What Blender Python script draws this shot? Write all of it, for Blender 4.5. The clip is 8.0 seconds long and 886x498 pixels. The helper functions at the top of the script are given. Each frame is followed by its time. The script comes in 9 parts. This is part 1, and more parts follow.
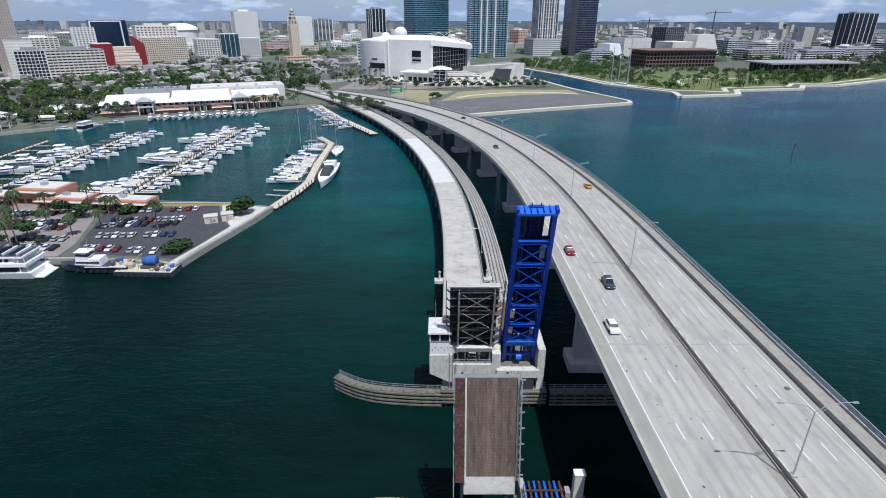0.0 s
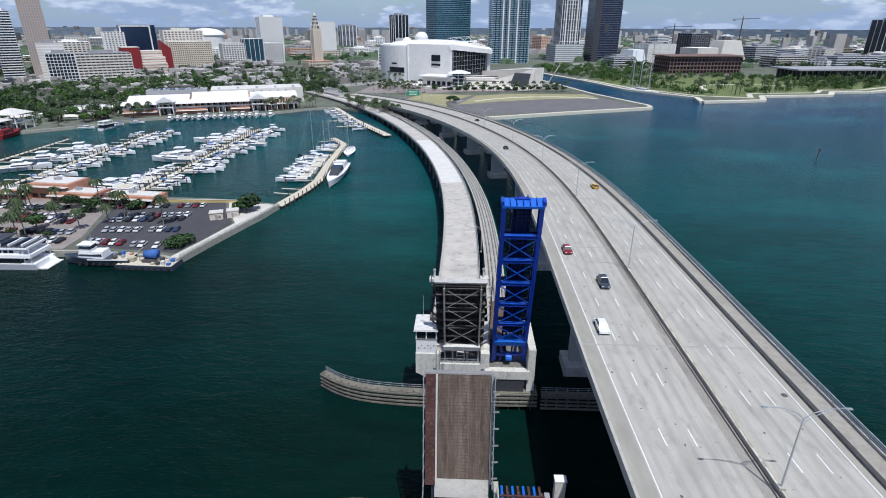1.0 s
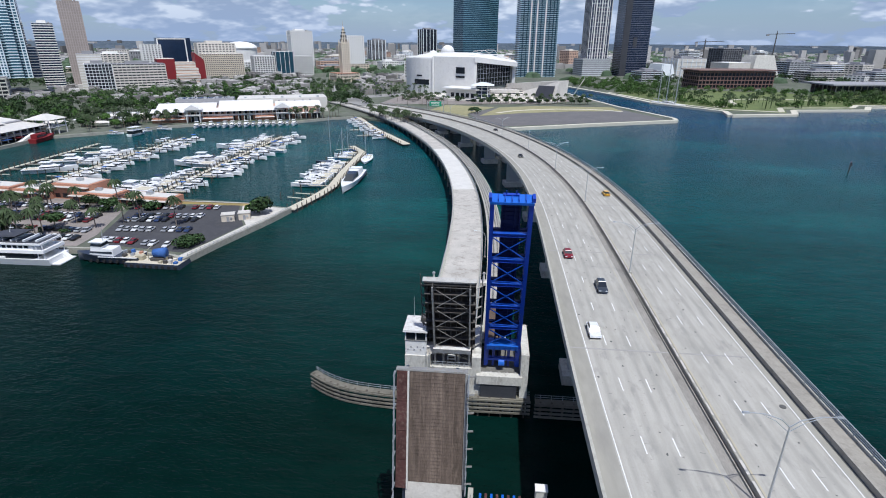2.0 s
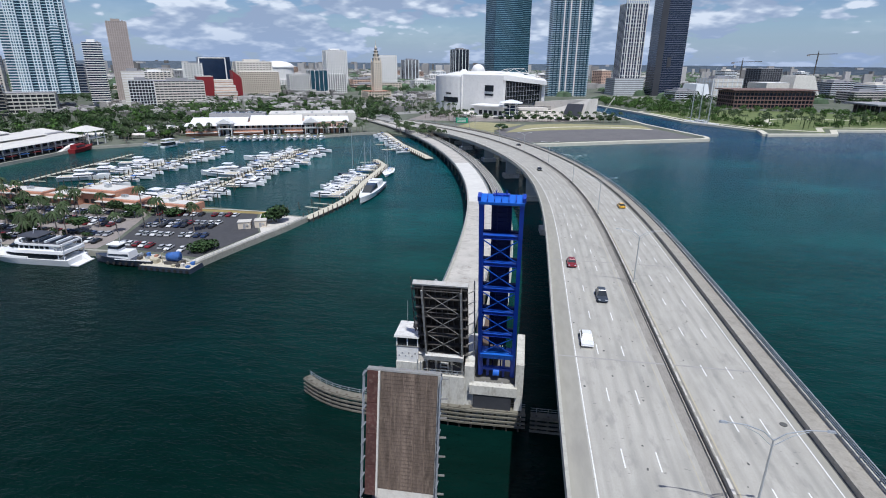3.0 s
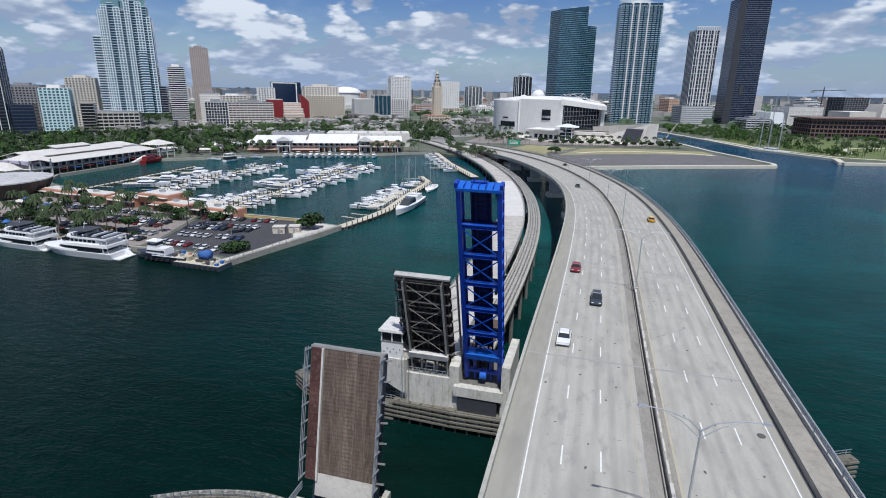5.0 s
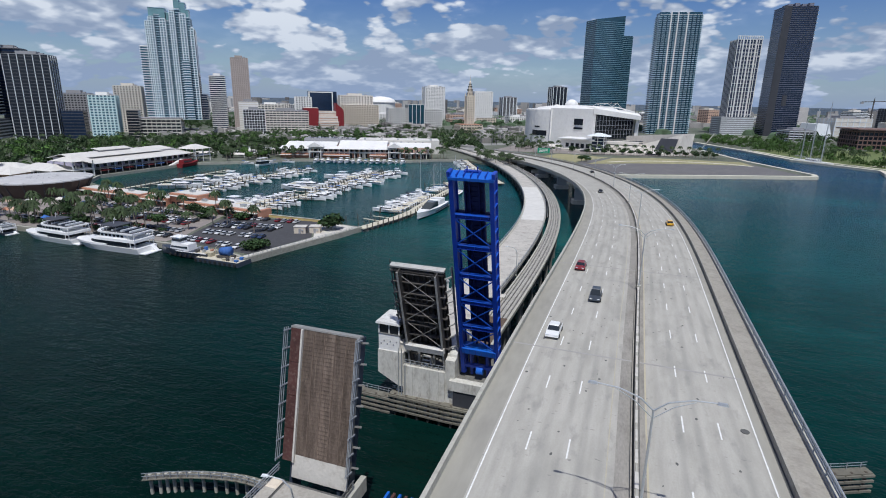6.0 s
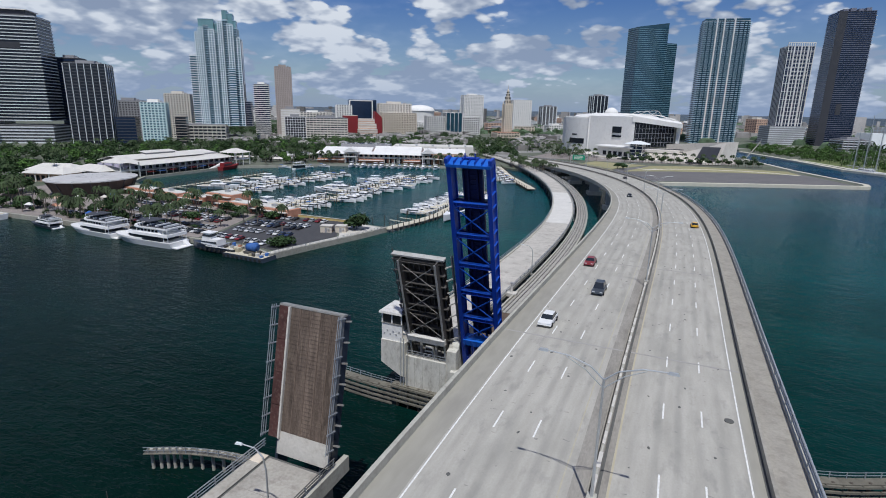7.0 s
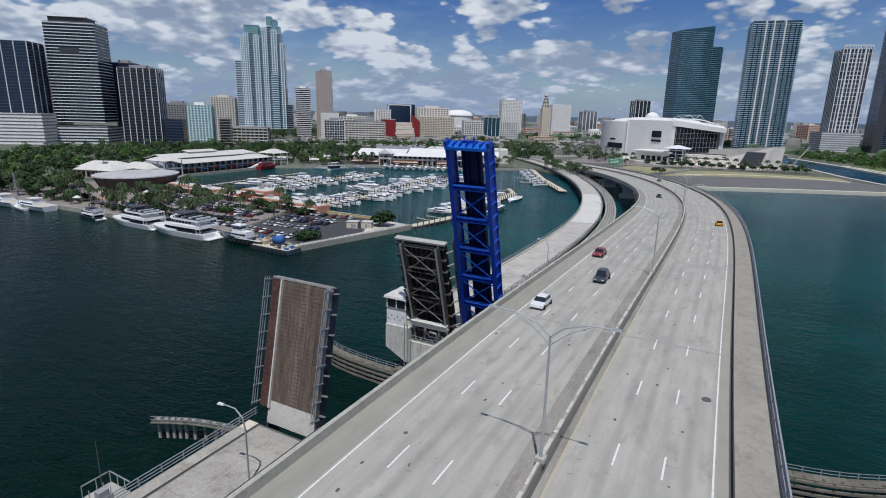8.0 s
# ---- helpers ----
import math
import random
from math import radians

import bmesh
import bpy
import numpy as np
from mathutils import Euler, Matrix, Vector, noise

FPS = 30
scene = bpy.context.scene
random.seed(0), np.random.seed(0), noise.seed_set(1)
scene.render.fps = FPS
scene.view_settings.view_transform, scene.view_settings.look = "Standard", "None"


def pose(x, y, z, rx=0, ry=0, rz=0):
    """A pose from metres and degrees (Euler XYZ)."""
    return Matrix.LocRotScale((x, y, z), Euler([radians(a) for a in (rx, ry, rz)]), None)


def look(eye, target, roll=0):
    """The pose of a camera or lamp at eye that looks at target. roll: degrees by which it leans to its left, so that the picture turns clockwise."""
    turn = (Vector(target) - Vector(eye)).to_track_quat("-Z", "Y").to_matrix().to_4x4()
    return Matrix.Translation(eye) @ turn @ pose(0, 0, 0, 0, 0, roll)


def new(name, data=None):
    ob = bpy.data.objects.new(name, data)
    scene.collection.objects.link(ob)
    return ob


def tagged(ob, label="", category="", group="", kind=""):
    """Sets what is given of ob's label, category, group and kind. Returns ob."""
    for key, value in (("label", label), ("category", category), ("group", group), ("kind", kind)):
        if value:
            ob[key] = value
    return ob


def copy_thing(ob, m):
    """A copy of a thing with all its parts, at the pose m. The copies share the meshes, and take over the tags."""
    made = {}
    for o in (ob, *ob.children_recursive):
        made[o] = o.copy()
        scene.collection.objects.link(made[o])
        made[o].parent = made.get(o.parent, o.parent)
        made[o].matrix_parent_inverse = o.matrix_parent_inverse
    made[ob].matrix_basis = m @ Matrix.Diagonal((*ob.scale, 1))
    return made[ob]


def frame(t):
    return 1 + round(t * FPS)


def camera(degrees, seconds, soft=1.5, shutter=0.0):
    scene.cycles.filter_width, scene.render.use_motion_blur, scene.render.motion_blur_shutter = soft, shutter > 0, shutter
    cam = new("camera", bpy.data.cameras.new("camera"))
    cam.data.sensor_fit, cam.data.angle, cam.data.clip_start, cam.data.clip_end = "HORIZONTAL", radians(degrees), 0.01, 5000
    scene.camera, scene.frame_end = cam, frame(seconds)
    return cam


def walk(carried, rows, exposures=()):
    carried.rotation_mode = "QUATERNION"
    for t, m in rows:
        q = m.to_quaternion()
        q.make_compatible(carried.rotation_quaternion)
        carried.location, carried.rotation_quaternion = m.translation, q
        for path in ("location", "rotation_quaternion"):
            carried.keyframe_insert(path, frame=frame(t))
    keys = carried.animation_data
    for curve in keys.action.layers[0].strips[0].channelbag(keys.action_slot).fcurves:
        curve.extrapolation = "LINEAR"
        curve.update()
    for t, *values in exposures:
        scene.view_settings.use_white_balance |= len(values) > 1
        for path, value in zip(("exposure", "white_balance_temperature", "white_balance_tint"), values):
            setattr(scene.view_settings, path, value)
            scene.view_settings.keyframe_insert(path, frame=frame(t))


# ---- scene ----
cam = camera(79.2, 8.0, soft=1.0)
PATH = [
    (0, (0.837, -0.614, 77.79), (0.844, 1.222, 76.998), 0.1),
    (0.5, (4.149, 0.611, 76.182), (4.121, 2.45, 75.395), 0.2),
    (1, (7.425, 1.729, 74.358), (7.354, 3.573, 73.587), 0.2),
    (1.5, (10.644, 2.561, 72.584), (10.526, 4.41, 71.833), 0.3),
    (3, (20.539, 5.898, 67.238), (20.257, 7.764, 66.578), 0.5),
    (3.5, (23.845, 6.938, 65.587), (23.495, 8.803, 64.956), 0.6),
    (4, (26.898, 7.843, 63.996), (26.493, 9.704, 63.387), 0.8),
    (4.5, (30.119, 8.652, 62.427), (29.664, 10.508, 61.839), 0.8),
    (6, (39.353, 10.974, 57.875), (38.724, 12.795, 57.341), 1.1),
    (6.5, (42.43, 11.772, 56.276), (41.734, 13.574, 55.758), 1.1),
    (7, (45.446, 12.555, 54.766), (44.681, 14.333, 54.262), 1.2),
    (7.5, (48.454, 13.239, 53.06), (47.621, 14.99, 52.571), 1.3),
    (8, (51.525, 13.903, 51.656), (50.631, 15.625, 51.169), 1.4),
]
walk(cam, [(t, look(eye, target, roll)) for t, eye, target, roll in PATH],
     [(0.0, 0.13, 5930, 9), (3.5, 0.06, 5990, 9), (6.5, -0.17, 6080, 9), (8.0, -0.28, 6090, 9)])

# ---- world, sun and exposure ----
SUN_FROM = Vector((0.42, -0.91, 2.15)).normalized()
world = bpy.data.worlds.new("sky")
scene.world = world
world.use_nodes = True
wt = world.node_tree
wn, wl = wt.nodes, wt.links
wn.clear()
w_out = wn.new("ShaderNodeOutputWorld")
w_bg = wn.new("ShaderNodeBackground")
w_bg.inputs["Strength"].default_value = 0.080
sky = wn.new("ShaderNodeTexSky")
sky.sky_type = "NISHITA"
sky.sun_disc = False
sky.sun_elevation = math.asin(SUN_FROM.z)
sky.sun_rotation = math.atan2(SUN_FROM.x, SUN_FROM.y)
sky.air_density, sky.dust_density, sky.ozone_density = 1.0, 0.6, 2.0
# cumulus field: noise in azimuth and stretched elevation, cut to puffs with grey bases
w_co = wn.new("ShaderNodeTexCoord")
w_sep = wn.new("ShaderNodeSeparateXYZ")
wl.new(w_co.outputs["Generated"], w_sep.inputs[0])


def wmath(op, a, b=None, c=None):
    n = wn.new("ShaderNodeMath")
    n.operation = op
    for i, v in enumerate((a, b, c)):
        if v is None:
            continue
        if isinstance(v, (int, float)):
            n.inputs[i].default_value = v
        else:
            wl.new(v, n.inputs[i])
    return n.outputs[0]


w_el = wmath("ADD", w_sep.outputs["Z"], 0.0)
w_vec = wn.new("ShaderNodeCombineXYZ")
w_far = wmath("ADD", w_el, 0.34)  # clouds shrink towards the horizon
wl.new(wmath("DIVIDE", w_sep.outputs["X"], w_far), w_vec.inputs[0])
wl.new(wmath("DIVIDE", w_sep.outputs["Y"], w_far), w_vec.inputs[1])
wl.new(wmath("MULTIPLY", wmath("DIVIDE", w_el, w_far), 1.25), w_vec.inputs[2])


def wnoise(scale, detail, offset, rough=0.55):
    m = wn.new("ShaderNodeVectorMath")
    m.operation = "ADD"
    wl.new(w_vec.outputs[0], m.inputs[0])
    m.inputs[1].default_value = offset
    n = wn.new("ShaderNodeTexNoise")
    n.inputs["Scale"].default_value, n.inputs["Detail"].default_value, n.inputs["Roughness"].default_value = scale, detail, rough
    wl.new(m.outputs[0], n.inputs["Vector"])
    return n.outputs["Fac"]


def wramp(fac, stops):
    r = wn.new("ShaderNodeValToRGB")
    while len(r.color_ramp.elements) < len(stops):
        r.color_ramp.elements.new(0.5)
    for e, (p, c) in zip(r.color_ramp.elements, stops):
        e.position, e.color = p, (*c, 1)
    wl.new(fac, r.inputs[0])
    return r.outputs[0]


def wpuff(scale, offset):
    """Rounded billows: inverted smooth cells, broken by finer ones."""
    m = wn.new("ShaderNodeVectorMath")
    m.operation = "ADD"
    wl.new(w_vec.outputs[0], m.inputs[0])
    m.inputs[1].default_value = offset
    v = wn.new("ShaderNodeTexVoronoi")
    v.feature = "SMOOTH_F1"
    v.inputs["Scale"].default_value, v.inputs["Detail"].default_value, v.inputs["Roughness"].default_value = scale, 3.5, 0.64
    v.inputs["Smoothness"].default_value = 0.35
    wl.new(m.outputs[0], v.inputs["Vector"])
    return v.outputs["Distance"]


def wdensity(lift):
    o = (CLOUD_AT[0], CLOUD_AT[1], CLOUD_AT[2] + lift)
    d = wmath("MULTIPLY_ADD", wnoise(1.2, 6.5, o, 0.56), 1.45, -0.015)
    return wmath("SUBTRACT", d, wmath("MULTIPLY", wpuff(3.0, o), 0.50))


CLOUD_AT = (3.1, 1.7, 0.4)
w_cov = wdensity(0.0)
w_up = wdensity(0.11)
w_thin = wramp(w_el, [(0.24, (0, 0, 0)), (0.60, (0.10, 0.10, 0.10))])
w_mask = wramp(wmath("SUBTRACT", w_cov, w_thin), [(0.075, (0.10, 0.10, 0.10)), (0.140, (1, 1, 1))])
w_lit = wramp(wmath("ADD", wmath("SUBTRACT", w_cov, w_up), 0.5), [(0.44, (3.9, 4.5, 5.7)), (0.55, (6.2, 6.7, 7.6)), (0.69, (12.2, 12.2, 12.1))])
w_haze = wramp(w_el, [(0.0, (1, 1, 1)), (0.06, (0.55, 0.55, 0.55)), (0.17, (0.18, 0.18, 0.18)), (0.36, (0, 0, 0))])
w_mix = wn.new("ShaderNodeMix")
w_mix.data_type = "RGBA"
wl.new(wmath("MULTIPLY", w_mask, 0.92), w_mix.inputs["Factor"])
w_hs = wn.new("ShaderNodeHueSaturation")
w_hs.inputs["Hue"].default_value = 0.525
w_hs.inputs["Saturation"].default_value, w_hs.inputs["Value"].default_value = 1.65, 0.95
wl.new(sky.outputs[0], w_hs.inputs["Color"])
wl.new(w_hs.outputs[0], w_mix.inputs["A"])
wl.new(w_lit, w_mix.inputs["B"])
w_mix2 = wn.new("ShaderNodeMix")
w_mix2.data_type = "RGBA"
wl.new(wmath("MULTIPLY", w_haze, 0.75), w_mix2.inputs["Factor"])
wl.new(w_mix.outputs["Result"], w_mix2.inputs["A"])
w_mix2.inputs["B"].default_value = (3.7, 4.9, 7.4, 1)
wl.new(w_mix2.outputs["Result"], w_bg.inputs["Color"])
wl.new(w_bg.outputs[0], w_out.inputs[0])

sun = new("sun", bpy.data.lights.new("sun", "SUN"))
sun.data.energy, sun.data.angle, sun.data.color = 4.1, radians(0.53), (1.0, 0.96, 0.90)
sun.matrix_world = look(SUN_FROM * 400, (0, 0, 0))

# ---- builders ----
from mathutils.geometry import tessellate_polygon

PLACE = {}


class Geo:
    """Vertices and faces of one part, in the thing's own metres."""

    def __init__(self):
        self.v, self.f = [], []

    def add(self, verts, faces):
        k = len(self.v)
        self.v += [tuple(p) for p in verts]
        self.f += [tuple(i + k for i in q) for q in faces]
        return self

    def box(self, x0, x1, y0, y1, z0, z1):
        return self.add([(x0, y0, z0), (x1, y0, z0), (x1, y1, z0), (x0, y1, z0), (x0, y0, z1), (x1, y0, z1), (x1, y1, z1), (x0, y1, z1)],
                        [(0, 3, 2, 1), (4, 5, 6, 7), (0, 1, 5, 4), (1, 2, 6, 5), (2, 3, 7, 6), (3, 0, 4, 7)])

    def taper(self, x0, x1, y0, y1, z0, z1, ix, iy):
        return self.add([(x0, y0, z0), (x1, y0, z0), (x1, y1, z0), (x0, y1, z0), (x0 + ix, y0 + iy, z1), (x1 - ix, y0 + iy, z1), (x1 - ix, y1 - iy, z1), (x0 + ix, y1 - iy, z1)],
                        [(0, 3, 2, 1), (4, 5, 6, 7), (0, 1, 5, 4), (1, 2, 6, 5), (2, 3, 7, 6), (3, 0, 4, 7)])

    def beam(self, p, q, w, h, up=(0, 0, 1)):
        p, q = Vector(p), Vector(q)
        d = (q - p).normalized()
        side = d.cross(Vector(up))
        if side.length < 1e-4:
            side = d.cross(Vector((0, 1, 0)))
        side.normalize()
        top = side.cross(d)
        a, b = side * w / 2, top * h / 2
        c = [p - a - b, p + a - b, p + a + b, p - a + b, q - a - b, q + a - b, q + a + b, q - a + b]
        return self.add(c, [(0, 1, 2, 3), (7, 6, 5, 4), (0, 4, 5, 1), (1, 5, 6, 2), (2, 6, 7, 3), (3, 7, 4, 0)])

    def tube(self, p, q, r0, r1=None, n=8):
        r1 = r0 if r1 is None else r1
        p, q = Vector(p), Vector(q)
        d = (q - p).normalized()
        a = d.cross(Vector((0, 0, 1)) if abs(d.z) < 0.95 else Vector((1, 0, 0))).normalized()
        b = d.cross(a)
        ring = [(math.cos(i * math.tau / n), math.sin(i * math.tau / n)) for i in range(n)]
        v = [p + (a * c + b * s) * r0 for c, s in ring] + [q + (a * c + b * s) * r1 for c, s in ring]
        f = [(i, (i + 1) % n, n + (i + 1) % n, n + i) for i in range(n)] + [tuple(range(n))[::-1], tuple(range(n, 2 * n))]
        return self.add(v, f)

    def path(self, pts, r0, r1=None, n=6):
        r1 = r0 if r1 is None else r1
        m = len(pts) - 1
        for i in range(m):
            self.tube(pts[i], pts[i + 1], r0 + (r1 - r0) * i / m, r0 + (r1 - r0) * (i + 1) / m, n)
        return self

    def prism(self, poly, z0, z1):
        """Upright walls and lids over a plan outline (anticlockwise)."""
        n = len(poly)
        self.add([(x, y, z0) for x, y in poly] + [(x, y, z1) for x, y in poly],
                 [(i, (i + 1) % n, n + (i + 1) % n, n + i) for i in range(n)])
        tris = tessellate_polygon([[Vector((x, y, 0)) for x, y in poly]])
        self.add([(x, y, z1) for x, y in poly], [t if tri_up(poly, t) else t[::-1] for t in tris])
        return self.add([(x, y, z0) for x, y in poly], [t[::-1] if tri_up(poly, t) else t for t in tris])

    def sweep(self, line, profile):
        """line: (x, y, z, heading); profile: closed outline of (offset to the right, height)."""
        n = len(profile)
        v = []
        for x, y, z, a in line:
            v += [(x + o * math.cos(a), y + o * math.sin(a), z + h) for o, h in profile]
        f = []
        for i in range(len(line) - 1):
            for j in range(n):
                k = (j + 1) % n
                f.append((i * n + j, i * n + k, (i + 1) * n + k, (i + 1) * n + j))
        f += [tuple(range(n))[::-1], tuple(range((len(line) - 1) * n, len(line) * n))]
        return self.add(v, f)

    def dome(self, x, y, z, rx, ry, rz, n=16, m=6, low=0.0):
        v, f = [], []
        for j in range(m + 1):
            e = low + (math.pi / 2 - low) * j / m
            v += [(x + rx * math.cos(e) * math.cos(i * math.tau / n), y + ry * math.cos(e) * math.sin(i * math.tau / n), z + rz * math.sin(e)) for i in range(n)]
        for j in range(m):
            for i in range(n):
                k = (i + 1) % n
                f.append((j * n + i, j * n + k, (j + 1) * n + k, (j + 1) * n + i))
        return self.add(v, f)

    def mesh(self, name, origin=(0, 0, 0)):
        me = bpy.data.meshes.new(name)
        o = origin
        me.from_pydata([(x - o[0], y - o[1], z - o[2]) for x, y, z in self.v], [], self.f)
        me.update()
        return me


def tri_up(poly, t):
    (ax, ay), (bx, by), (cx, cy) = (poly[i] for i in t)
    return (bx - ax) * (cy - ay) - (by - ay) * (cx - ax) > 0


def thing(name, label, category, loc=(0, 0, 0), turn=0.0, group="", kind=""):
    ob = new(name)
    ob.empty_display_size = 0.5
    ob.location, ob.rotation_euler = loc, (0, 0, radians(turn))
    PLACE[ob.name] = (0, 0, 0) if turn else tuple(loc)
    return tagged(ob, label, category, group, kind)


def part(name, geo, material, parent, label="", kind="", smooth=False, local=False):
    """One mesh under a thing or a part. Geometry is given in the world, or (local) in the thing's own frame."""
    o = (0, 0, 0) if local else PLACE[parent.name]
    me = geo.mesh(name, o)
    me.materials.append(material)
    if smooth:
        me.shade_smooth()
    ob = new(name, me)
    ob.parent = parent
    PLACE[ob.name] = o
    return tagged(ob, label, kind=kind)


def solid(name, geo, material, label, category, kind="", group="", smooth=False):
    """A thing of one mesh, in the world."""
    me = geo.mesh(name)
    me.materials.append(material)
    if smooth:
        me.shade_smooth()
    return tagged(new(name, me), label, category, group, kind)


def shared(name, me, parent, m):
    ob = new(name, me)
    ob.parent = parent
    ob.matrix_local = m
    return ob


# ---- materials ----
def mat(name, col, rough=0.7, metal=0.0, var=0.16, scale=0.4, bump=0.15, stain=None, spec=0.4, obj_var=0.0, fine=14.0, stretch=None, stain_amt=0.5):
    """Two scales of noise on the base colour, a stain colour in patches, and fine relief."""
    m = bpy.data.materials.new(name)
    m.use_nodes = True
    nt = m.node_tree
    n, l = nt.nodes, nt.links
    bs = n["Principled BSDF"]
    bs.inputs["Roughness"].default_value, bs.inputs["Metallic"].default_value = rough, metal
    bs.inputs["Specular IOR Level"].default_value = spec
    co = n.new("ShaderNodeTexCoord")
    mp = n.new("ShaderNodeMapping")
    l.new(co.outputs["Object"], mp.inputs[0])
    if stretch:
        mp.inputs["Scale"].default_value = stretch
    big, small = n.new("ShaderNodeTexNoise"), n.new("ShaderNodeTexNoise")
    big.inputs["Scale"].default_value, small.inputs["Scale"].default_value = scale, scale * fine
    big.inputs["Detail"].default_value, small.inputs["Detail"].default_value = 5, 3
    l.new(mp.outputs[0], big.inputs["Vector"])
    l.new(mp.outputs[0], small.inputs["Vector"])
    lo, hi = [c * (1 - var) for c in col], [min(1, c * (1 + var)) for c in col]
    ramp = n.new("ShaderNodeValToRGB")
    ramp.color_ramp.elements[0].position, ramp.color_ramp.elements[1].position = 0.3, 0.7
    ramp.color_ramp.elements[0].color, ramp.color_ramp.elements[1].color = (*lo, 1), (*hi, 1)
    mixf = n.new("ShaderNodeMath")
    mixf.operation = "MULTIPLY_ADD"
    mixf.inputs[1].default_value, mixf.inputs[2].default_value = 0.45, 0.0
    l.new(small.outputs["Fac"], mixf.inputs[0])
    add = n.new("ShaderNodeMath")
    add.operation = "MULTIPLY_ADD"
    add.inputs[1].default_value = 0.55
    l.new(big.outputs["Fac"], add.inputs[0])
    l.new(mixf.outputs[0], add.inputs[2])
    l.new(add.outputs[0], ramp.inputs[0])
    out = ramp.outputs[0]
    if stain:
        st = n.new("ShaderNodeTexNoise")
        st.inputs["Scale"].default_value, st.inputs["Detail"].default_value, st.inputs["Roughness"].default_value = scale * 2.7, 6, 0.7
        l.new(mp.outputs[0], st.inputs["Vector"])
        sr = n.new("ShaderNodeValToRGB")
        sr.color_ramp.elements[0].position, sr.color_ramp.elements[1].position = 0.5, 0.68
        l.new(st.outputs["Fac"], sr.inputs[0])
        k = n.new("ShaderNodeMath")
        k.operation = "MULTIPLY"
        k.inputs[1].default_value = stain_amt
        l.new(sr.outputs[0], k.inputs[0])
        mx = n.new("ShaderNodeMix")
        mx.data_type = "RGBA"
        l.new(k.outputs[0], mx.inputs["Factor"])
        l.new(out, mx.inputs["A"])
        mx.inputs["B"].default_value = (*stain, 1)
        out = mx.outputs["Result"]
    if obj_var:
        oi = n.new("ShaderNodeObjectInfo")
        hs = n.new("ShaderNodeHueSaturation")
        v = n.new("ShaderNodeMath")
        v.operation = "MULTIPLY_ADD"
        v.inputs[1].default_value, v.inputs[2].default_value = 2 * obj_var, 1 - obj_var
        l.new(oi.outputs["Random"], v.inputs[0])
        l.new(v.outputs[0], hs.inputs["Value"])
        l.new(out, hs.inputs["Color"])
        out = hs.outputs[0]
    l.new(out, bs.inputs["Base Color"])
    if bump:
        bp = n.new("ShaderNodeBump")
        bp.inputs["Strength"].default_value, bp.inputs["Distance"].default_value = bump, 0.05
        l.new(small.outputs["Fac"], bp.inputs["Height"])
        l.new(bp.outputs[0], bs.inputs["Normal"])
    return m


def island_var(m, amt):
    """Lets each joined piece of a mesh differ in brightness."""
    nt = m.node_tree
    bs = nt.nodes["Principled BSDF"]
    src = bs.inputs["Base Color"].links[0].from_socket
    g = nt.nodes.new("ShaderNodeNewGeometry")
    hs = nt.nodes.new("ShaderNodeHueSaturation")
    v = nt.nodes.new("ShaderNodeMath")
    v.operation = "MULTIPLY_ADD"
    v.inputs[1].default_value, v.inputs[2].default_value = 2 * amt, 1 - amt
    nt.links.new(g.outputs["Random Per Island"], v.inputs[0])
    nt.links.new(v.outputs[0], hs.inputs["Value"])
    nt.links.new(src, hs.inputs["Color"])
    nt.links.new(hs.outputs[0], bs.inputs["Base Color"])
    return m


M_SHLD = mat("stained_shoulder_concrete", (0.305, 0.292, 0.25), 0.88, 0, 0.16, 0.08, 0.1, (0.22, 0.21, 0.19), stretch=(1.0, 0.25, 1.0))


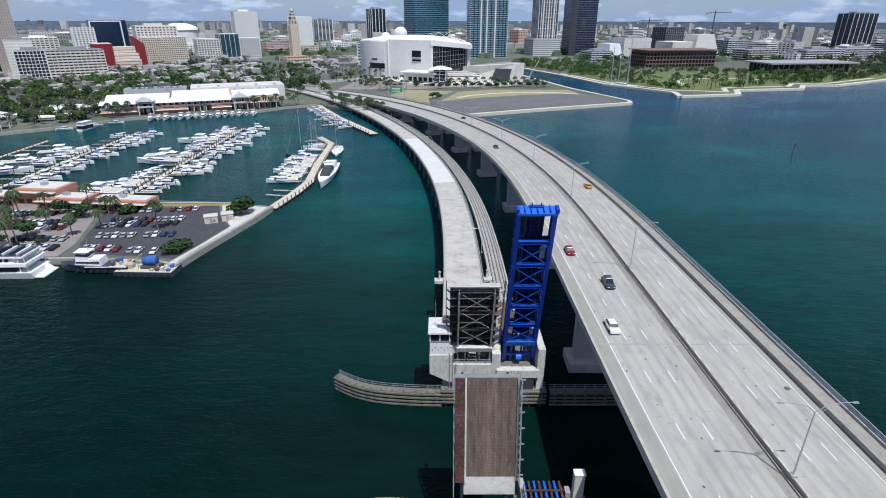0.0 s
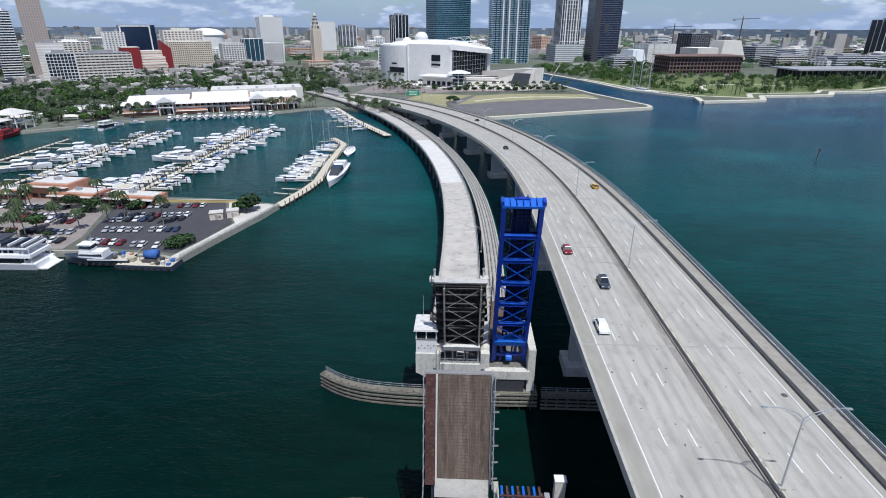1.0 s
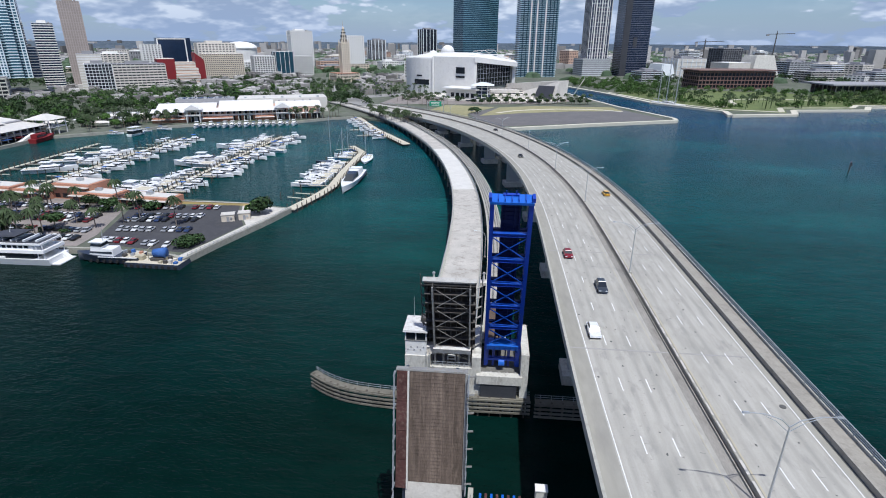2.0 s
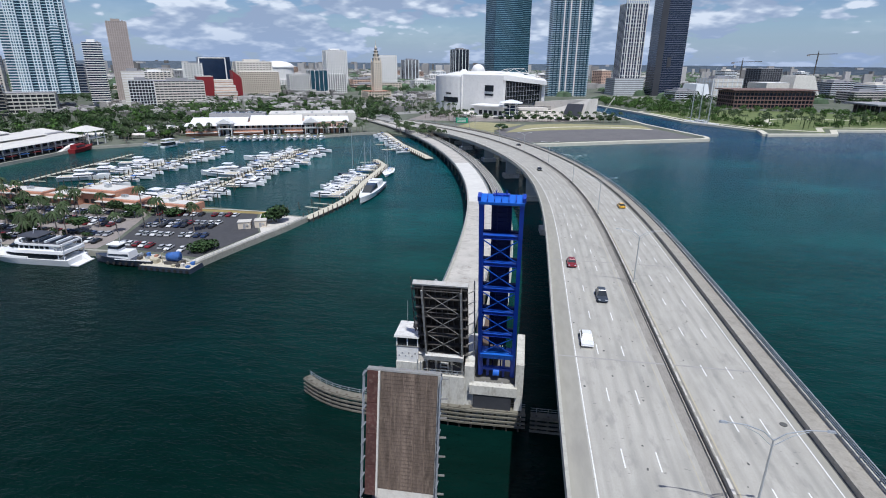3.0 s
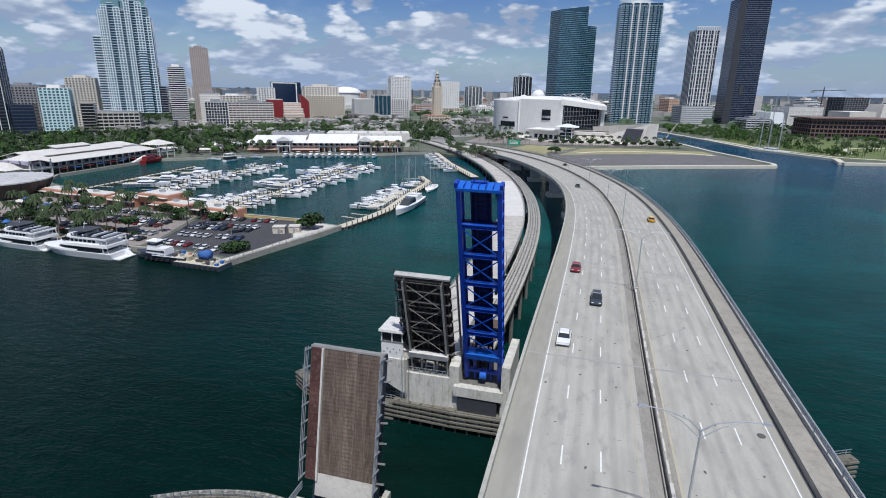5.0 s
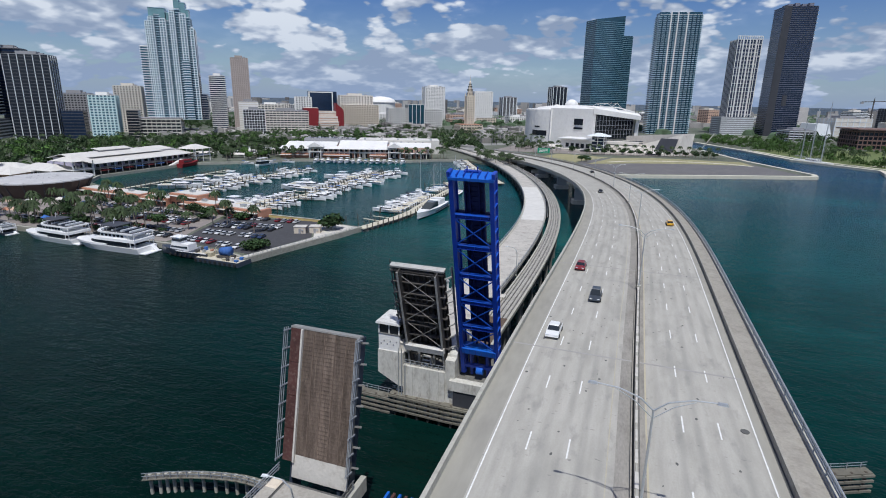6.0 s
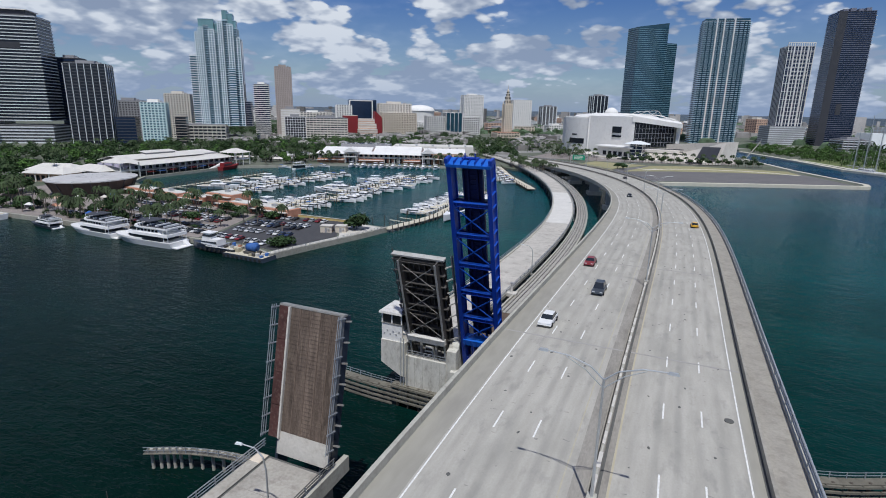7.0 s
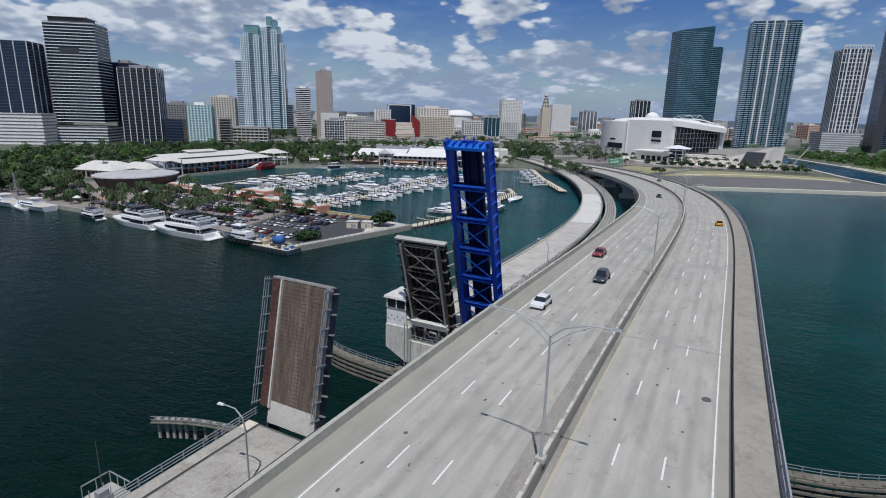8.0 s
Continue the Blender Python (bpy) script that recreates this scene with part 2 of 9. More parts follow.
def deck_material():
    """Road concrete laid out by the deck's own map: metres across and along. Tyre tracks, drips and stains run along the lanes."""
    m = bpy.data.materials.new("worn_concrete_road")
    m.use_nodes = True
    n, l = m.node_tree.nodes, m.node_tree.links
    bs = n["Principled BSDF"]
    bs.inputs["Roughness"].default_value, bs.inputs["Specular IOR Level"].default_value = 0.85, 0.3
    co = n.new("ShaderNodeTexCoord")

    def field(scale, sx, sy, detail=5, rough=0.6):
        mp = n.new("ShaderNodeMapping")
        mp.inputs["Scale"].default_value = (sx, sy, 1)
        l.new(co.outputs["UV"], mp.inputs[0])
        t = n.new("ShaderNodeTexNoise")
        t.inputs["Scale"].default_value, t.inputs["Detail"].default_value, t.inputs["Roughness"].default_value = scale, detail, rough
        l.new(mp.outputs[0], t.inputs["Vector"])
        return t.outputs["Fac"]

    def ramp(src, a, b):
        r = n.new("ShaderNodeMapRange")
        r.inputs["From Min"].default_value, r.inputs["From Max"].default_value = a, b
        l.new(src, r.inputs["Value"])
        return r.outputs[0]

    def calc(op, a, b):
        t = n.new("ShaderNodeMath")
        t.operation = op
        t.inputs[2].default_value = 0.0
        for i, v in enumerate((a, b)):
            if isinstance(v, (int, float)):
                t.inputs[i].default_value = v
            else:
                l.new(v, t.inputs[i])
        return t.outputs[0]

    def mix(fac, a, b):
        t = n.new("ShaderNodeMix")
        t.data_type = "RGBA"
        l.new(fac, t.inputs["Factor"])
        for key, v in (("A", a), ("B", b)):
            if isinstance(v, tuple):
                t.inputs[key].default_value = (*v, 1)
            else:
                l.new(v, t.inputs[key])
        return t.outputs["Result"]

    sep = n.new("ShaderNodeSeparateXYZ")
    l.new(co.outputs["UV"], sep.inputs[0])
    base = mix(ramp(field(0.9, 1, 0.12), 0.3, 0.7), (0.362, 0.345, 0.302), (0.458, 0.437, 0.388))
    base = mix(calc("MULTIPLY", ramp(field(6.0, 1, 0.6, 3), 0.3, 0.75), 0.30), base, (0.265, 0.26, 0.228))
    track = ramp(calc("SINE", calc("MULTIPLY_ADD", sep.outputs["X"], math.tau / 1.76), 0.0), -0.2, 1.0)
    base = mix(calc("MULTIPLY", calc("MULTIPLY", track, ramp(field(0.5, 0.6, 0.10), 0.36, 0.66)), 0.55), base, (0.225, 0.222, 0.20))
    base = mix(calc("MULTIPLY", ramp(field(0.42, 1.5, 0.55, 4), 0.56, 0.74), 0.60), base, (0.21, 0.207, 0.19))
    base = mix(calc("MULTIPLY", ramp(field(0.16, 1.2, 0.45, 5), 0.48, 0.70), 0.55), base, (0.255, 0.25, 0.222))
    base = mix(calc("MULTIPLY", ramp(field(1.6, 0.5, 1.2, 2), 0.68, 0.73), 0.6), base, (0.16, 0.155, 0.15))
    l.new(base, bs.inputs["Base Color"])
    bp = n.new("ShaderNodeBump")
    bp.inputs["Strength"].default_value, bp.inputs["Distance"].default_value = 0.15, 0.02
    l.new(field(12.0, 1, 1, 2), bp.inputs["Height"])
    l.new(bp.outputs[0], bs.inputs["Normal"])
    return m


M_DECK = deck_material()
M_CONC = mat("weathered_concrete", (0.40, 0.388, 0.335), 0.88, 0, 0.16, 0.25, 0.2, (0.22, 0.20, 0.17), fine=12)
M_WALK = mat("stained_concrete_walk", (0.305, 0.285, 0.245), 0.88, 0, 0.18, 0.35, 0.2, (0.20, 0.18, 0.155), fine=10, stain_amt=0.6)
M_DIRT = mat("dirty_inner_shoulder", (0.275, 0.258, 0.228), 0.9, 0, 0.25, 0.4, 0.2, (0.17, 0.155, 0.135), stretch=(1.0, 0.3, 1.0), stain_amt=0.6)
M_OLDD = mat("old_stained_deck", (0.46, 0.435, 0.39), 0.88, 0, 0.2, 0.16, 0.15, (0.20, 0.175, 0.15), fine=22, stain_amt=0.65)
M_NEWS = mat("resurfaced_pale_deck", (0.60, 0.585, 0.545), 0.85, 0, 0.10, 0.2, 0.1, (0.47, 0.45, 0.41))
M_PALE = mat("pale_aged_concrete", (0.54, 0.515, 0.465), 0.85, 0, 0.14, 0.3, 0.1, (0.33, 0.295, 0.25), fine=10, stain_amt=0.6)
M_PIER = mat("painted_pier_concrete", (0.56, 0.545, 0.49), 0.85, 0, 0.16, 0.4, 0.15, (0.25, 0.22, 0.18), fine=8, stretch=(1.0, 1.0, 0.45), stain_amt=0.6)
# darker concrete for girders, pile bents, seat piers and well floors
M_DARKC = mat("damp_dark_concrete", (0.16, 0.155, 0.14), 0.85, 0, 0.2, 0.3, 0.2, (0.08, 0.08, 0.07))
M_GIRDER = mat("grey_bridge_girder", (0.42, 0.43, 0.43), 0.75, 0, 0.10, 0.2, 0.1)
M_LINE = mat("white_road_paint", (0.72, 0.72, 0.69), 0.7, 0, 0.12, 1.2, 0.05, (0.42, 0.41, 0.38), fine=5, stain_amt=0.7)
M_YELLF = mat("worn_yellow_road_paint", (0.40, 0.365, 0.28), 0.75, 0, 0.12, 1.0, 0.05, (0.36, 0.35, 0.32), stain_amt=0.8)
M_YELL = mat("faded_yellow_road_paint", (0.43, 0.385, 0.275), 0.75, 0, 0.12, 1.0, 0.05, (0.42, 0.38, 0.28))
M_DKGREY = mat("dark_joint_rubber", (0.10, 0.10, 0.095), 0.9, 0, 0.2, 0.6, 0.1)
M_GALV = mat("galvanised_steel", (0.50, 0.52, 0.53), 0.45, 0.6, 0.12, 1.5, 0.05)
M_RAILG = mat("dull_grey_railing", (0.30, 0.32, 0.34), 0.55, 0.3, 0.12, 0.8, 0.05)
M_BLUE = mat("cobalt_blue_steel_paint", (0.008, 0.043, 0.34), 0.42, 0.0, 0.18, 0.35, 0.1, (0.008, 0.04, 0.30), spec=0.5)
# lighter blue; at the span tip it stands in for sunlit faces
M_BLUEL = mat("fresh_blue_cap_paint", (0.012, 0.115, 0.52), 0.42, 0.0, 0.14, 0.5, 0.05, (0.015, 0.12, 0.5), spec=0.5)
# raised copy of the span blue: sunlight put into the bracing colour
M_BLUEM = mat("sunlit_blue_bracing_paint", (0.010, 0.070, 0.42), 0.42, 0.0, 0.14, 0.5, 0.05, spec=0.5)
M_BLUED = mat("dark_blue_deck_grating", (0.006, 0.014, 0.085), 0.6, 0.1, 0.2, 0.6, 0.2)
M_STEEL = mat("aged_grey_brown_steel", (0.095, 0.09, 0.085), 0.65, 0.2, 0.25, 0.5, 0.2, (0.12, 0.08, 0.05))
M_STEELL = mat("weathered_silver_steel", (0.30, 0.295, 0.28), 0.6, 0.2, 0.2, 0.5, 0.15, (0.25, 0.19, 0.13))
M_SILVER = mat("pale_silver_steel_paint", (0.46, 0.45, 0.42), 0.55, 0.15, 0.15, 0.6, 0.1, (0.28, 0.20, 0.13), stain_amt=0.5)
M_WORNW = mat("worn_white_steel_paint", (0.62, 0.61, 0.58), 0.6, 0.05, 0.14, 0.7, 0.1, (0.34, 0.27, 0.20), stain_amt=0.55)
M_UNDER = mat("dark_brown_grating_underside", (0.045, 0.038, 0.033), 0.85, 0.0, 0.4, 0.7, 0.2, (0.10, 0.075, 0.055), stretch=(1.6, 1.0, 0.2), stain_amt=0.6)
M_GRATE = mat("brown_open_steel_grating", (0.135, 0.103, 0.082), 0.8, 0.0, 0.6, 0.7, 0.3, (0.235, 0.185, 0.145), stretch=(1.8, 1.0, 0.16), obj_var=0.15, stain_amt=0.75, spec=0.2)
M_RUST = mat("rusty_sidewalk_plate", (0.075, 0.032, 0.028), 0.85, 0.1, 0.4, 0.9, 0.3, (0.26, 0.20, 0.17), obj_var=0.15, fine=8, stain_amt=0.38)
M_TIMB = mat("weathered_fender_timber", (0.165, 0.155, 0.125), 0.9, 0, 0.25, 0.6, 0.3, (0.13, 0.11, 0.08), obj_var=0.18)
M_PILE = mat("dark_wet_pile", (0.09, 0.075, 0.06), 0.85, 0, 0.3, 0.8, 0.3, obj_var=0.2)
M_DOCK = mat("sun_bleached_dock_boards", (0.52, 0.48, 0.38), 0.88, 0, 0.14, 0.5, 0.2, (0.36, 0.32, 0.25))
M_ASPH = mat("black_car_park_asphalt", (0.055, 0.055, 0.06), 0.9, 0, 0.2, 0.2, 0.2, (0.09, 0.09, 0.09))
M_STREET = mat("grey_street_asphalt", (0.27, 0.265, 0.25), 0.9, 0, 0.14, 0.06, 0.1, (0.28, 0.27, 0.26))
M_PAVE = mat("worn_plaza_paving", (0.25, 0.22, 0.20), 0.88, 0, 0.22, 0.14, 0.1, (0.16, 0.145, 0.13), stain_amt=0.65)
M_QUAY = mat("pale_quay_wall", (0.58, 0.55, 0.45), 0.88, 0, 0.12, 0.3, 0.2, (0.40, 0.37, 0.28))
M_SEAW = mat("grey_seawall_concrete", (0.34, 0.33, 0.28), 0.9, 0, 0.18, 0.3, 0.2, (0.16, 0.16, 0.12))
M_GRASS = mat("mown_park_grass", (0.115, 0.15, 0.05), 0.95, 0, 0.25, 0.05, 0.2, (0.22, 0.22, 0.09))
M_DRYG = mat("dry_yellow_grass", (0.29, 0.27, 0.145), 0.95, 0, 0.2, 0.06, 0.2, (0.20, 0.19, 0.10), stain_amt=0.7)
M_LEAF = island_var(mat("deep_green_foliage", (0.034, 0.066, 0.022), 0.75, 0, 0.35, 0.12, 0.0, obj_var=0.25, spec=0.25), 0.40)
M_LEAFB = island_var(mat("bright_green_foliage", (0.058, 0.115, 0.026), 0.75, 0, 0.3, 0.12, 0.0, obj_var=0.2, spec=0.25), 0.35)
M_PALM = island_var(mat("dusty_palm_frond", (0.038, 0.060, 0.022), 0.7, 0, 0.25, 0.3, 0.0, obj_var=0.25, spec=0.3), 0.3)
M_TRUNK = mat("grey_palm_trunk", (0.24, 0.20, 0.16), 0.9, 0, 0.2, 1.0, 0.3)
M_WHITE = mat("white_painted_wall", (0.76, 0.75, 0.72), 0.7, 0, 0.06, 0.1, 0.05, (0.60, 0.58, 0.55))
M_ROOFW = mat("white_metal_roof", (0.74, 0.73, 0.70), 0.55, 0.0, 0.08, 0.08, 0.1, (0.58, 0.55, 0.52))
M_ROOFC = mat("cream_ribbed_roof", (0.60, 0.58, 0.535), 0.6, 0, 0.08, 0.08, 0.1, (0.50, 0.47, 0.42))
M_HULL = mat("white_gelcoat", (0.80, 0.80, 0.79), 0.3, 0, 0.04, 0.3, 0.0, obj_var=0.06, spec=0.5)
M_HULLD = mat("dark_navy_hull", (0.03, 0.04, 0.06), 0.35, 0, 0.15, 0.4, 0.05)
M_BGLASS = mat("tinted_boat_window", (0.02, 0.025, 0.03), 0.12, 0, 0.1, 1.0, 0.0, spec=0.6)
M_CANVAS = mat("blue_canvas", (0.05, 0.14, 0.40), 0.85, 0, 0.15, 0.6, 0.1, obj_var=0.2)
M_TIRE = mat("black_rubber", (0.02, 0.02, 0.02), 0.85, 0, 0.1, 2.0, 0.0)
M_TERRA = mat("terracotta_orange_stucco", (0.44, 0.215, 0.14), 0.85, 0, 0.14, 0.2, 0.1, (0.55, 0.33, 0.22))
M_PINK = mat("pink_beige_stucco", (0.55, 0.38, 0.29), 0.85, 0, 0.12, 0.2, 0.1)
M_BEIGE = mat("beige_stucco", (0.64, 0.605, 0.545), 0.85, 0, 0.09, 0.1, 0.05, (0.45, 0.40, 0.33))
M_TANST = mat("tan_limestone", (0.62, 0.545, 0.44), 0.85, 0, 0.10, 0.1, 0.05)
M_ROSEB = mat("rosy_brown_stone", (0.44, 0.375, 0.345), 0.8, 0, 0.10, 0.1, 0.05)
M_BROWN = mat("brown_tower_stone", (0.34, 0.30, 0.27), 0.8, 0, 0.10, 0.1, 0.05)
M_RED = mat("dark_red_facade_panel", (0.21, 0.018, 0.022), 0.6, 0, 0.12, 0.1, 0.05)
M_GREY = mat("grey_facade", (0.30, 0.30, 0.31), 0.75, 0, 0.12, 0.1, 0.05)
M_CHAR = mat("charcoal_facade", (0.05, 0.052, 0.06), 0.5, 0, 0.2, 0.1, 0.05)
M_BAL = mat("pale_balcony_slab", (0.66, 0.69, 0.70), 0.7, 0, 0.08, 0.1, 0.0)
M_NAVYB = mat("navy_slab_edge", (0.19, 0.20, 0.255), 0.6, 0, 0.1, 0.1, 0.0)
M_AQUAB = mat("aqua_balcony_glass", (0.44, 0.59, 0.67), 0.35, 0, 0.15, 0.2, 0.0)
M_TEALB = mat("teal_slab_edge", (0.20, 0.345, 0.42), 0.5, 0, 0.1, 0.1, 0.0)
M_GLT = mat("teal_tower_glass", (0.026, 0.080, 0.118), 0.16, 0.25, 0.3, 0.06, 0.0, spec=0.6)
M_GLA = mat("aqua_tower_glass", (0.05, 0.145, 0.205), 0.15, 0.25, 0.3, 0.06, 0.0, spec=0.6)
M_GLD = mat("dark_tower_glass", (0.02, 0.025, 0.035), 0.12, 0.2, 0.3, 0.06, 0.0, spec=0.6)
M_GLB = mat("navy_tower_glass", (0.018, 0.035, 0.075), 0.14, 0.25, 0.3, 0.06, 0.0, spec=0.6)
M_WIN = mat("window_glass", (0.025, 0.03, 0.036), 0.2, 0.1, 0.3, 0.2, 0.0, spec=0.6)
M_SIGN = mat("highway_sign_green", (0.015, 0.28, 0.16), 0.5, 0, 0.1, 0.5, 0.0)
# bluish grey puts the haze of distance into the woods colour
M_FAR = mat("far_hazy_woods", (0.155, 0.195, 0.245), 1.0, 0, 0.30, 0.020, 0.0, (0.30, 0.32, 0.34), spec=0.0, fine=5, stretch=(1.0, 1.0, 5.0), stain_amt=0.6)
M_FARB = island_var(mat("far_city_walls", (0.36, 0.345, 0.33), 0.9, 0, 0.2, 0.05, 0.0, spec=0.1), 0.62)
M_LAND = mat("city_ground", (0.115, 0.125, 0.095), 0.95, 0, 0.4, 0.016, 0.05, (0.055, 0.085, 0.035), fine=9, stain_amt=0.8)


def water_material():
    m = bpy.data.materials.new("bay_water")
    m.use_nodes = True
    n, l = m.node_tree.nodes, m.node_tree.links
    bs = n["Principled BSDF"]
    bs.inputs["Roughness"].default_value, bs.inputs["IOR"].default_value = 0.10, 1.33
    bs.inputs["Specular IOR Level"].default_value = 0.07
    co = n.new("ShaderNodeTexCoord")
    # deep green channel by the bascule, teal shoals farther into the bay and in the basin, far blue standing in for sky
    # reflection
    sep = n.new("ShaderNodeSeparateXYZ")
    l.new(co.outputs["Object"], sep.inputs[0])
    mp = n.new("ShaderNodeMapping")
    mp.inputs["Rotation"].default_value, mp.inputs["Scale"].default_value = (0, 0, radians(25)), (0.6, 1.5, 1)
    l.new(co.outputs["Object"], mp.inputs[0])

    def field(scale, detail):
        t = n.new("ShaderNodeTexNoise")
        t.inputs["Scale"].default_value, t.inputs["Detail"].default_value = scale, detail
        l.new(mp.outputs[0], t.inputs["Vector"])
        return t.outputs["Fac"]

    def calc(op, a, b, c=0.0):
        t = n.new("ShaderNodeMath")
        t.operation = op
        for i, v in enumerate((a, b, c)):
            if isinstance(v, (int, float)):
                t.inputs[i].default_value = v
            else:
                l.new(v, t.inputs[i])
        return t.outputs[0]

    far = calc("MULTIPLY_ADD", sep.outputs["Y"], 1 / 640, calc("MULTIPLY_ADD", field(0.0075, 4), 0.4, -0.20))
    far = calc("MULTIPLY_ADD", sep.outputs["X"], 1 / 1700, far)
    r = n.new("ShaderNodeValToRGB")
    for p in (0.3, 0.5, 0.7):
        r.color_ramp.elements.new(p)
    # last stops bluer: reflection taken from the specular is put into colour
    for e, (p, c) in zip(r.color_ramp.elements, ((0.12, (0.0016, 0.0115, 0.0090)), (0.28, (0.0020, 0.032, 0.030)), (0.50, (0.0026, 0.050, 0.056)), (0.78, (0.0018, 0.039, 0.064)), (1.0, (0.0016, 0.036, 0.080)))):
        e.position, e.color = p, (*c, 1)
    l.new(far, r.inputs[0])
    band = n.new("ShaderNodeValToRGB")
    band.color_ramp.elements[0].position, band.color_ramp.elements[1].position = 0.50, 0.66
    l.new(field(0.011, 3), band.inputs[0])
    sh = n.new("ShaderNodeMix")
    sh.data_type, sh.blend_type = "RGBA", "ADD"
    l.new(calc("MULTIPLY", calc("MULTIPLY", band.outputs[0], 1.0), calc("MINIMUM", calc("MAXIMUM", calc("MULTIPLY_ADD", sep.outputs["Y"], 1 / 160, -0.7), 0.0), 1.0)), sh.inputs["Factor"])
    l.new(r.outputs[0], sh.inputs["A"])
    sh.inputs["B"].default_value = (0.002, 0.034, 0.028, 1)
    # light and dark of ripples and wind patches put into the water colour
    ripple_tone = n.new("ShaderNodeMapRange")
    ripple_tone.inputs["From Min"].default_value, ripple_tone.inputs["From Max"].default_value = 0.30, 0.70
    ripple_tone.inputs["To Min"].default_value, ripple_tone.inputs["To Max"].default_value = 0.74, 1.26
    l.new(calc("MULTIPLY_ADD", field(0.16, 5), 0.6, calc("MULTIPLY", field(0.035, 4), 0.4)), ripple_tone.inputs["Value"])
    tint = n.new("ShaderNodeHueSaturation")
    l.new(ripple_tone.outputs[0], tint.inputs["Value"])
    l.new(sh.outputs["Result"], tint.inputs["Color"])
    l.new(tint.outputs[0], bs.inputs["Base Color"])
    wave, chop = n.new("ShaderNodeTexNoise"), n.new("ShaderNodeTexNoise")
    mp2 = n.new("ShaderNodeMapping")
    mp2.inputs["Rotation"].default_value, mp2.inputs["Scale"].default_value = (0, 0, radians(20)), (0.55, 1.3, 1)
    l.new(co.outputs["Object"], mp2.inputs[0])
    wave.inputs["Scale"].default_value, wave.inputs["Detail"].default_value, wave.inputs["Roughness"].default_value = 0.30, 4, 0.6
    chop.inputs["Scale"].default_value, chop.inputs["Detail"].default_value = 1.3, 2
    l.new(mp2.outputs[0], wave.inputs["Vector"])
    l.new(mp2.outputs[0], chop.inputs["Vector"])
    ad = n.new("ShaderNodeMath")
    ad.operation = "MULTIPLY_ADD"
    ad.inputs[1].default_value = 0.35
    l.new(chop.outputs["Fac"], ad.inputs[0])
    l.new(wave.outputs["Fac"], ad.inputs[2])
    bp = n.new("ShaderNodeBump")
    bp.inputs["Strength"].default_value, bp.inputs["Distance"].default_value = 0.55, 1.0
    l.new(ad.outputs[0], bp.inputs["Height"])
    l.new(bp.outputs[0], bs.inputs["Normal"])
    return m


M_WATER = water_material()

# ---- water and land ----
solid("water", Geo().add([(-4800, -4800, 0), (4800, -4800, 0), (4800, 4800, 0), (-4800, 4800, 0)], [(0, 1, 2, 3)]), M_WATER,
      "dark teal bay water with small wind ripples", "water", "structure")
SHORE = [(-520, -2500), (-510, 138), (-300, 160), (-240, 163), (-125, 167), (-93, 164), (-88, 161), (-84, 178), (-76, 207), (-73, 222), (-100, 229), (-150, 233), (-214, 246),
         (-262, 250), (-268, 256), (-300, 268), (-317, 290), (-319, 380), (-298, 398), (-275, 420), (-262, 443), (-236, 457), (-168, 480),
         (-140, 510), (-118, 522), (-84, 498), (-40, 470), (20, 463), (100, 500), (186, 536), (188, 550), (153, 650), (118, 802), (100, 960), (106, 1010),
         (132, 1010), (130, 949), (179, 806), (207, 699), (262, 620), (255, 586), (326, 603), (342, 640), (428, 655), (449, 688), (493, 690),
         (606, 758), (1100, 1010), (4800, 1500), (4800, 4800), (-4800, 4800), (-4800, -2500)]
LAND_Z = 1.8
solid("ground", Geo().prism(SHORE, -1.5, LAND_Z), M_LAND, "low coastal city ground reaching the horizon", "ground", "structure")


def edging(name, pts, w, z0, z1, material, label):
    """A capped wall along a shoreline."""
    g = Geo()
    for (ax, ay), (bx, by) in zip(pts, pts[1:]):
        g.beam((ax, ay, (z0 + z1) / 2), (bx, by, (z0 + z1) / 2), w, z1 - z0)
    return solid(name, g, material, label, "seawall", "structure")


edging("seawall", [(-300, 160), (-240, 163), (-125, 167), (-93, 164), (-88, 161), (-84, 178), (-76, 207), (-73, 222)], 1.2, -1, 2.2, M_SEAW, "grey stained concrete seawall along the car park")
edging("quay_wall", [(-40, 470), (20, 463), (100, 500), (186, 536), (188, 550), (153, 650), (118, 802)], 4.0, -1, 2.6, M_QUAY, "pale concrete quay wall round the vacant plaza")
edging("park_seawall", [(130, 949), (179, 806), (207, 699), (262, 620), (255, 586), (326, 603), (342, 640), (428, 655), (449, 688), (493, 690), (606, 758), (1100, 1010)], 6.0, -1, 2.3, M_QUAY, "pale concrete promenade edging the bay park")
edging("marina_wall", [(-300, 268), (-317, 290), (-319, 380), (-298, 398), (-275, 420), (-262, 443), (-236, 457), (-168, 480), (-140, 510), (-118, 522)], 1.5, -1, 2.2, M_SEAW, "low grey marina quay wall")


def patch(name, poly, z, material, label, category="paving"):
    return solid(name, Geo().prism(poly, LAND_Z - 0.4, z), material, label, category, "structure")


patch("car_park", [(-143, 218), (-97, 224), (-92, 212), (-83.5, 198), (-87.5, 180), (-91, 167), (-126, 172), (-131, 180)], 1.86, M_ASPH, "fresh black asphalt car park by the seawall", "car park")
patch("pavement_plaza", [(-300, 162), (-240, 165), (-132, 169), (-133, 181), (-146, 219), (-160, 229), (-268, 249), (-282, 240), (-330, 240), (-330, 162)], 1.85, M_PAVE, "pale worn paving of the marketplace grounds", "pavement")
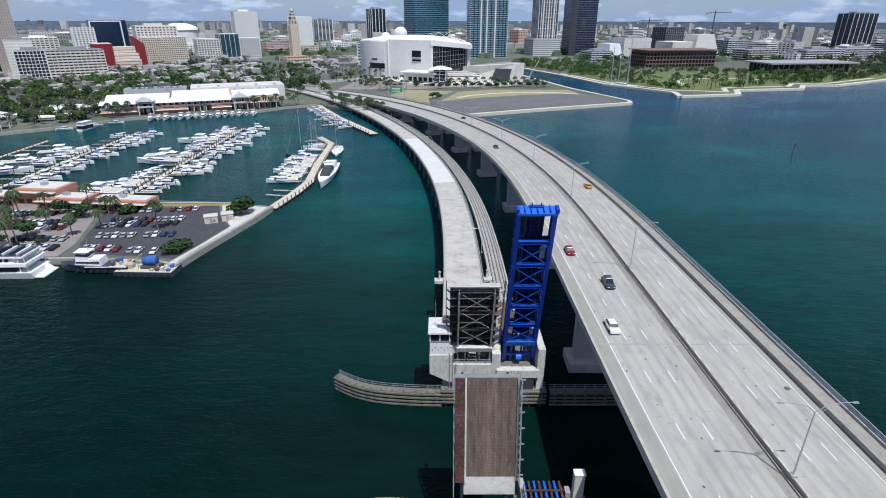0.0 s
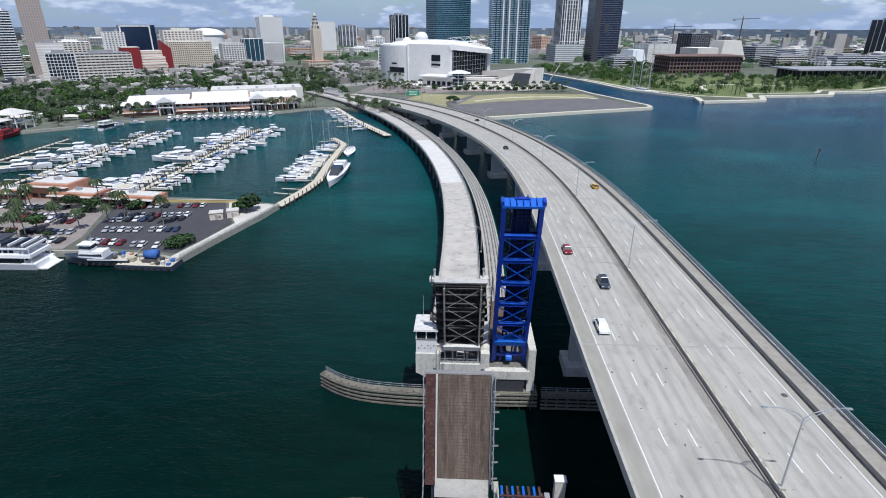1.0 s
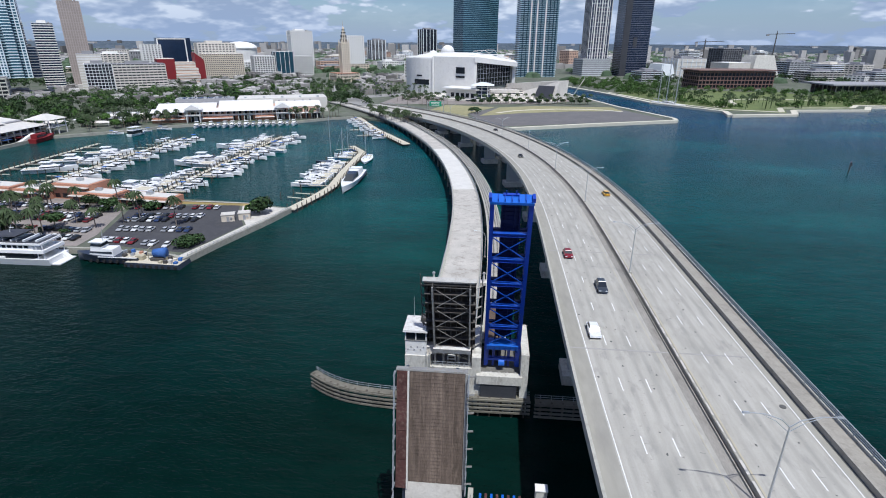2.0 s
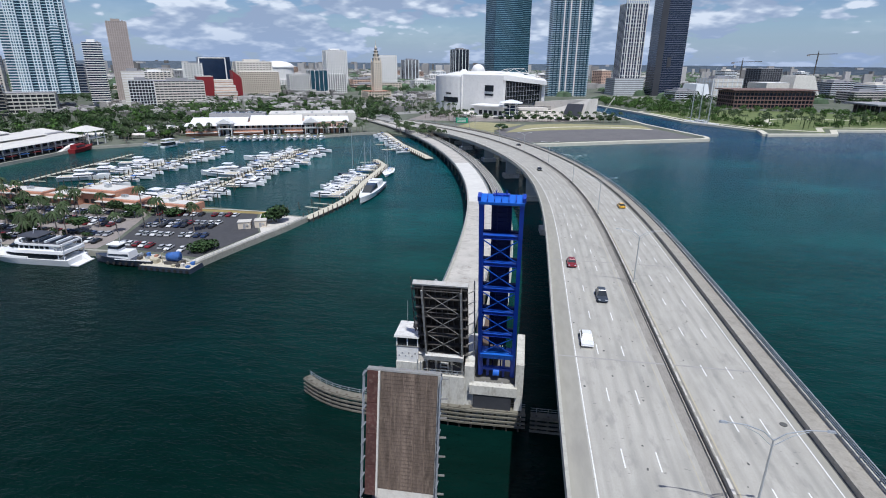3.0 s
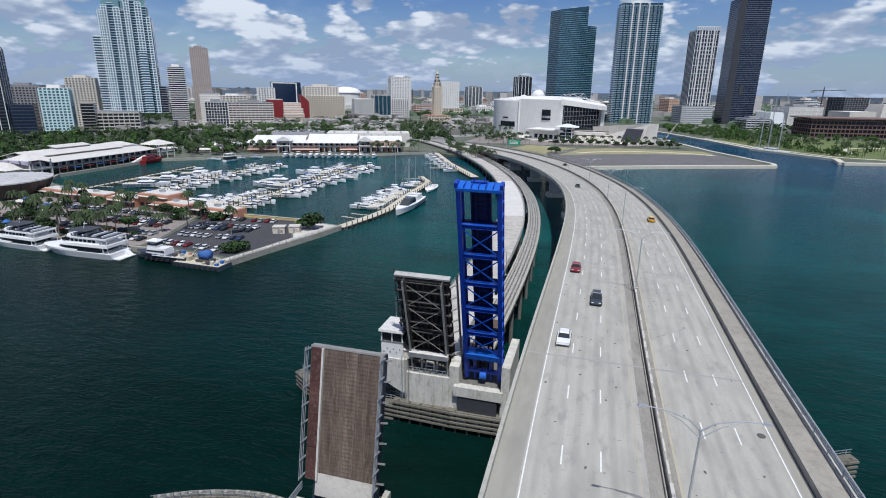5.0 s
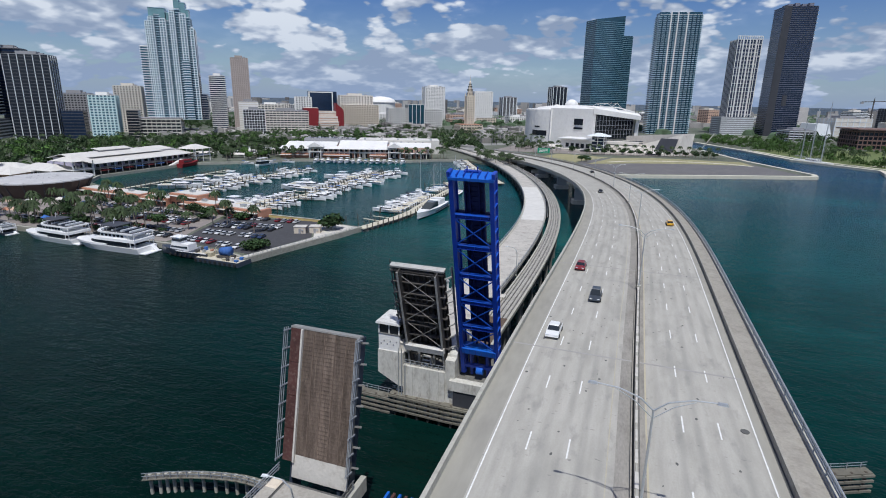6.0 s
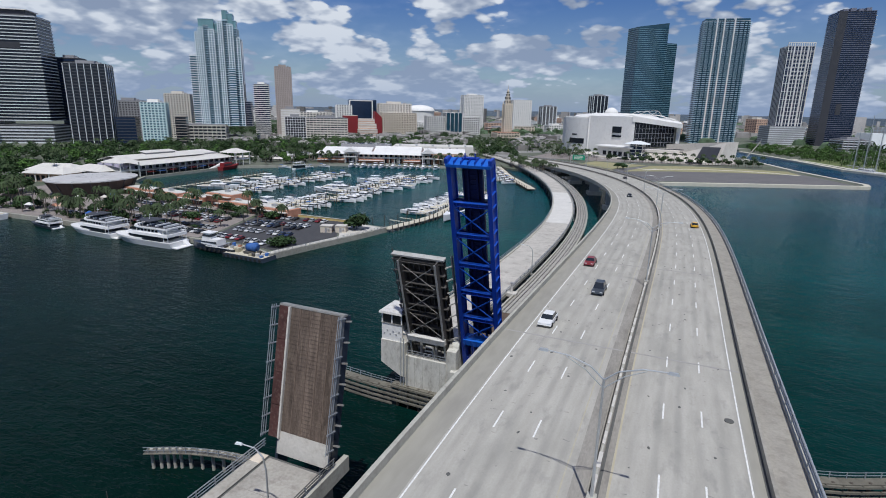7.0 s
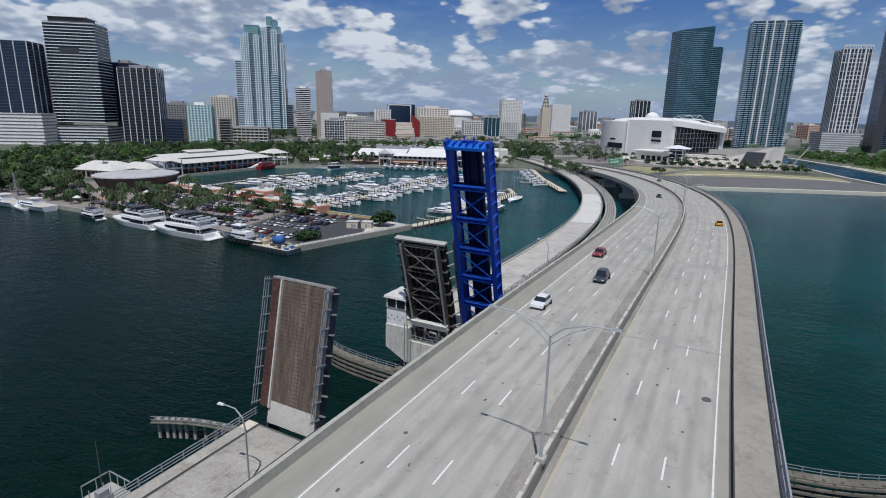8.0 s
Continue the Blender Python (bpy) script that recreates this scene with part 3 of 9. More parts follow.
patch("vacant_plaza", [(10, 475), (95, 507), (178, 543), (146, 640), (60, 640), (20, 620), (-10, 560)], 1.85, mat("dark_asphalt_lot", (0.13, 0.125, 0.125), 0.9, 0, 0.14, 0.05, 0.1, (0.19, 0.18, 0.17)), "empty dark asphalt lot on the waterfront", "lot")
patch("dry_lawn", [(-35, 485), (-5, 478), (-12, 560), (15, 622), (-40, 640), (-62, 560)], 1.88, M_DRYG, "dry yellow grass beside the bridge landing", "lawn")
patch("dry_lawn", [(0, 545), (40, 572), (96, 596), (152, 606), (146, 640), (60, 640), (20, 620)], 1.95, M_DRYG, "dry yellow grass strip inside the lot", "lawn")
patch("park_lawn", [(186, 830), (212, 720), (266, 632), (322, 612), (338, 650), (420, 668), (440, 700), (480, 705), (470, 800), (440, 880), (300, 900)], 1.9, M_GRASS, "mown green lawn of the bay park", "lawn")
patch("pavement_seawall", [(-91.2, 163.4), (-88.4, 163.4), (-84.8, 178), (-77, 206.5), (-74.2, 221.5), (-96, 225), (-91, 212), (-82.6, 198), (-86.6, 180)], 1.90, M_PALE, "pale concrete walk along the seawall", "pavement")


def footpath(name, pts, w, z, label):
    g = Geo()
    for p, q in zip(pts, pts[1:]):
        g.beam((*p, z), (*q, z), w, 0.06)
    return solid(name, g, M_QUAY, label, "pavement", "structure")


footpath("pavement_park_path", [(268, 668), (284, 672), (298, 684), (306, 702), (308, 722), (316, 744), (334, 760), (362, 768), (400, 766), (440, 752)], 5.0, 1.96, "pale curved footpath across the park lawn")
footpath("pavement_lot_path", [(18, 572), (34, 590), (56, 604), (82, 613), (108, 616), (132, 612), (150, 600)], 5.0, 2.0, "pale curved footpath across the dry lawn")
patch("park_lawn", [(480, 705), (500, 700), (606, 768), (900, 925), (860, 985), (640, 905), (470, 860)], 1.89, M_GRASS, "green lawn along the bay promenade", "lawn")
footpath("pavement_promenade", [(180, 838), (216, 718), (268, 638), (322, 622), (338, 662), (424, 676), (446, 706), (492, 708), (604, 778)], 6.0, 1.98, "pale waterfront promenade")
patch("road_boulevard", [(-260, 640), (-235, 620), (-90, 760), (40, 930), (260, 1180), (240, 1200), (15, 950), (-112, 782)], 1.87, M_STREET, "wide grey boulevard lined with palms", "road")
patch("road_ramp", [(-118, 560), (-96, 545), (-130, 640), (-190, 760), (-240, 900), (-262, 895), (-212, 755), (-152, 630)], 1.89, M_STREET, "grey approach street from the bridge into town", "road")
patch("pavement_forecourt", [(-120, 640), (-40, 645), (60, 660), (110, 700), (100, 800), (-60, 760), (-110, 740)], 1.86, M_PAVE, "pale paved forecourt of the arena", "pavement")

# ---- centre lines of the bridges ----


def centre_line(x0, y0, a0, ks, zs, nodes, step=4.0, back=0.0):
    """Headings from curvatures at nodes; heights smoothed between nodes. Rows of x, y, z, heading."""
    s = np.arange(0, nodes[-1] + 0.1, step)
    k = np.interp(s, nodes, ks)
    a = a0 + np.concatenate([[0], np.cumsum((k[:-1] + k[1:]) / 2 * step)])
    h = (a[:-1] + a[1:]) / 2
    x = x0 + np.concatenate([[0], np.cumsum(-np.sin(h) * step)])
    y = y0 + np.concatenate([[0], np.cumsum(np.cos(h) * step)])
    z = np.interp(s, nodes, zs)
    zp = np.concatenate([np.full(8, z[0]), z, np.full(8, z[-1])])
    z = np.convolve(zp, np.ones(17) / 17, "valid")
    rows = [(float(p), float(q), float(r), float(t)) for p, q, r, t in zip(x, y, z, a)]
    if back:
        rows = [(x0 + math.sin(a0) * b, y0 - math.cos(a0) * b, rows[0][2] - 0.00004 * b * b, a0) for b in np.arange(back, 0, -20.0)] + rows
    return rows


NODES = [0, 80, 160, 240, 320, 400, 480, 560, 640]
HW = centre_line(43.64, 0, 0.0348, [-0.00073, -0.00032, 0.00085, 0.00159, 0.00156, 0.00151, 0.00149, 0.00149, 0.0012],
                 [27.7, 26.6, 24.6, 20.5, 16.5, 13.2, 10.0, 7.0, 4.0], NODES, back=320)
HW0 = 16  # rows of HW before the line's zero
OLD = centre_line(6.0, 100, -0.0203, [0.0002, 0.00131, 0.00148, 0.00133, 0.00127, 0.00125, 0.00125, 0.00125, 0.00125],
                  [13.8, 12.2, 8.9, 6.9, 5.3, 4.5, 4.0, 3.4, 2.6], NODES)


def banked(rows, amount, start, full):
    """Superelevation: right side raised on the curve. Gives rows for one offset."""
    def at(off):
        out = []
        for i, (x, y, z, a) in enumerate(rows):
            s = (i - HW0) * 4.0
            b = amount * min(1, max(0, (s - start) / (full - start)))
            out.append((x, y, z + b * off, a))
        return out
    return at


HW_AT = banked(HW, 0.05, 170, 380)


def hw_point(s, off=0.0, up=0.0):
    i = HW0 + s / 4.0
    j = int(math.floor(i))
    f = i - j
    p, q = HW_AT(off)[j], HW_AT(off)[j + 1]
    x, y, z, a = (p[k] + (q[k] - p[k]) * f for k in range(4))
    return Vector((x + off * math.cos(a), y + off * math.sin(a), z + up)), a


def ribbon(rows_at, o0, o1, h0, h1):
    """A bar of the cross-section between two offsets, along the whole line."""
    r0, r1 = rows_at(o0), rows_at(o1)
    g = Geo()
    v, f = [], []
    for (x, y, z, a), (x2, y2, z2, a2) in zip(r0, r1):
        c, s = math.cos(a), math.sin(a)
        v += [(x + o0 * c, y + o0 * s, z + h0), (x2 + o1 * c, y2 + o1 * s, z2 + h0), (x2 + o1 * c, y2 + o1 * s, z2 + h1), (x + o0 * c, y + o0 * s, z + h1)]
    n = len(r0)
    for i in range(n - 1):
        k = i * 4
        f += [(k, k + 4, k + 5, k + 1), (k + 1, k + 5, k + 6, k + 2), (k + 2, k + 6, k + 7, k + 3), (k + 3, k + 7, k + 4, k)]
    f += [(0, 1, 2, 3), (n * 4 - 1, n * 4 - 2, n * 4 - 3, n * 4 - 4)]
    return g.add(v, f)


# ---- highway bridge ----
highway = thing("highway_bridge", "long curving grey concrete highway bridge over the bay", "bridge", (43.0, 100.0, 0.0))
deck = part("road_deck", ribbon(HW_AT, -16.0, 15.5, -0.45, 0.0), M_DECK, highway, "worn pale concrete deck with tyre marks")
lay = deck.data.uv_layers.new(name="metres")
for lp in deck.data.loops:
    row, c = divmod(lp.vertex_index, 4)
    lay.data[lp.index].uv = (15.5 if c in (1, 2) else -16.0, (row - HW0) * 4.0 if row >= HW0 else (row - HW0) * 20.0)
part("box_girder", ribbon(HW_AT, -13.2, -2.0, -2.9, -0.45), M_GIRDER, highway)
part("box_girder", ribbon(HW_AT, 2.0, 13.0, -2.9, -0.45), M_GIRDER, highway)
part("parapet", ribbon(HW_AT, -16.25, -15.85, -0.5, 0.85), M_CONC, highway, "weathered concrete parapet")
# darker concrete puts the shaded side of the barrier into its colour
part("median_barrier", ribbon(HW_AT, -0.32, 0.02, 0.0, 0.82), M_WALK, highway, "concrete median barrier darkened for its shaded side")
part("median_cap", ribbon(HW_AT, -0.22, -0.08, 0.82, 0.86), M_CONC, highway)
part("median_kerb", ribbon(HW_AT, -0.62, -0.5, 0.0, 0.30), M_WALK, highway, "low concrete kerb beside the barrier")
# dark strips in both gutters paint in the shade beside the barrier
part("median_gutter", ribbon(HW_AT, 0.02, 0.24, 0.0, 0.02), M_DKGREY, highway, "gutter strip darkened for shade of the barrier")
part("median_gutter", ribbon(HW_AT, -0.50, -0.32, 0.0, 0.02), M_DKGREY, highway, "gutter strip darkened for shade of the barrier")
part("shoulder_stain", ribbon(HW_AT, -1.9, -0.33, 0.0, 0.006), M_DIRT, highway, "dirt-stained inner shoulder")
part("shoulder_stain", ribbon(HW_AT, 0.24, 0.75, 0.0, 0.006), M_DIRT, highway, "dirt-stained inner shoulder")
part("shoulder_stain", ribbon(HW_AT, -15.85, -13.3, 0.0, 0.006), M_SHLD, highway, "stained outer shoulder")
part("shoulder_stain", ribbon(HW_AT, 11.2, 11.98, 0.0, 0.006), M_SHLD, highway, "stained outer shoulder")
part("walk_barrier", ribbon(HW_AT, 12.25, 12.55, 0.0, 0.80), M_WALK, highway, "concrete barrier beside the footway")
part("walk_gutter", ribbon(HW_AT, 11.98, 12.25, 0.0, 0.02), M_DKGREY, highway)
part("footway", ribbon(HW_AT, 12.55, 15.2, 0.0, 0.16), M_WALK, highway, "tan stained concrete footway")
part("footway_kerb", ribbon(HW_AT, 15.2, 15.55, -0.5, 0.42), M_CONC, highway)
for hgt in (0.75, 1.05, 1.35):
    part("footway_rail", ribbon(HW_AT, 15.30, 15.42, hgt, hgt + 0.09), M_GALV if hgt > 1.2 else M_RAILG, highway)
part("edge_line", ribbon(HW_AT, -13.13, -13.0, 0.0, 0.008), M_LINE, highway, "solid white edge line")
part("edge_line", ribbon(HW_AT, 10.94, 11.07, 0.0, 0.008), M_LINE, highway, "solid white edge line")
part("centre_line", ribbon(HW_AT, -2.62, -2.5, 0.0, 0.008), M_YELLF, highway, "faded yellow inner line")
part("centre_line", ribbon(HW_AT, 0.78, 0.95, 0.0, 0.008), M_YELL, highway, "faded yellow inner line")
dash_me = Geo().box(-0.075, 0.075, -1.55, 1.55, 0.004, 0.012).mesh("lane_dash")
dash_me.materials.append(M_LINE)
for off in (-9.75, -6.05, 4.35, 7.75):
    for k in range(-6, 46):
        s = 43.4 + k * 12.19 + (8.4 if off > 0 else 0)
        p, a = hw_point(s, off)
        q, _ = hw_point(s + 2.5, off)
        shared("lane_dash", dash_me, highway, pose(0, 0, 0) @ Matrix.Translation(p - Vector((43.0, 100.0, 0.0))) @ Euler((math.atan2(q.z - p.z, 2.5), 0, a)).to_matrix().to_4x4())
M_STAIN = mat("deck_joint_stain", (0.315, 0.305, 0.285), 0.88, 0, 0.15, 0.3, 0.1)
for k in range(-4, 15):
    s = 77.0 + k * 46.0 if k < 0 else 77.0 + k * 44.0
    if s > 620:
        continue
    p, a = hw_point(s, -15.8, 0.01)
    q, _ = hw_point(s, 12.0, 0.01)
    part("expansion_joint", Geo().beam(p, q, 0.35, 0.008), M_STAIN, highway)
rng = random.Random(5)
cap_me = Geo().box(-0.14, 0.14, -1.35, 1.35, 0.0, 0.05).mesh("cap_stone")
cap_me.materials.append(M_PALE)
for k in range(110):
    p, a = hw_point(-16 + k * 3.4, -0.15, 0.865)
    shared("cap_stone", cap_me, highway, Matrix.Translation(p - Vector((43.0, 100.0, 0.0))) @ Euler((0, 0, a)).to_matrix().to_4x4() @ Matrix.Diagonal((rng.uniform(0.6, 1.2), rng.uniform(0.7, 1.0), 1, 1)))
post = Geo().box(-0.05, 0.05, -0.05, 0.05, 0.1, 1.38).mesh("rail_post")
post.materials.append(M_RAILG)
for k in range(150):
    p, a = hw_point(-20 + k * 3.6, 15.36)
    shared("rail_post", post, highway, Matrix.Translation(p - Vector((43.0, 100.0, 0.0))) @ Euler((0, 0, a)).to_matrix().to_4x4())
drain = Geo().tube((0, 0, 0.0), (0, 0, 0.012), 0.17, 0.15, n=7).mesh("deck_patch")
drain.materials.append(M_DKGREY)
for k in range(150):
    s = rng.uniform(-10, 230)
    p, a = hw_point(s, rng.choice([-11.5, -8, -4.5, 2.5, 5.8, 9.0]) + rng.uniform(-1.2, 1.2), 0.006)
    shared("deck_patch", drain, highway, Matrix.Translation(p - Vector((43.0, 100.0, 0.0))) @ Euler((0, 0, a + rng.uniform(-0.5, 0.5))).to_matrix().to_4x4() @ Matrix.Diagonal((rng.uniform(0.35, 1.1), rng.uniform(0.4, 1.5), 1, 1)))
# piers
for k in range(-3, 9):
    s = 108.5 + k * 58.0
    if s > 560:
        continue
    p, a = hw_point(s, -0.5)
    m = Matrix.Translation((p.x, p.y, 0)) @ Euler((0, 0, a)).to_matrix().to_4x4()
    top = p.z - 2.9
    for side in (-6.6, 7.0):
        g = Geo()
        g.taper(side - 3.2, side + 3.2, -1.0, 1.0, -3, max(2.0, top), 1.0 - 1.0, 0.0)
        g.taper(side - 4.4, side + 4.4, -1.3, 1.3, max(1.0, top - 1.6), max(2.0, top + 0.02), 0, 0)
        g.v = [tuple(m @ Vector(v)) for v in g.v]
        part("pier_wall", g, M_GIRDER, highway)
        g = Geo().box(side - 4.6, side + 4.6, -3.6, 3.6, -3, 2.4)
        g.v = [tuple(m @ Vector(v)) for v in g.v]
        part("pier_footing", g, M_PIER, highway)
manhole = Geo().tube((52.8, 64.75, 26.55), (52.8, 64.75, 26.86), 0.42, n=14)
part("manhole_cover", manhole, M_DKGREY, highway, "round dark manhole cover")

# ---- old road viaduct, far side of the channel ----


def old_at(off):
    return OLD


old_road = thing("road_viaduct", "pale concrete viaduct of the old drawbridge road", "viaduct", (4.0, 200.0, 0.0))
part("road_deck", ribbon(old_at, -5.0, 5.9, -0.6, 0.0), M_OLDD, old_road, "pale concrete deck without markings")
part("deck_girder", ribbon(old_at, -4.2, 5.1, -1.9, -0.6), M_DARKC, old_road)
part("new_surface", Geo().sweep(OLD[33:62], [(-4.3, 0.0), (5.2, 0.0), (5.2, 0.02), (-4.3, 0.02)]), M_NEWS, old_road, "bright resurfaced stretch of deck")
part("kerb", ribbon(old_at, -5.0, -4.3, 0.0, 0.25), M_CONC, old_road)
part("kerb", ribbon(old_at, 5.3, 5.9, 0.0, 0.25), M_CONC, old_road)
for off in (-4.9, 5.75):
    for hgt in (0.6, 1.05):
        part("rail", ribbon(old_at, off - 0.05, off + 0.05, hgt, hgt + 0.1), M_RAILG, old_road)
old_post = Geo().box(-0.07, 0.07, -0.07, 0.07, 0.2, 1.15).mesh("rail_post")
old_post.materials.append(M_RAILG)
for i in range(0, 110):
    x, y, z, a = OLD[i]
    for off in (-4.9, 5.75):
        shared("rail_post", old_post, old_road, Matrix.Translation((x + off * math.cos(a) - 4.0, y + off * math.sin(a) - 200.0, z)) @ Euler((0, 0, a)).to_matrix().to_4x4())
for i in range(4, 108, 4):
    x, y, z, a = OLD[i]
    g = Geo()
    for off in (-3.8, 0.4, 4.6):
        px, py = x + off * math.cos(a), y + off * math.sin(a)
        g.tube((px, py, -3), (px, py, z - 2.3), 0.5, n=8)
    g.beam((x - 4.8 * math.cos(a), y - 4.8 * math.sin(a), z - 2.3), (x + 5.6 * math.cos(a), y + 5.6 * math.sin(a), z - 2.3), 1.0, 0.9)
    part("pile_bent", g, M_DARKC, old_road)

# ---- rail viaduct beside it ----
rail_road = thing("rail_viaduct", "narrow railway viaduct with two tracks beside the old road", "viaduct", (12.0, 200.0, 0.0))
M_TRACK = mat("pale_dusty_track_slab", (0.36, 0.345, 0.31), 0.9, 0, 0.18, 0.3, 0.2, (0.22, 0.20, 0.17), fine=10, stain_amt=0.6)
M_SLOT = mat("dark_track_channel", (0.055, 0.052, 0.048), 0.9, 0, 0.3, 0.5, 0.2)
M_TIMBD = mat("brown_timber_deck", (0.10, 0.07, 0.052), 0.9, 0, 0.3, 0.6, 0.3, (0.16, 0.12, 0.09))
part("track_deck", ribbon(old_at, 7.4, 12.2, -0.9, -0.35), M_TRACK, rail_road, "pale dusty concrete track slab")
part("deck_girder", ribbon(old_at, 7.9, 11.7, -2.0, -0.9), M_DARKC, rail_road)
part("deck_kerb", ribbon(old_at, 7.3, 7.75, -0.6, 0.15), M_CONC, rail_road)
part("deck_kerb", ribbon(old_at, 11.85, 12.3, -0.6, 0.15), M_CONC, rail_road)
for off in (8.35, 9.25, 10.35, 11.25):
    part("rail_channel", ribbon(old_at, off - 0.20, off + 0.16, -0.352, -0.342), M_SLOT, rail_road, "dark channel beside the rail")
    part("rail", ribbon(old_at, off - 0.06, off + 0.06, -0.342, -0.16), M_STEELL, rail_road)
part("timber_deck", Geo().sweep(OLD[0:5], [(7.75, -0.34), (11.85, -0.34), (11.85, -0.12), (7.75, -0.12)]), M_TIMBD, rail_road, "brown timber deck where the rails end")
for i in range(4, 108, 4):
    x, y, z, a = OLD[i]
    g = Geo()
    for off in (8.6, 11.0):
        px, py = x + off * math.cos(a), y + off * math.sin(a)
        g.tube((px, py, -3), (px, py, z - 1.9), 0.5, n=8)
    g.beam((x + 7.6 * math.cos(a), y + 7.6 * math.sin(a), z - 2.3), (x + 12.0 * math.cos(a), y + 12.0 * math.sin(a), z - 2.3), 1.0, 0.7)
    part("pile_bent", g, M_DARKC, rail_road)

# ---- near approach of the old road (camera's side of the channel) ----
near_road = thing("road_approach", "weathered concrete approach of the old drawbridge", "viaduct", (4.0, 40.0, 0.0))
NZ = 13.6
M_OLDR = mat("stained_old_road", (0.36, 0.34, 0.30), 0.88, 0, 0.25, 0.22, 0.15, (0.20, 0.175, 0.15), fine=12, stain_amt=0.7)
part("road_deck", Geo().box(2.5, 12.5, -260, 56.3, NZ - 0.6, NZ), M_OLDR, near_road, "stained grey concrete deck")
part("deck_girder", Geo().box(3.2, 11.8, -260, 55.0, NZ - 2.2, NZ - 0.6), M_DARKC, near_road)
part("sidewalk", Geo().box(2.5, 4.2, -260, 56.3, NZ, NZ + 0.16), M_OLDR, near_road, "raised stained concrete sidewalk")
# dark kerb face, then flat dark strips along kerb and wall
part("sidewalk_edge", Geo().box(4.2, 4.26, -260, 56.3, NZ, NZ + 0.13), M_DKGREY, near_road, "dark kerb face")
part("kerb_gutter", Geo().box(4.26, 4.45, -260, 56.3, NZ, NZ + 0.012), M_DKGREY, near_road, "dark gutter strip along the kerb")
part("wall_gutter", Geo().box(12.2, 12.48, -260, 56.3, NZ, NZ + 0.012), M_DKGREY, near_road, "dark gutter strip along the wall")
for k in range(6):
    part("deck_joint", Geo().box(4.45, 12.2, 50.6 - k * 7.6, 50.66 - k * 7.6, NZ, NZ + 0.012), M_DIRT, near_road)
part("centre_joint", Geo().box(8.2, 8.25, -60, 50.6, NZ, NZ + 0.012), M_PALE, near_road)
part("hinge_joint", Geo().box(4.3, 12.3, 56.1, 56.34, NZ - 0.3, NZ + 0.03), M_DKGREY, near_road)
part("heel_patch", Geo().taper(2.7, 4.2, 54.6, 56.2, NZ + 0.16, NZ + 0.34, 0.2, 0.2), M_TANST, near_road, "rust-stained bearing block at the hinge")
part("side_wall", Geo().box(12.5, 13.2, -260, 60.0, NZ - 1.6, NZ + 0.42), M_CONC, near_road, "concrete side wall")
for xr in (2.62, 12.85):
    base = NZ if xr < 5 else NZ + 0.25
    for hgt in (0.5, 0.88, 1.25):
        part("rail", Geo().box(xr - 0.05, xr + 0.05, -120, 57.6, base + hgt, base + hgt + 0.09), M_RAILG if xr < 5 else M_DKGREY, near_road)
    for k in range(38):
        yy = 57.3 - k * 2.6
        shared("rail_post", old_post, near_road, Matrix.Translation((xr - 4.0, yy - 40.0, base + 0.12)) @ Matrix.Diagonal((0.8, 0.8, 1.05, 1)))
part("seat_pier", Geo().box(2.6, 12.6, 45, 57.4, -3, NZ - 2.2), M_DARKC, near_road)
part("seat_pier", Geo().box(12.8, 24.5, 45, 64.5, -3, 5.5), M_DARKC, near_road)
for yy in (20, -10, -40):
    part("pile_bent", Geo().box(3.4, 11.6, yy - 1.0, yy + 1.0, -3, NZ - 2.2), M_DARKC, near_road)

# ---- bascule pier ----
bpier = thing("bascule_pier", "large pale concrete pier of the raised drawbridge", "bridge pier", (10.0, 98.0, 0.0))
part("footing", Geo().box(1.2, 22.6, 94.2, 106.5, -3, 4.0), M_PIER, bpier)
part("front_wall", Geo().box(3.4, 11.6, 93.6, 94.6, 2.0, 10.5), M_PIER, bpier, "weathered pale concrete front wall")
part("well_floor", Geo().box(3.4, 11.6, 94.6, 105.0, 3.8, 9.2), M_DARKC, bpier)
part("side_wall", Geo().box(11.6, 13.4, 93.8, 105.5, 3.8, 13.0), M_PIER, bpier)
g = Geo()
prof = [(93.8, 13.0), (105.5, 13.0), (105.5, 13.8)] + [(101.5 - 6.5 * math.sin(i * math.pi / 16), 13.2 + 2.2 * math.cos(i * math.pi / 16)) for i in range(9)]
g.add([(11.6, y, z) for y, z in prof] + [(13.4, y, z) for y, z in prof], [tuple(range(len(prof)))[::-1], tuple(range(len(prof), 2 * len(prof)))] + [(i, (i + 1) % len(prof), len(prof) + (i + 1) % len(prof), len(prof) + i) for i in range(len(prof))])
part("curved_shoulder", g, M_PIER, bpier)
part("rail_front_wall", Geo().box(12.6, 21.6, 92.9, 94.4, 7.6, 9.5), M_PIER, bpier, "white coping under the blue rail span")
# solid charcoal block colours in the shade of a recess under the coping
part("rail_recess", Geo().box(13.4, 20.6, 93.1, 94.2, 4.0, 7.6), M_CHAR, bpier)
part("rail_well_floor", Geo().box(13.4, 21.3, 94.4, 105.0, 3.8, 9.0), M_DARKC, bpier)
part("end_wall", Geo().box(21.2, 22.7, 93.4, 105.5, 1.0, 14.4), M_PIER, bpier)
part("west_wing", Geo().box(-1.6, 3.4, 93.4, 103.0, 8.4, 13.0), M_PIER, bpier)
g = Geo().add([(-1.6, 93.4, 8.4), (3.4, 93.4, 8.4), (3.4, 103, 8.4), (-1.6, 103, 8.4), (2.6, 93.4, 6.2), (3.4, 93.4, 6.2), (3.4, 103, 6.2), (2.6, 103, 6.2)],
              [(0, 1, 2, 3), (7, 6, 5, 4), (0, 4, 5, 1), (1, 5, 6, 2), (2, 6, 7, 3), (3, 7, 4, 0)])
part("wing_corbel", g, M_PIER, bpier)
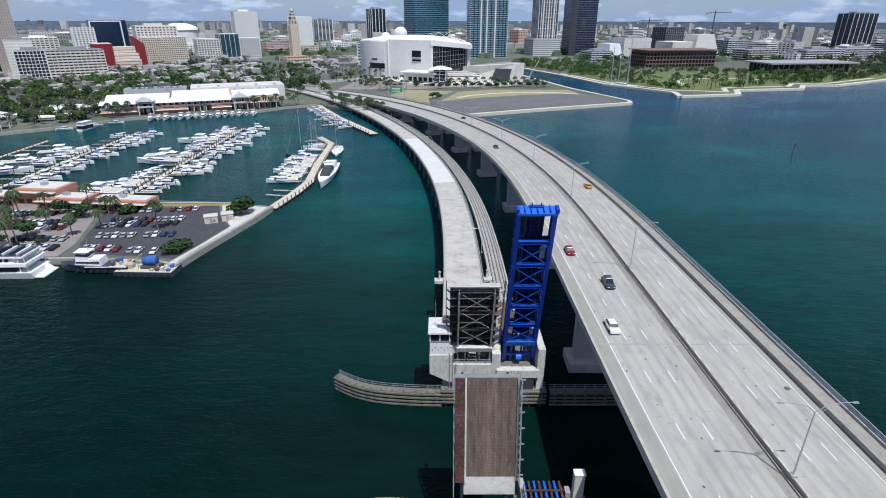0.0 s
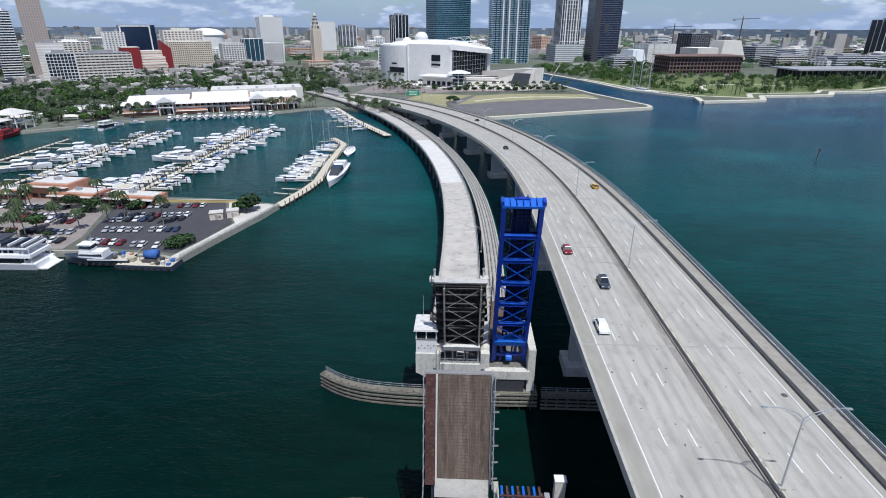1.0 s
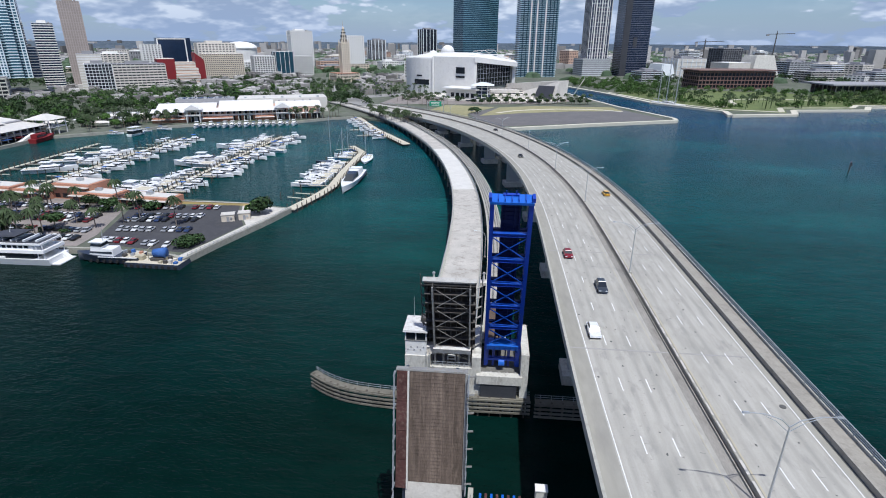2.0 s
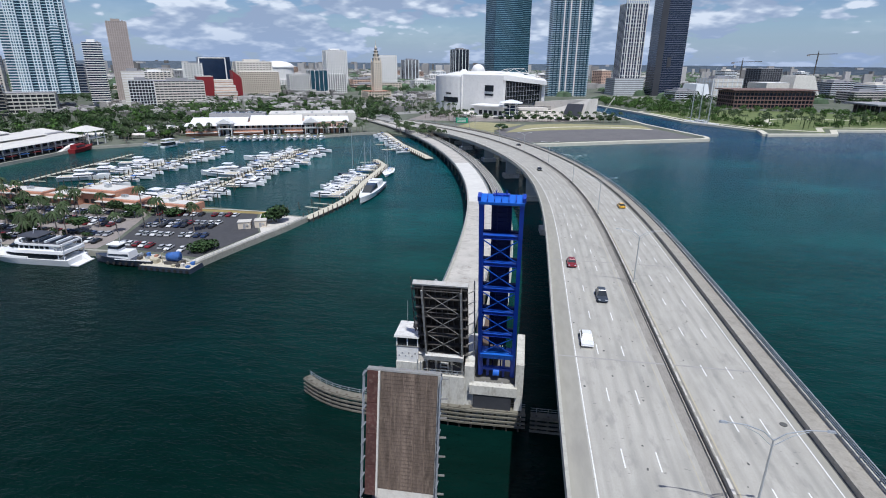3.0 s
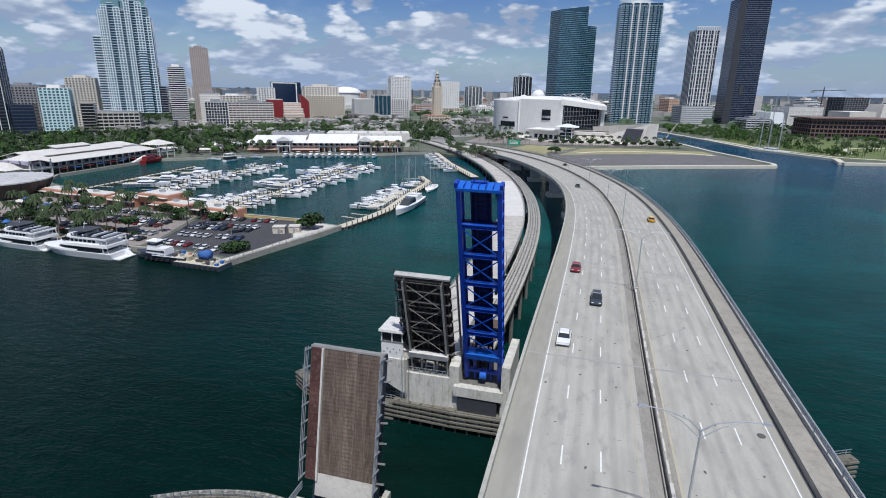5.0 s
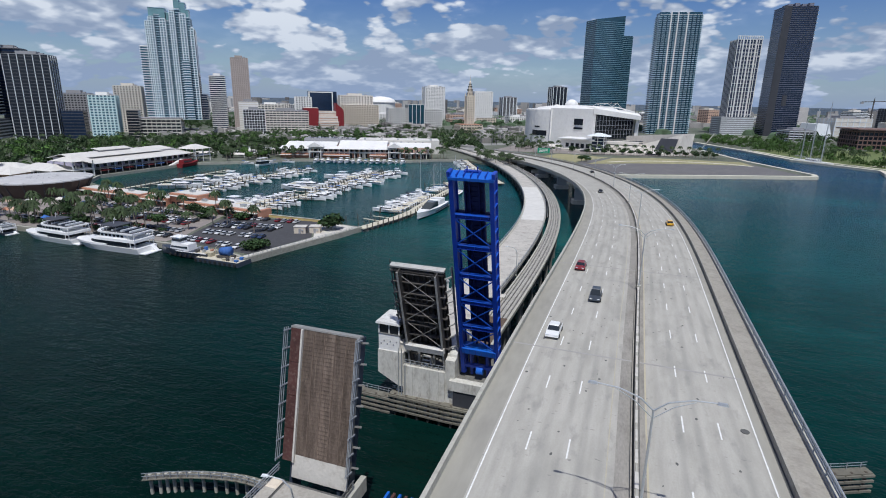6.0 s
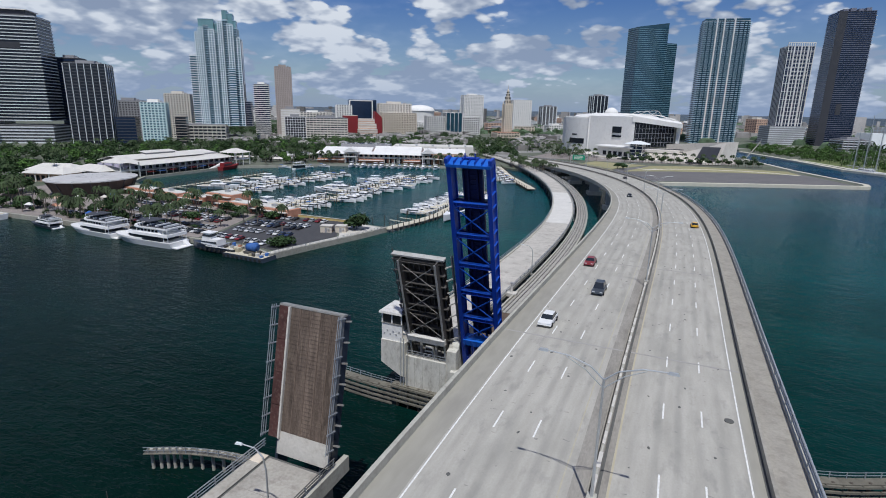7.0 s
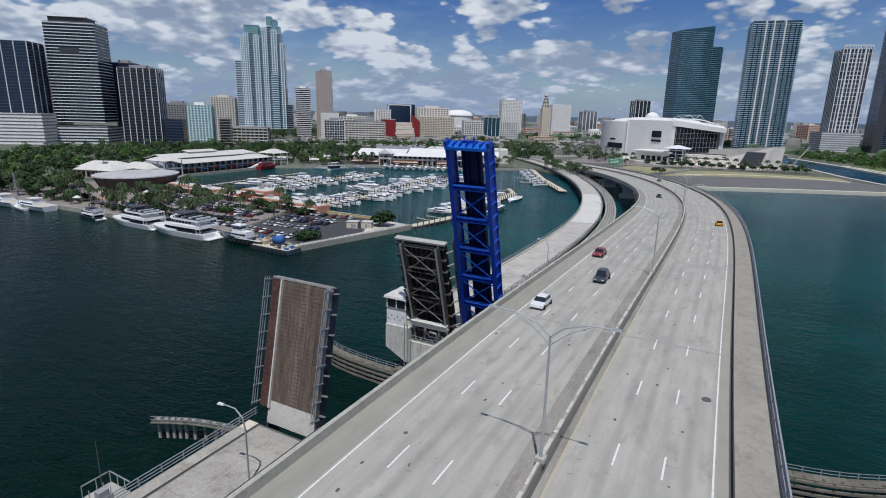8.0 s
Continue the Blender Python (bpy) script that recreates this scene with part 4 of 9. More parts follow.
for xx in (2.6, 3.2):
    part("ladder", Geo().box(xx, xx + 0.12, 93.2, 93.35, 3, 14.0), M_GALV, bpier)
part("conduit", Geo().tube((3.9, 93.4, 4.0), (3.9, 93.4, 10.8), 0.12), M_GALV, bpier)
for k in range(5):
    part("form_joint", Geo().box(3.6 + k * 1.7, 3.66 + k * 1.7, 93.57, 93.62, 3.0, 10.4), M_CONC, bpier)

# operator's house
house = thing("operator_house", "small white bridge tender house with a dark window band", "house", (0.6, 96.5, 13.0))
part("wall", Geo().box(-1.5, 2.7, 93.6, 99.0, 13.0, 16.4), M_WHITE, house, "white plastered lower walls")
part("window_band", Geo().box(-1.35, 2.55, 93.75, 98.85, 16.4, 18.3), M_BGLASS, house, "dark wraparound windows")
for x, y in ((-1.42, 93.68), (0.6, 93.68), (2.6, 93.68), (-1.42, 96.3), (-1.42, 98.9), (2.6, 98.9), (2.6, 96.3)):
    part("mullion", Geo().box(x - 0.1, x + 0.1, y - 0.1, y + 0.1, 16.4, 18.3), M_WHITE, house)
part("window_sill", Geo().box(-1.62, 2.82, 93.48, 99.12, 16.25, 16.4), M_STEELL, house)
part("roof", Geo().taper(-1.9, 3.0, 93.1, 99.4, 18.3, 18.7, 0.1, 0.1), M_WORNW, house, "flat pale overhanging roof")
part("air_unit", Geo().box(1.2, 2.7, 96.6, 98.6, 18.9, 19.6), M_STEEL, house)
for k in range(6):
    part("vent_block", Geo().box(-1.1 + k * 0.62, -0.85 + k * 0.62, 93.54, 93.62, 14.1 + 0.6 * (k % 2), 14.4 + 0.6 * (k % 2)), M_GREY, house)
part("antenna", Geo().tube((-0.3, 98.4, 18.9), (-0.3, 98.4, 23.5), 0.05), M_GALV, house)
part("lower_annex", Geo().box(2.7, 4.4, 94.2, 98.5, 13.0, 14.7), M_BEIGE, house)
part("annex_roof", Geo().taper(2.5, 4.6, 94.0, 98.7, 14.7, 15.0, 0.2, 0.2), M_BEIGE, house)


def tilt_frame(hinge, lean):
    """A frame with x across, y up along a raised leaf, z out of its road side."""
    return Matrix.Translation(hinge) @ Euler((radians(90 - lean), 0, 0)).to_matrix().to_4x4()


def put(g, m):
    g.v = [tuple(m @ Vector(v)) for v in g.v]
    return g


# far leaf: its steel underside faces the channel
LF = tilt_frame(Vector((7.35, 96.6, 11.5)), 0) @ Euler((radians(16.8), 0, 0)).to_matrix().to_4x4()
far_leaf = thing("bascule_leaf", "raised drawbridge leaf showing its dark steel underside", "drawbridge leaf", (7.35, 96.6, 11.5))
HL = 20.3


def leaf_part(name, g, m, label=""):
    return part(name, put(g, LF), m, far_leaf, label)


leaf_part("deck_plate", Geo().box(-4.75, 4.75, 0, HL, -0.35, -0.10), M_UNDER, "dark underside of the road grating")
for x in (-3.05, 3.75):
    leaf_part("main_girder", Geo().box(x - 0.09, x + 0.09, -2.0, HL - 0.3, -0.1, 1.9), M_STEEL, "weathered grey main girder")
    leaf_part("girder_flange", Geo().box(x - 0.17, x + 0.17, -2.0, HL - 0.3, 1.9, 2.02), M_SILVER, "pale silver girder flange")
for i in range(9):
    leaf_part("floor_beam", Geo().box(-4.7, 4.7, 0.9 + i * 2.3, 1.15 + i * 2.3, -0.1, 0.75), M_STEEL)
for i in range(9):
    x = -4.2 + i * 1.05
    leaf_part("stringer", Geo().box(x - 0.08, x + 0.08, 0, HL, -0.1, 0.35), M_STEEL)
for i in range(3):
    y0, y1 = 4.6 + i * 5.0, 4.6 + (i + 1) * 5.0
    leaf_part("cross_brace", Geo().beam((-2.9, y0, 1.75), (3.6, y1, 1.75), 0.11, 0.10, (0, 0, 1)), M_STEELL)
    leaf_part("cross_brace", Geo().beam((3.6, y0, 1.75), (-2.9, y1, 1.75), 0.11, 0.10, (0, 0, 1)), M_STEELL)
    leaf_part("brace_strut", Geo().beam((-2.9, y1, 1.5), (3.6, y1, 1.5), 0.14, 0.14, (0, 0, 1)), M_STEEL)
    for x in (-2.75, 3.45):
        leaf_part("gusset_plate", Geo().box(x - 0.4, x + 0.4, y1 - 0.45, y1 + 0.45, 1.84, 1.9), M_STEEL)
leaf_part("end_beam", Geo().box(-4.9, 4.9, HL - 0.22, HL + 0.10, -0.4, 0.75), M_SILVER, "pale toe beam at the tip")
# right brackets paler than the left ones: sunlight put into their colour
for i in range(7):
    leaf_part("side_bracket", Geo().beam((4.75, 3.5 + i * 2.5, 0.2), (5.9, 3.9 + i * 2.5, -0.3), 0.2, 0.25), M_SILVER)
    leaf_part("side_bracket", Geo().beam((-4.75, 3.5 + i * 2.5, 0.2), (-5.5, 3.9 + i * 2.5, -0.3), 0.2, 0.25), M_STEEL)
leaf_part("side_rail", Geo().box(5.75, 5.95, 1.0, HL + 0.3, -0.9, -0.75), M_STEELL)
leaf_part("side_rail", Geo().box(5.75, 5.95, 1.0, HL + 0.3, -0.4, -0.25), M_STEELL)
leaf_part("side_rail", Geo().box(-5.55, -5.4, 1.0, HL + 0.3, -0.9, -0.75), M_STEEL)
leaf_part("tie_beam", Geo().box(-3.3, 4.0, 3.2, 4.3, 1.5, 2.35), M_WORNW, "stained cream tie beam near the hinge")
mach = thing("bridge_machinery", "grey drive machinery frame below the raised leaf", "machinery", (7.4, 96.0, 9.2))
part("frame", Geo().box(5.6, 9.2, 95.0, 97.2, 9.2, 10.0), M_STEEL, mach)
for x in (5.9, 8.9):
    part("column", Geo().box(x - 0.2, x + 0.2, 95.2, 95.7, 10.0, 13.2), M_STEELL, mach)
part("gear_box", Geo().taper(6.5, 8.5, 95.0, 96.6, 9.6, 12.4, 0.25, 0.2), M_WORNW, mach, "white drive housing with dark gaps")
for z in (10.3, 11.1, 11.8):
    part("housing_slot", Geo().box(6.9, 8.1, 94.93, 95.4, z, z + 0.3), M_UNDER, mach)
for x in (4.2, 10.4):
    part("walkway_stair", Geo().box(x - 0.6, x + 0.6, 94.7, 96.4, 9.2, 10.1), M_STEELL, mach)
part("crossbar", Geo().box(5.7, 9.1, 95.3, 95.6, 13.0, 13.35), M_STEELL, mach)
for x in (6.8, 8.0):
    part("gear_wheel", Geo().tube((x - 0.15, 95.1, 10.8), (x + 0.15, 95.1, 10.8), 0.55, n=12), M_STEEL, mach)
handrail = thing("guard_rail", "thin grey guard rail along the pier edge", "railing", (7.5, 94.1, 10.5))
for h in (0.45, 0.95):
    part("rail", Geo().box(3.6, 11.4, 94.0, 94.1, 10.5 + h, 10.58 + h), M_RAILG, handrail)
for i in range(8):
    part("post", Geo().box(3.6 + i * 1.1, 3.68 + i * 1.1, 94.0, 94.1, 10.5, 11.5), M_RAILG, handrail)

# near leaf: its road side faces the camera
NLM = Matrix.Translation((7.2, 57.4, 12.0)) @ Euler((radians(90 - 12.2), 0, 0)).to_matrix().to_4x4()
near_leaf = thing("bascule_leaf", "raised drawbridge leaf with a brown steel grating roadway", "drawbridge leaf", (7.2, 57.4, 12.0))
NL = 19.6


def nleaf(name, g, m, label="", kind=""):
    return part(name, put(g, NLM), m, near_leaf, label, kind)


nleaf("concrete_panel", Geo().box(-3.05, 4.55, 1.2, 4.1, -0.35, 0.0), M_PALE, "pale concrete heel panel")
for i in range(5):
    x0 = -2.7 + i * 1.45
    nleaf("grating_panel", Geo().box(x0 + 0.02, x0 + 1.41, 4.1, NL, -0.30, -0.02), M_GRATE, "brown worn steel grating")
g = Geo()
for k in range(31):
    y = 4.25 + k * 0.494
    g.box(-2.7, 4.5, y, y + 0.07, -0.02, 0.02)
M_SEAM = mat("worn_seam_steel", (0.155, 0.115, 0.09), 0.8, 0.1, 0.3, 0.8, 0.1)
nleaf("grating_bar", g, M_GRATE, kind="stuff")
for x in (-1.27, 0.18, 1.63, 3.08):
    nleaf("panel_seam", Geo().box(x - 0.05, x + 0.05, 4.1, NL, -0.02, 0.045), M_SEAM, "pale worn seam between the gratings")
for i in range(4):
    x0 = -4.35
    y0 = 3.2 + i * 4.1
    nleaf("sidewalk_plate", Geo().box(x0, -2.95, y0 + 0.03, y0 + 4.07, -0.1, 0.22), M_RUST, "rust-red steel sidewalk plate")
nleaf("kerb_strip", Geo().box(-2.95, -2.72, 3.2, NL, -0.3, 0.32), M_PALE)
nleaf("kerb_strip", Geo().box(4.5, 4.8, 3.6, NL, -0.3, 0.30), M_STEELL)
nleaf("toe_beam", Geo().box(-4.5, 4.8, NL, NL + 0.22, -0.9, 0.05), M_STEELL)
for x in (-3.3, 3.3):
    nleaf("main_girder", Geo().box(x - 0.2, x + 0.2, -1.5, NL - 0.2, -2.4, -0.35), M_HULLD)
nleaf("side_plate", Geo().box(4.6, 4.75, 2.0, NL, -1.6, -0.3), M_HULLD)
for x in (-4.55, 4.95):
    for h in (0.55, 0.95, 1.3):
        nleaf("side_rail", Geo().box(x - 0.04, x + 0.04, 3.4, NL + 0.2, h, h + 0.08), M_RAILG)
    for i in range(8):
        nleaf("side_post", Geo().box(x - 0.09, x + 0.09, 3.6 + i * 2.25, 3.75 + i * 2.25, -0.2, 1.4), M_RAILG)
for i in range(7):
    nleaf("outrigger", Geo().beam((4.7, 4.0 + i * 2.5, -0.5), (5.7, 4.2 + i * 2.5, -0.3), 0.18, 0.18), M_STEELL)

# ---- blue railway span, raised ----
BM = tilt_frame(Vector((17.45, 96.9, 10.0)), 0) @ Euler((radians(15.3), 0, 0)).to_matrix().to_4x4()
blue = thing("rail_bascule_span", "tall raised railway drawbridge span painted cobalt blue", "drawbridge span", (17.45, 96.9, 10.0))
BH = 38.6


def bpart(name, g, m, label=""):
    return part(name, put(g, BM), m, blue, label)


for x in (-3.15, 3.15):
    bpart("side_girder", Geo().box(x - 0.09, x + 0.09, 0, BH, -1.5, 0.6), M_BLUE, "deep blue plate girder")
    for z0, z1 in ((-1.64, -1.48), (0.5, 0.7)):
        bpart("girder_flange", Geo().box(x - 0.34, x + 0.34, 0, BH, z0, z1), M_BLUE)
    sgn = 1 if x > 0 else -1
    for i in range(17):
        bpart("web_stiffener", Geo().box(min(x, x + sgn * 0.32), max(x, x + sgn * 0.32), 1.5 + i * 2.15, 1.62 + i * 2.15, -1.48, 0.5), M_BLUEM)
LEV = [0.6, 5.6, 10.6, 15.9, 21.2, 26.6, 32.0]
for y in LEV[1:]:
    bpart("cross_beam", Geo().box(-3.06, 3.06, y - 0.30, y + 0.30, -0.1, 0.35), M_BLUE, "blue riveted cross beam")
    bpart("beam_flange", Geo().box(-3.06, 3.06, y - 0.36, y - 0.28, -0.2, 0.62), M_BLUE)
    # upper flange lighter than the lower one, sunlight painted in
    bpart("beam_flange", Geo().box(-3.06, 3.06, y + 0.28, y + 0.36, -0.2, 0.62), M_BLUEM, "blue top flange tinted lighter for sunlight")
    for i in range(5):
        bpart("beam_stiffener", Geo().box(-2.4 + i * 1.2 - 0.05, -2.4 + i * 1.2 + 0.05, y - 0.28, y + 0.28, 0.35, 0.58), M_BLUE)
for y0, y1 in zip(LEV[1:], LEV[2:]):
    for a, b in ((-3.0, 3.0), (3.0, -3.0)):
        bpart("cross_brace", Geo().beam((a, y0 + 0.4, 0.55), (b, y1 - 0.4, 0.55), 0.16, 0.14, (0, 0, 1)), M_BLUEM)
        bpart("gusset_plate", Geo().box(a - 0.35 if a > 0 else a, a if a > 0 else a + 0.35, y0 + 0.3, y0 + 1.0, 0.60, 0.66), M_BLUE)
# tip beams and apron in lighter blue: sun on their faces put into colour
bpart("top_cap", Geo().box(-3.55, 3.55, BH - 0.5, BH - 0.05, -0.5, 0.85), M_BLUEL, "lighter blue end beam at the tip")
bpart("top_cap", Geo().box(-3.45, 3.45, BH - 0.45, BH - 0.10, -1.75, -1.2), M_BLUEL)
bpart("top_apron", Geo().add([(-3.5, BH - 0.05, 0.8), (3.5, BH - 0.05, 0.8), (3.5, BH + 0.35, -1.2), (-3.5, BH + 0.35, -1.2), (-3.5, BH - 0.20, 0.8), (3.5, BH - 0.20, 0.8), (3.5, BH + 0.20, -1.2), (-3.5, BH + 0.20, -1.2)], [(0, 1, 2, 3), (7, 6, 5, 4), (0, 4, 5, 1), (1, 5, 6, 2), (2, 6, 7, 3), (3, 7, 4, 0)]), M_BLUEL, "light blue sloping apron plate")
for i in range(7):
    bpart("apron_rib", Geo().box(-3.3 + i * 1.1 - 0.05, -3.3 + i * 1.1 + 0.05, BH - 0.1, BH + 0.5, -1.2, 0.75), M_BLUE)
for x in (-3.45, 3.45):
    bpart("cap_bracket", Geo().box(x - 0.25, x + 0.25, BH - 0.05, BH + 0.75, -0.8, 0.75), M_BLUE)
for x in (-0.9, 0.7):
    bpart("cap_pin", Geo().box(x - 0.08, x + 0.08, BH, BH + 1.2, -0.9, -0.7), M_BLUE)
bpart("cap_bar", Geo().box(-1.4, 1.2, BH + 0.35, BH + 0.55, -1.2, -0.6), M_BLUE)
bpart("heel_box", Geo().box(-3.06, 3.06, 4.9, 6.0, -1.2, 0.9), M_BLUEL, "bright blue heel box")
for i in range(6):
    bpart("heel_rib", Geo().box(-2.6 + i * 1.04 - 0.04, -2.6 + i * 1.04 + 0.04, 4.9, 6.0, 0.9, 0.98), M_BLUE)
# railway floor between the girders
bpart("track_floor", Geo().box(-1.55, 1.55, 6.5, BH - 0.9, -1.48, -1.33), M_BLUED, "dark blue perforated track floor")
for x in (-1.5, -0.75, 0.75, 1.5):
    bpart("track_stringer", Geo().box(x - 0.12, x + 0.12, 0.5, BH - 0.9, -1.33, -0.8), M_BLUED)
for y in LEV[1:]:
    bpart("floor_beam", Geo().box(-3.06, 3.06, y - 0.22, y + 0.22, -1.47, -0.9), M_BLUED)
for i in range(37):
    bpart("tie", Geo().box(-1.6, 1.6, 6.6 + i * 0.82, 6.85 + i * 0.82, -1.33, -1.15), M_BLUED)
for x in (-1.9, 1.1):
    bpart("heel_leg", Geo().box(x, x + 0.5, -0.5, 5.2, -1.0, 0.2), M_BLUE)
bpart("heel_leg", Geo().box(-2.9, -2.6, 0, 5.2, 0, 0.4), M_BLUE)
bpart("heel_leg", Geo().box(2.6, 2.9, 0, 5.2, 0, 0.4), M_BLUE)
bpart("heel_beam", Geo().box(-3.06, 3.06, 1.4, 2.0, -0.2, 0.5), M_BLUE)
bpart("heel_gear", Geo().tube((-0.6, 1.0, 0.6), (0.6, 1.0, 0.6), 0.7, n=12), M_BLUEL)
for i in range(12):
    bpart("coping_stone", Geo().box(-3.3 + i * 0.55, -2.95 + i * 0.55, -0.9, -0.5 + 0.2 * (i % 3), 2.0, 2.6), M_STEELL)

# seat of the rail span on the near side
seat = thing("span_rest", "blue and rusty steel rest that receives the railway span", "bridge bearing", (18.5, 63.0, 5.5))
part("base", Geo().box(13.6, 20.6, 61.0, 64.4, 5.5, 7.4), M_STEEL, seat)
for i in range(8):
    part("rib", Geo().box(14.0 + i * 0.82, 14.35 + i * 0.82, 60.6, 64.2, 7.4, 8.9), M_BLUEL if i % 2 == 0 else M_RUST, seat)
part("cross_bar", Geo().box(13.8, 20.4, 62.0, 62.3, 8.9, 9.1), M_RUST, seat)
part("machine_box", Geo().box(20.6, 21.4, 62.0, 63.4, 7.0, 8.6), M_GREY, seat)
postt = thing("pier_post", "pale square concrete post at the channel edge", "post", (22.8, 63.2, 5.5))
part("shaft", Geo().box(22.0, 23.6, 62.6, 63.8, 5.5, 11.6), M_PIER, postt)
part("cap", Geo().box(21.9, 23.7, 62.5, 63.9, 11.6, 11.75), M_WHITE, postt)

# ---- timber fenders ----


def fender(pts, label, height=3.3, pile_gap=2.2, heavy=True):
    f = thing("timber_fender", label, "fender", (*pts[len(pts) // 2], 0.0))
    n = 0
    dist = 0.0
    for (ax, ay), (bx, by) in zip(pts, pts[1:]):
        d = Vector((bx - ax, by - ay, 0))
        ln = d.length
        u = d / ln
        nrm = Vector((u.y, -u.x, 0))
        for h in (height - 0.3, height - 1.25, height - 2.2, height - 3.1) if heavy else (height - 0.3,):
            part("wale", Geo().beam(Vector((ax, ay, h)) - u * 0.1, Vector((bx, by, h)) + u * 0.1, 0.34, 0.36 if heavy else 0.3), M_TIMB, f)
        part("walkway", Geo().beam(Vector((ax, ay, height)) - nrm * 0.9, Vector((bx, by, height)) - nrm * 0.9, 1.6, 0.12), M_TIMB, f)
        for h in (0.55, 1.05):
            part("handrail", Geo().beam(Vector((ax, ay, height + h)) - nrm * 1.5, Vector((bx, by, height + h)) - nrm * 1.5, 0.08, 0.08), M_RAILG, f)
        k = max(1, int(ln / pile_gap))
        for i in range(k):
            p = Vector((ax, ay, 0)) + u * (ln * (i + 0.5) / k) - nrm * 0.45
            part("fender_pile", Geo().tube(p - Vector((0, 0, 3)), p + Vector((0, 0, height + 0.15)), 0.24 if heavy else 0.26, n=7), M_PILE if heavy else M_CONC, f)
            q = p - nrm * 1.05
            part("rail_post", Geo().box(q.x - 0.06, q.x + 0.06, q.y - 0.06, q.y + 0.06, height, height + 1.1), M_RAILG, f)
    return f


def bend(pts, n=4):
    out = []
    for i in range(len(pts) - 1):
        p0, p1, p2, p3 = (np.array(pts[max(0, min(len(pts) - 1, i + d))], float) for d in (-1, 0, 1, 2))
        for k in range(n):
            t = k / n
            q = 0.5 * (2 * p1 + (p2 - p0) * t + (2 * p0 - 5 * p1 + 4 * p2 - p3) * t * t + (3 * p1 - p0 - 3 * p2 + p3) * t ** 3)
            out.append((float(q[0]), float(q[1])))
    return out + [tuple(pts[-1])]


fender(bend([(-23.2, 98.9), (-19.0, 96.2), (-13.6, 94.2), (-6, 93.2), (0.8, 92.9)], 3), "curved grey timber fender with a handrail at the channel", height=3.5)
fender([(0.8, 92.9), (12.0, 92.5), (23.4, 92.7)], "straight timber fender in front of the bascule pier", height=4.4)
fender([(24.5, 93.4), (40, 93.4), (58, 94.2)], "timber fender running under the highway bridge")
fender(bend([(58, 94.2), (66, 95.2), (73, 97.0), (80, 100.2)], 3), "curved grey timber fender beyond the highway bridge")
fender(bend([(-3.0, 65.6), (-9, 66.0), (-14, 65.2), (-19.3, 63.5), (-24.3, 61.0)], 3), "curved fender on tall pale piles beside the near leaf", pile_gap=1.0, heavy=False)

# ---- city blocks ----
GRID = 37.7  # street grid against the y axis


def floors(core_w, core_d, h, z0, step, band, proud):
    g = Geo()
    n = int((h - z0) / step)
    for i in range(n + 1):
        z = z0 + i * step
        g.box(-core_w / 2 - proud, core_w / 2 + proud, -core_d / 2 - proud, core_d / 2 + proud, z, min(z + band, h + 0.3))
    return g


def fins(core_w, core_d, h, z0, gap, wide, proud):
    g = Geo()
    nx, ny = max(1, round(core_w / gap)), max(1, round(core_d / gap))
    for i in range(nx + 1):
        x = -core_w / 2 + core_w * i / nx
        for s in (-1, 1):
            y = s * core_d / 2
            g.box(x - wide / 2, x + wide / 2, min(y, y + s * proud), max(y, y + s * proud), z0, h)
    for i in range(1, ny):
        y = -core_d / 2 + core_d * i / ny
        for s in (-1, 1):
            x = s * core_w / 2
            g.box(min(x, x + s * proud), max(x, x + s * proud), y - wide / 2, y + wide / 2, z0, h)
    return g


def shift(g, x, y, z=0):
    g.v = [(a + x, b + y, c + z) for a, b, c in g.v]
    return g


def block(par, x, y, w, d, h, z0, core, band=None, fin=None, roof=M_GREY, crown=True, name="wall"):
    """One building volume: glazed core, proud floor bands, proud piers, roof and plant room."""
    b = part(name, shift(Geo().box(-w / 2, w / 2, -d / 2, d / 2, z0, h), x, y), core, par, local=True)
    if band:
        part("floor_band", shift(floors(w, d, h, z0, *band[1:]), x, y), band[0], b, local=True, kind="stuff")
    if fin:
        part("facade_pier", shift(fins(w, d, h + 0.2, z0, *fin[1:]), x, y), fin[0], b, local=True, kind="stuff")
    r = part("roof", shift(Geo().box(-w / 2 + 0.4, w / 2 - 0.4, -d / 2 + 0.4, d / 2 - 0.4, h + 0.31, h + 0.9), x, y), roof, par, local=True)
    if crown:
        part("plant_room", shift(Geo().box(-w * 0.25, w * 0.2, -d * 0.22, d * 0.25, h + 0.9, h + 4.5), x, y), roof, par, local=True)
        part("roof_unit", shift(Geo().box(w * 0.27, w * 0.36, -d * 0.3, -d * 0.1, h + 0.9, h + 2.6), x, y), M_GREY, par, local=True)
    return b


def tower(name, label, cx, cy, w, d, h, core, band=None, fin=None, turn=GRID, roof=M_GREY, crown=True, category="tower", z0=LAND_Z):
    t = thing(name, label, category, (cx, cy, 0), turn)
    block(t, 0, 0, w, d, h, z0, core, band, fin, roof, crown)
    return t


# north group along the boulevard
t = thing("residential_tower", "tall teal glass apartment tower with a stepped crown", "tower", (-32, 1215, 0), GRID)
block(t, -8, 0, 66, 36, 214, 30, M_GLT, (M_TEALB, 3.6, 0.75, 0.5), None, M_GLT, False)
block(t, 39, 6, 26, 36, 190, 30, M_GLT, (M_TEALB, 3.6, 0.75, 0.5), None, M_GLT, False, name="side_wing")
block(t, 0, 0, 90, 55, 30, LAND_Z, M_GREY, (M_BEIGE, 3.6, 1.6, 0.3), None, M_GREY, False, name="podium")
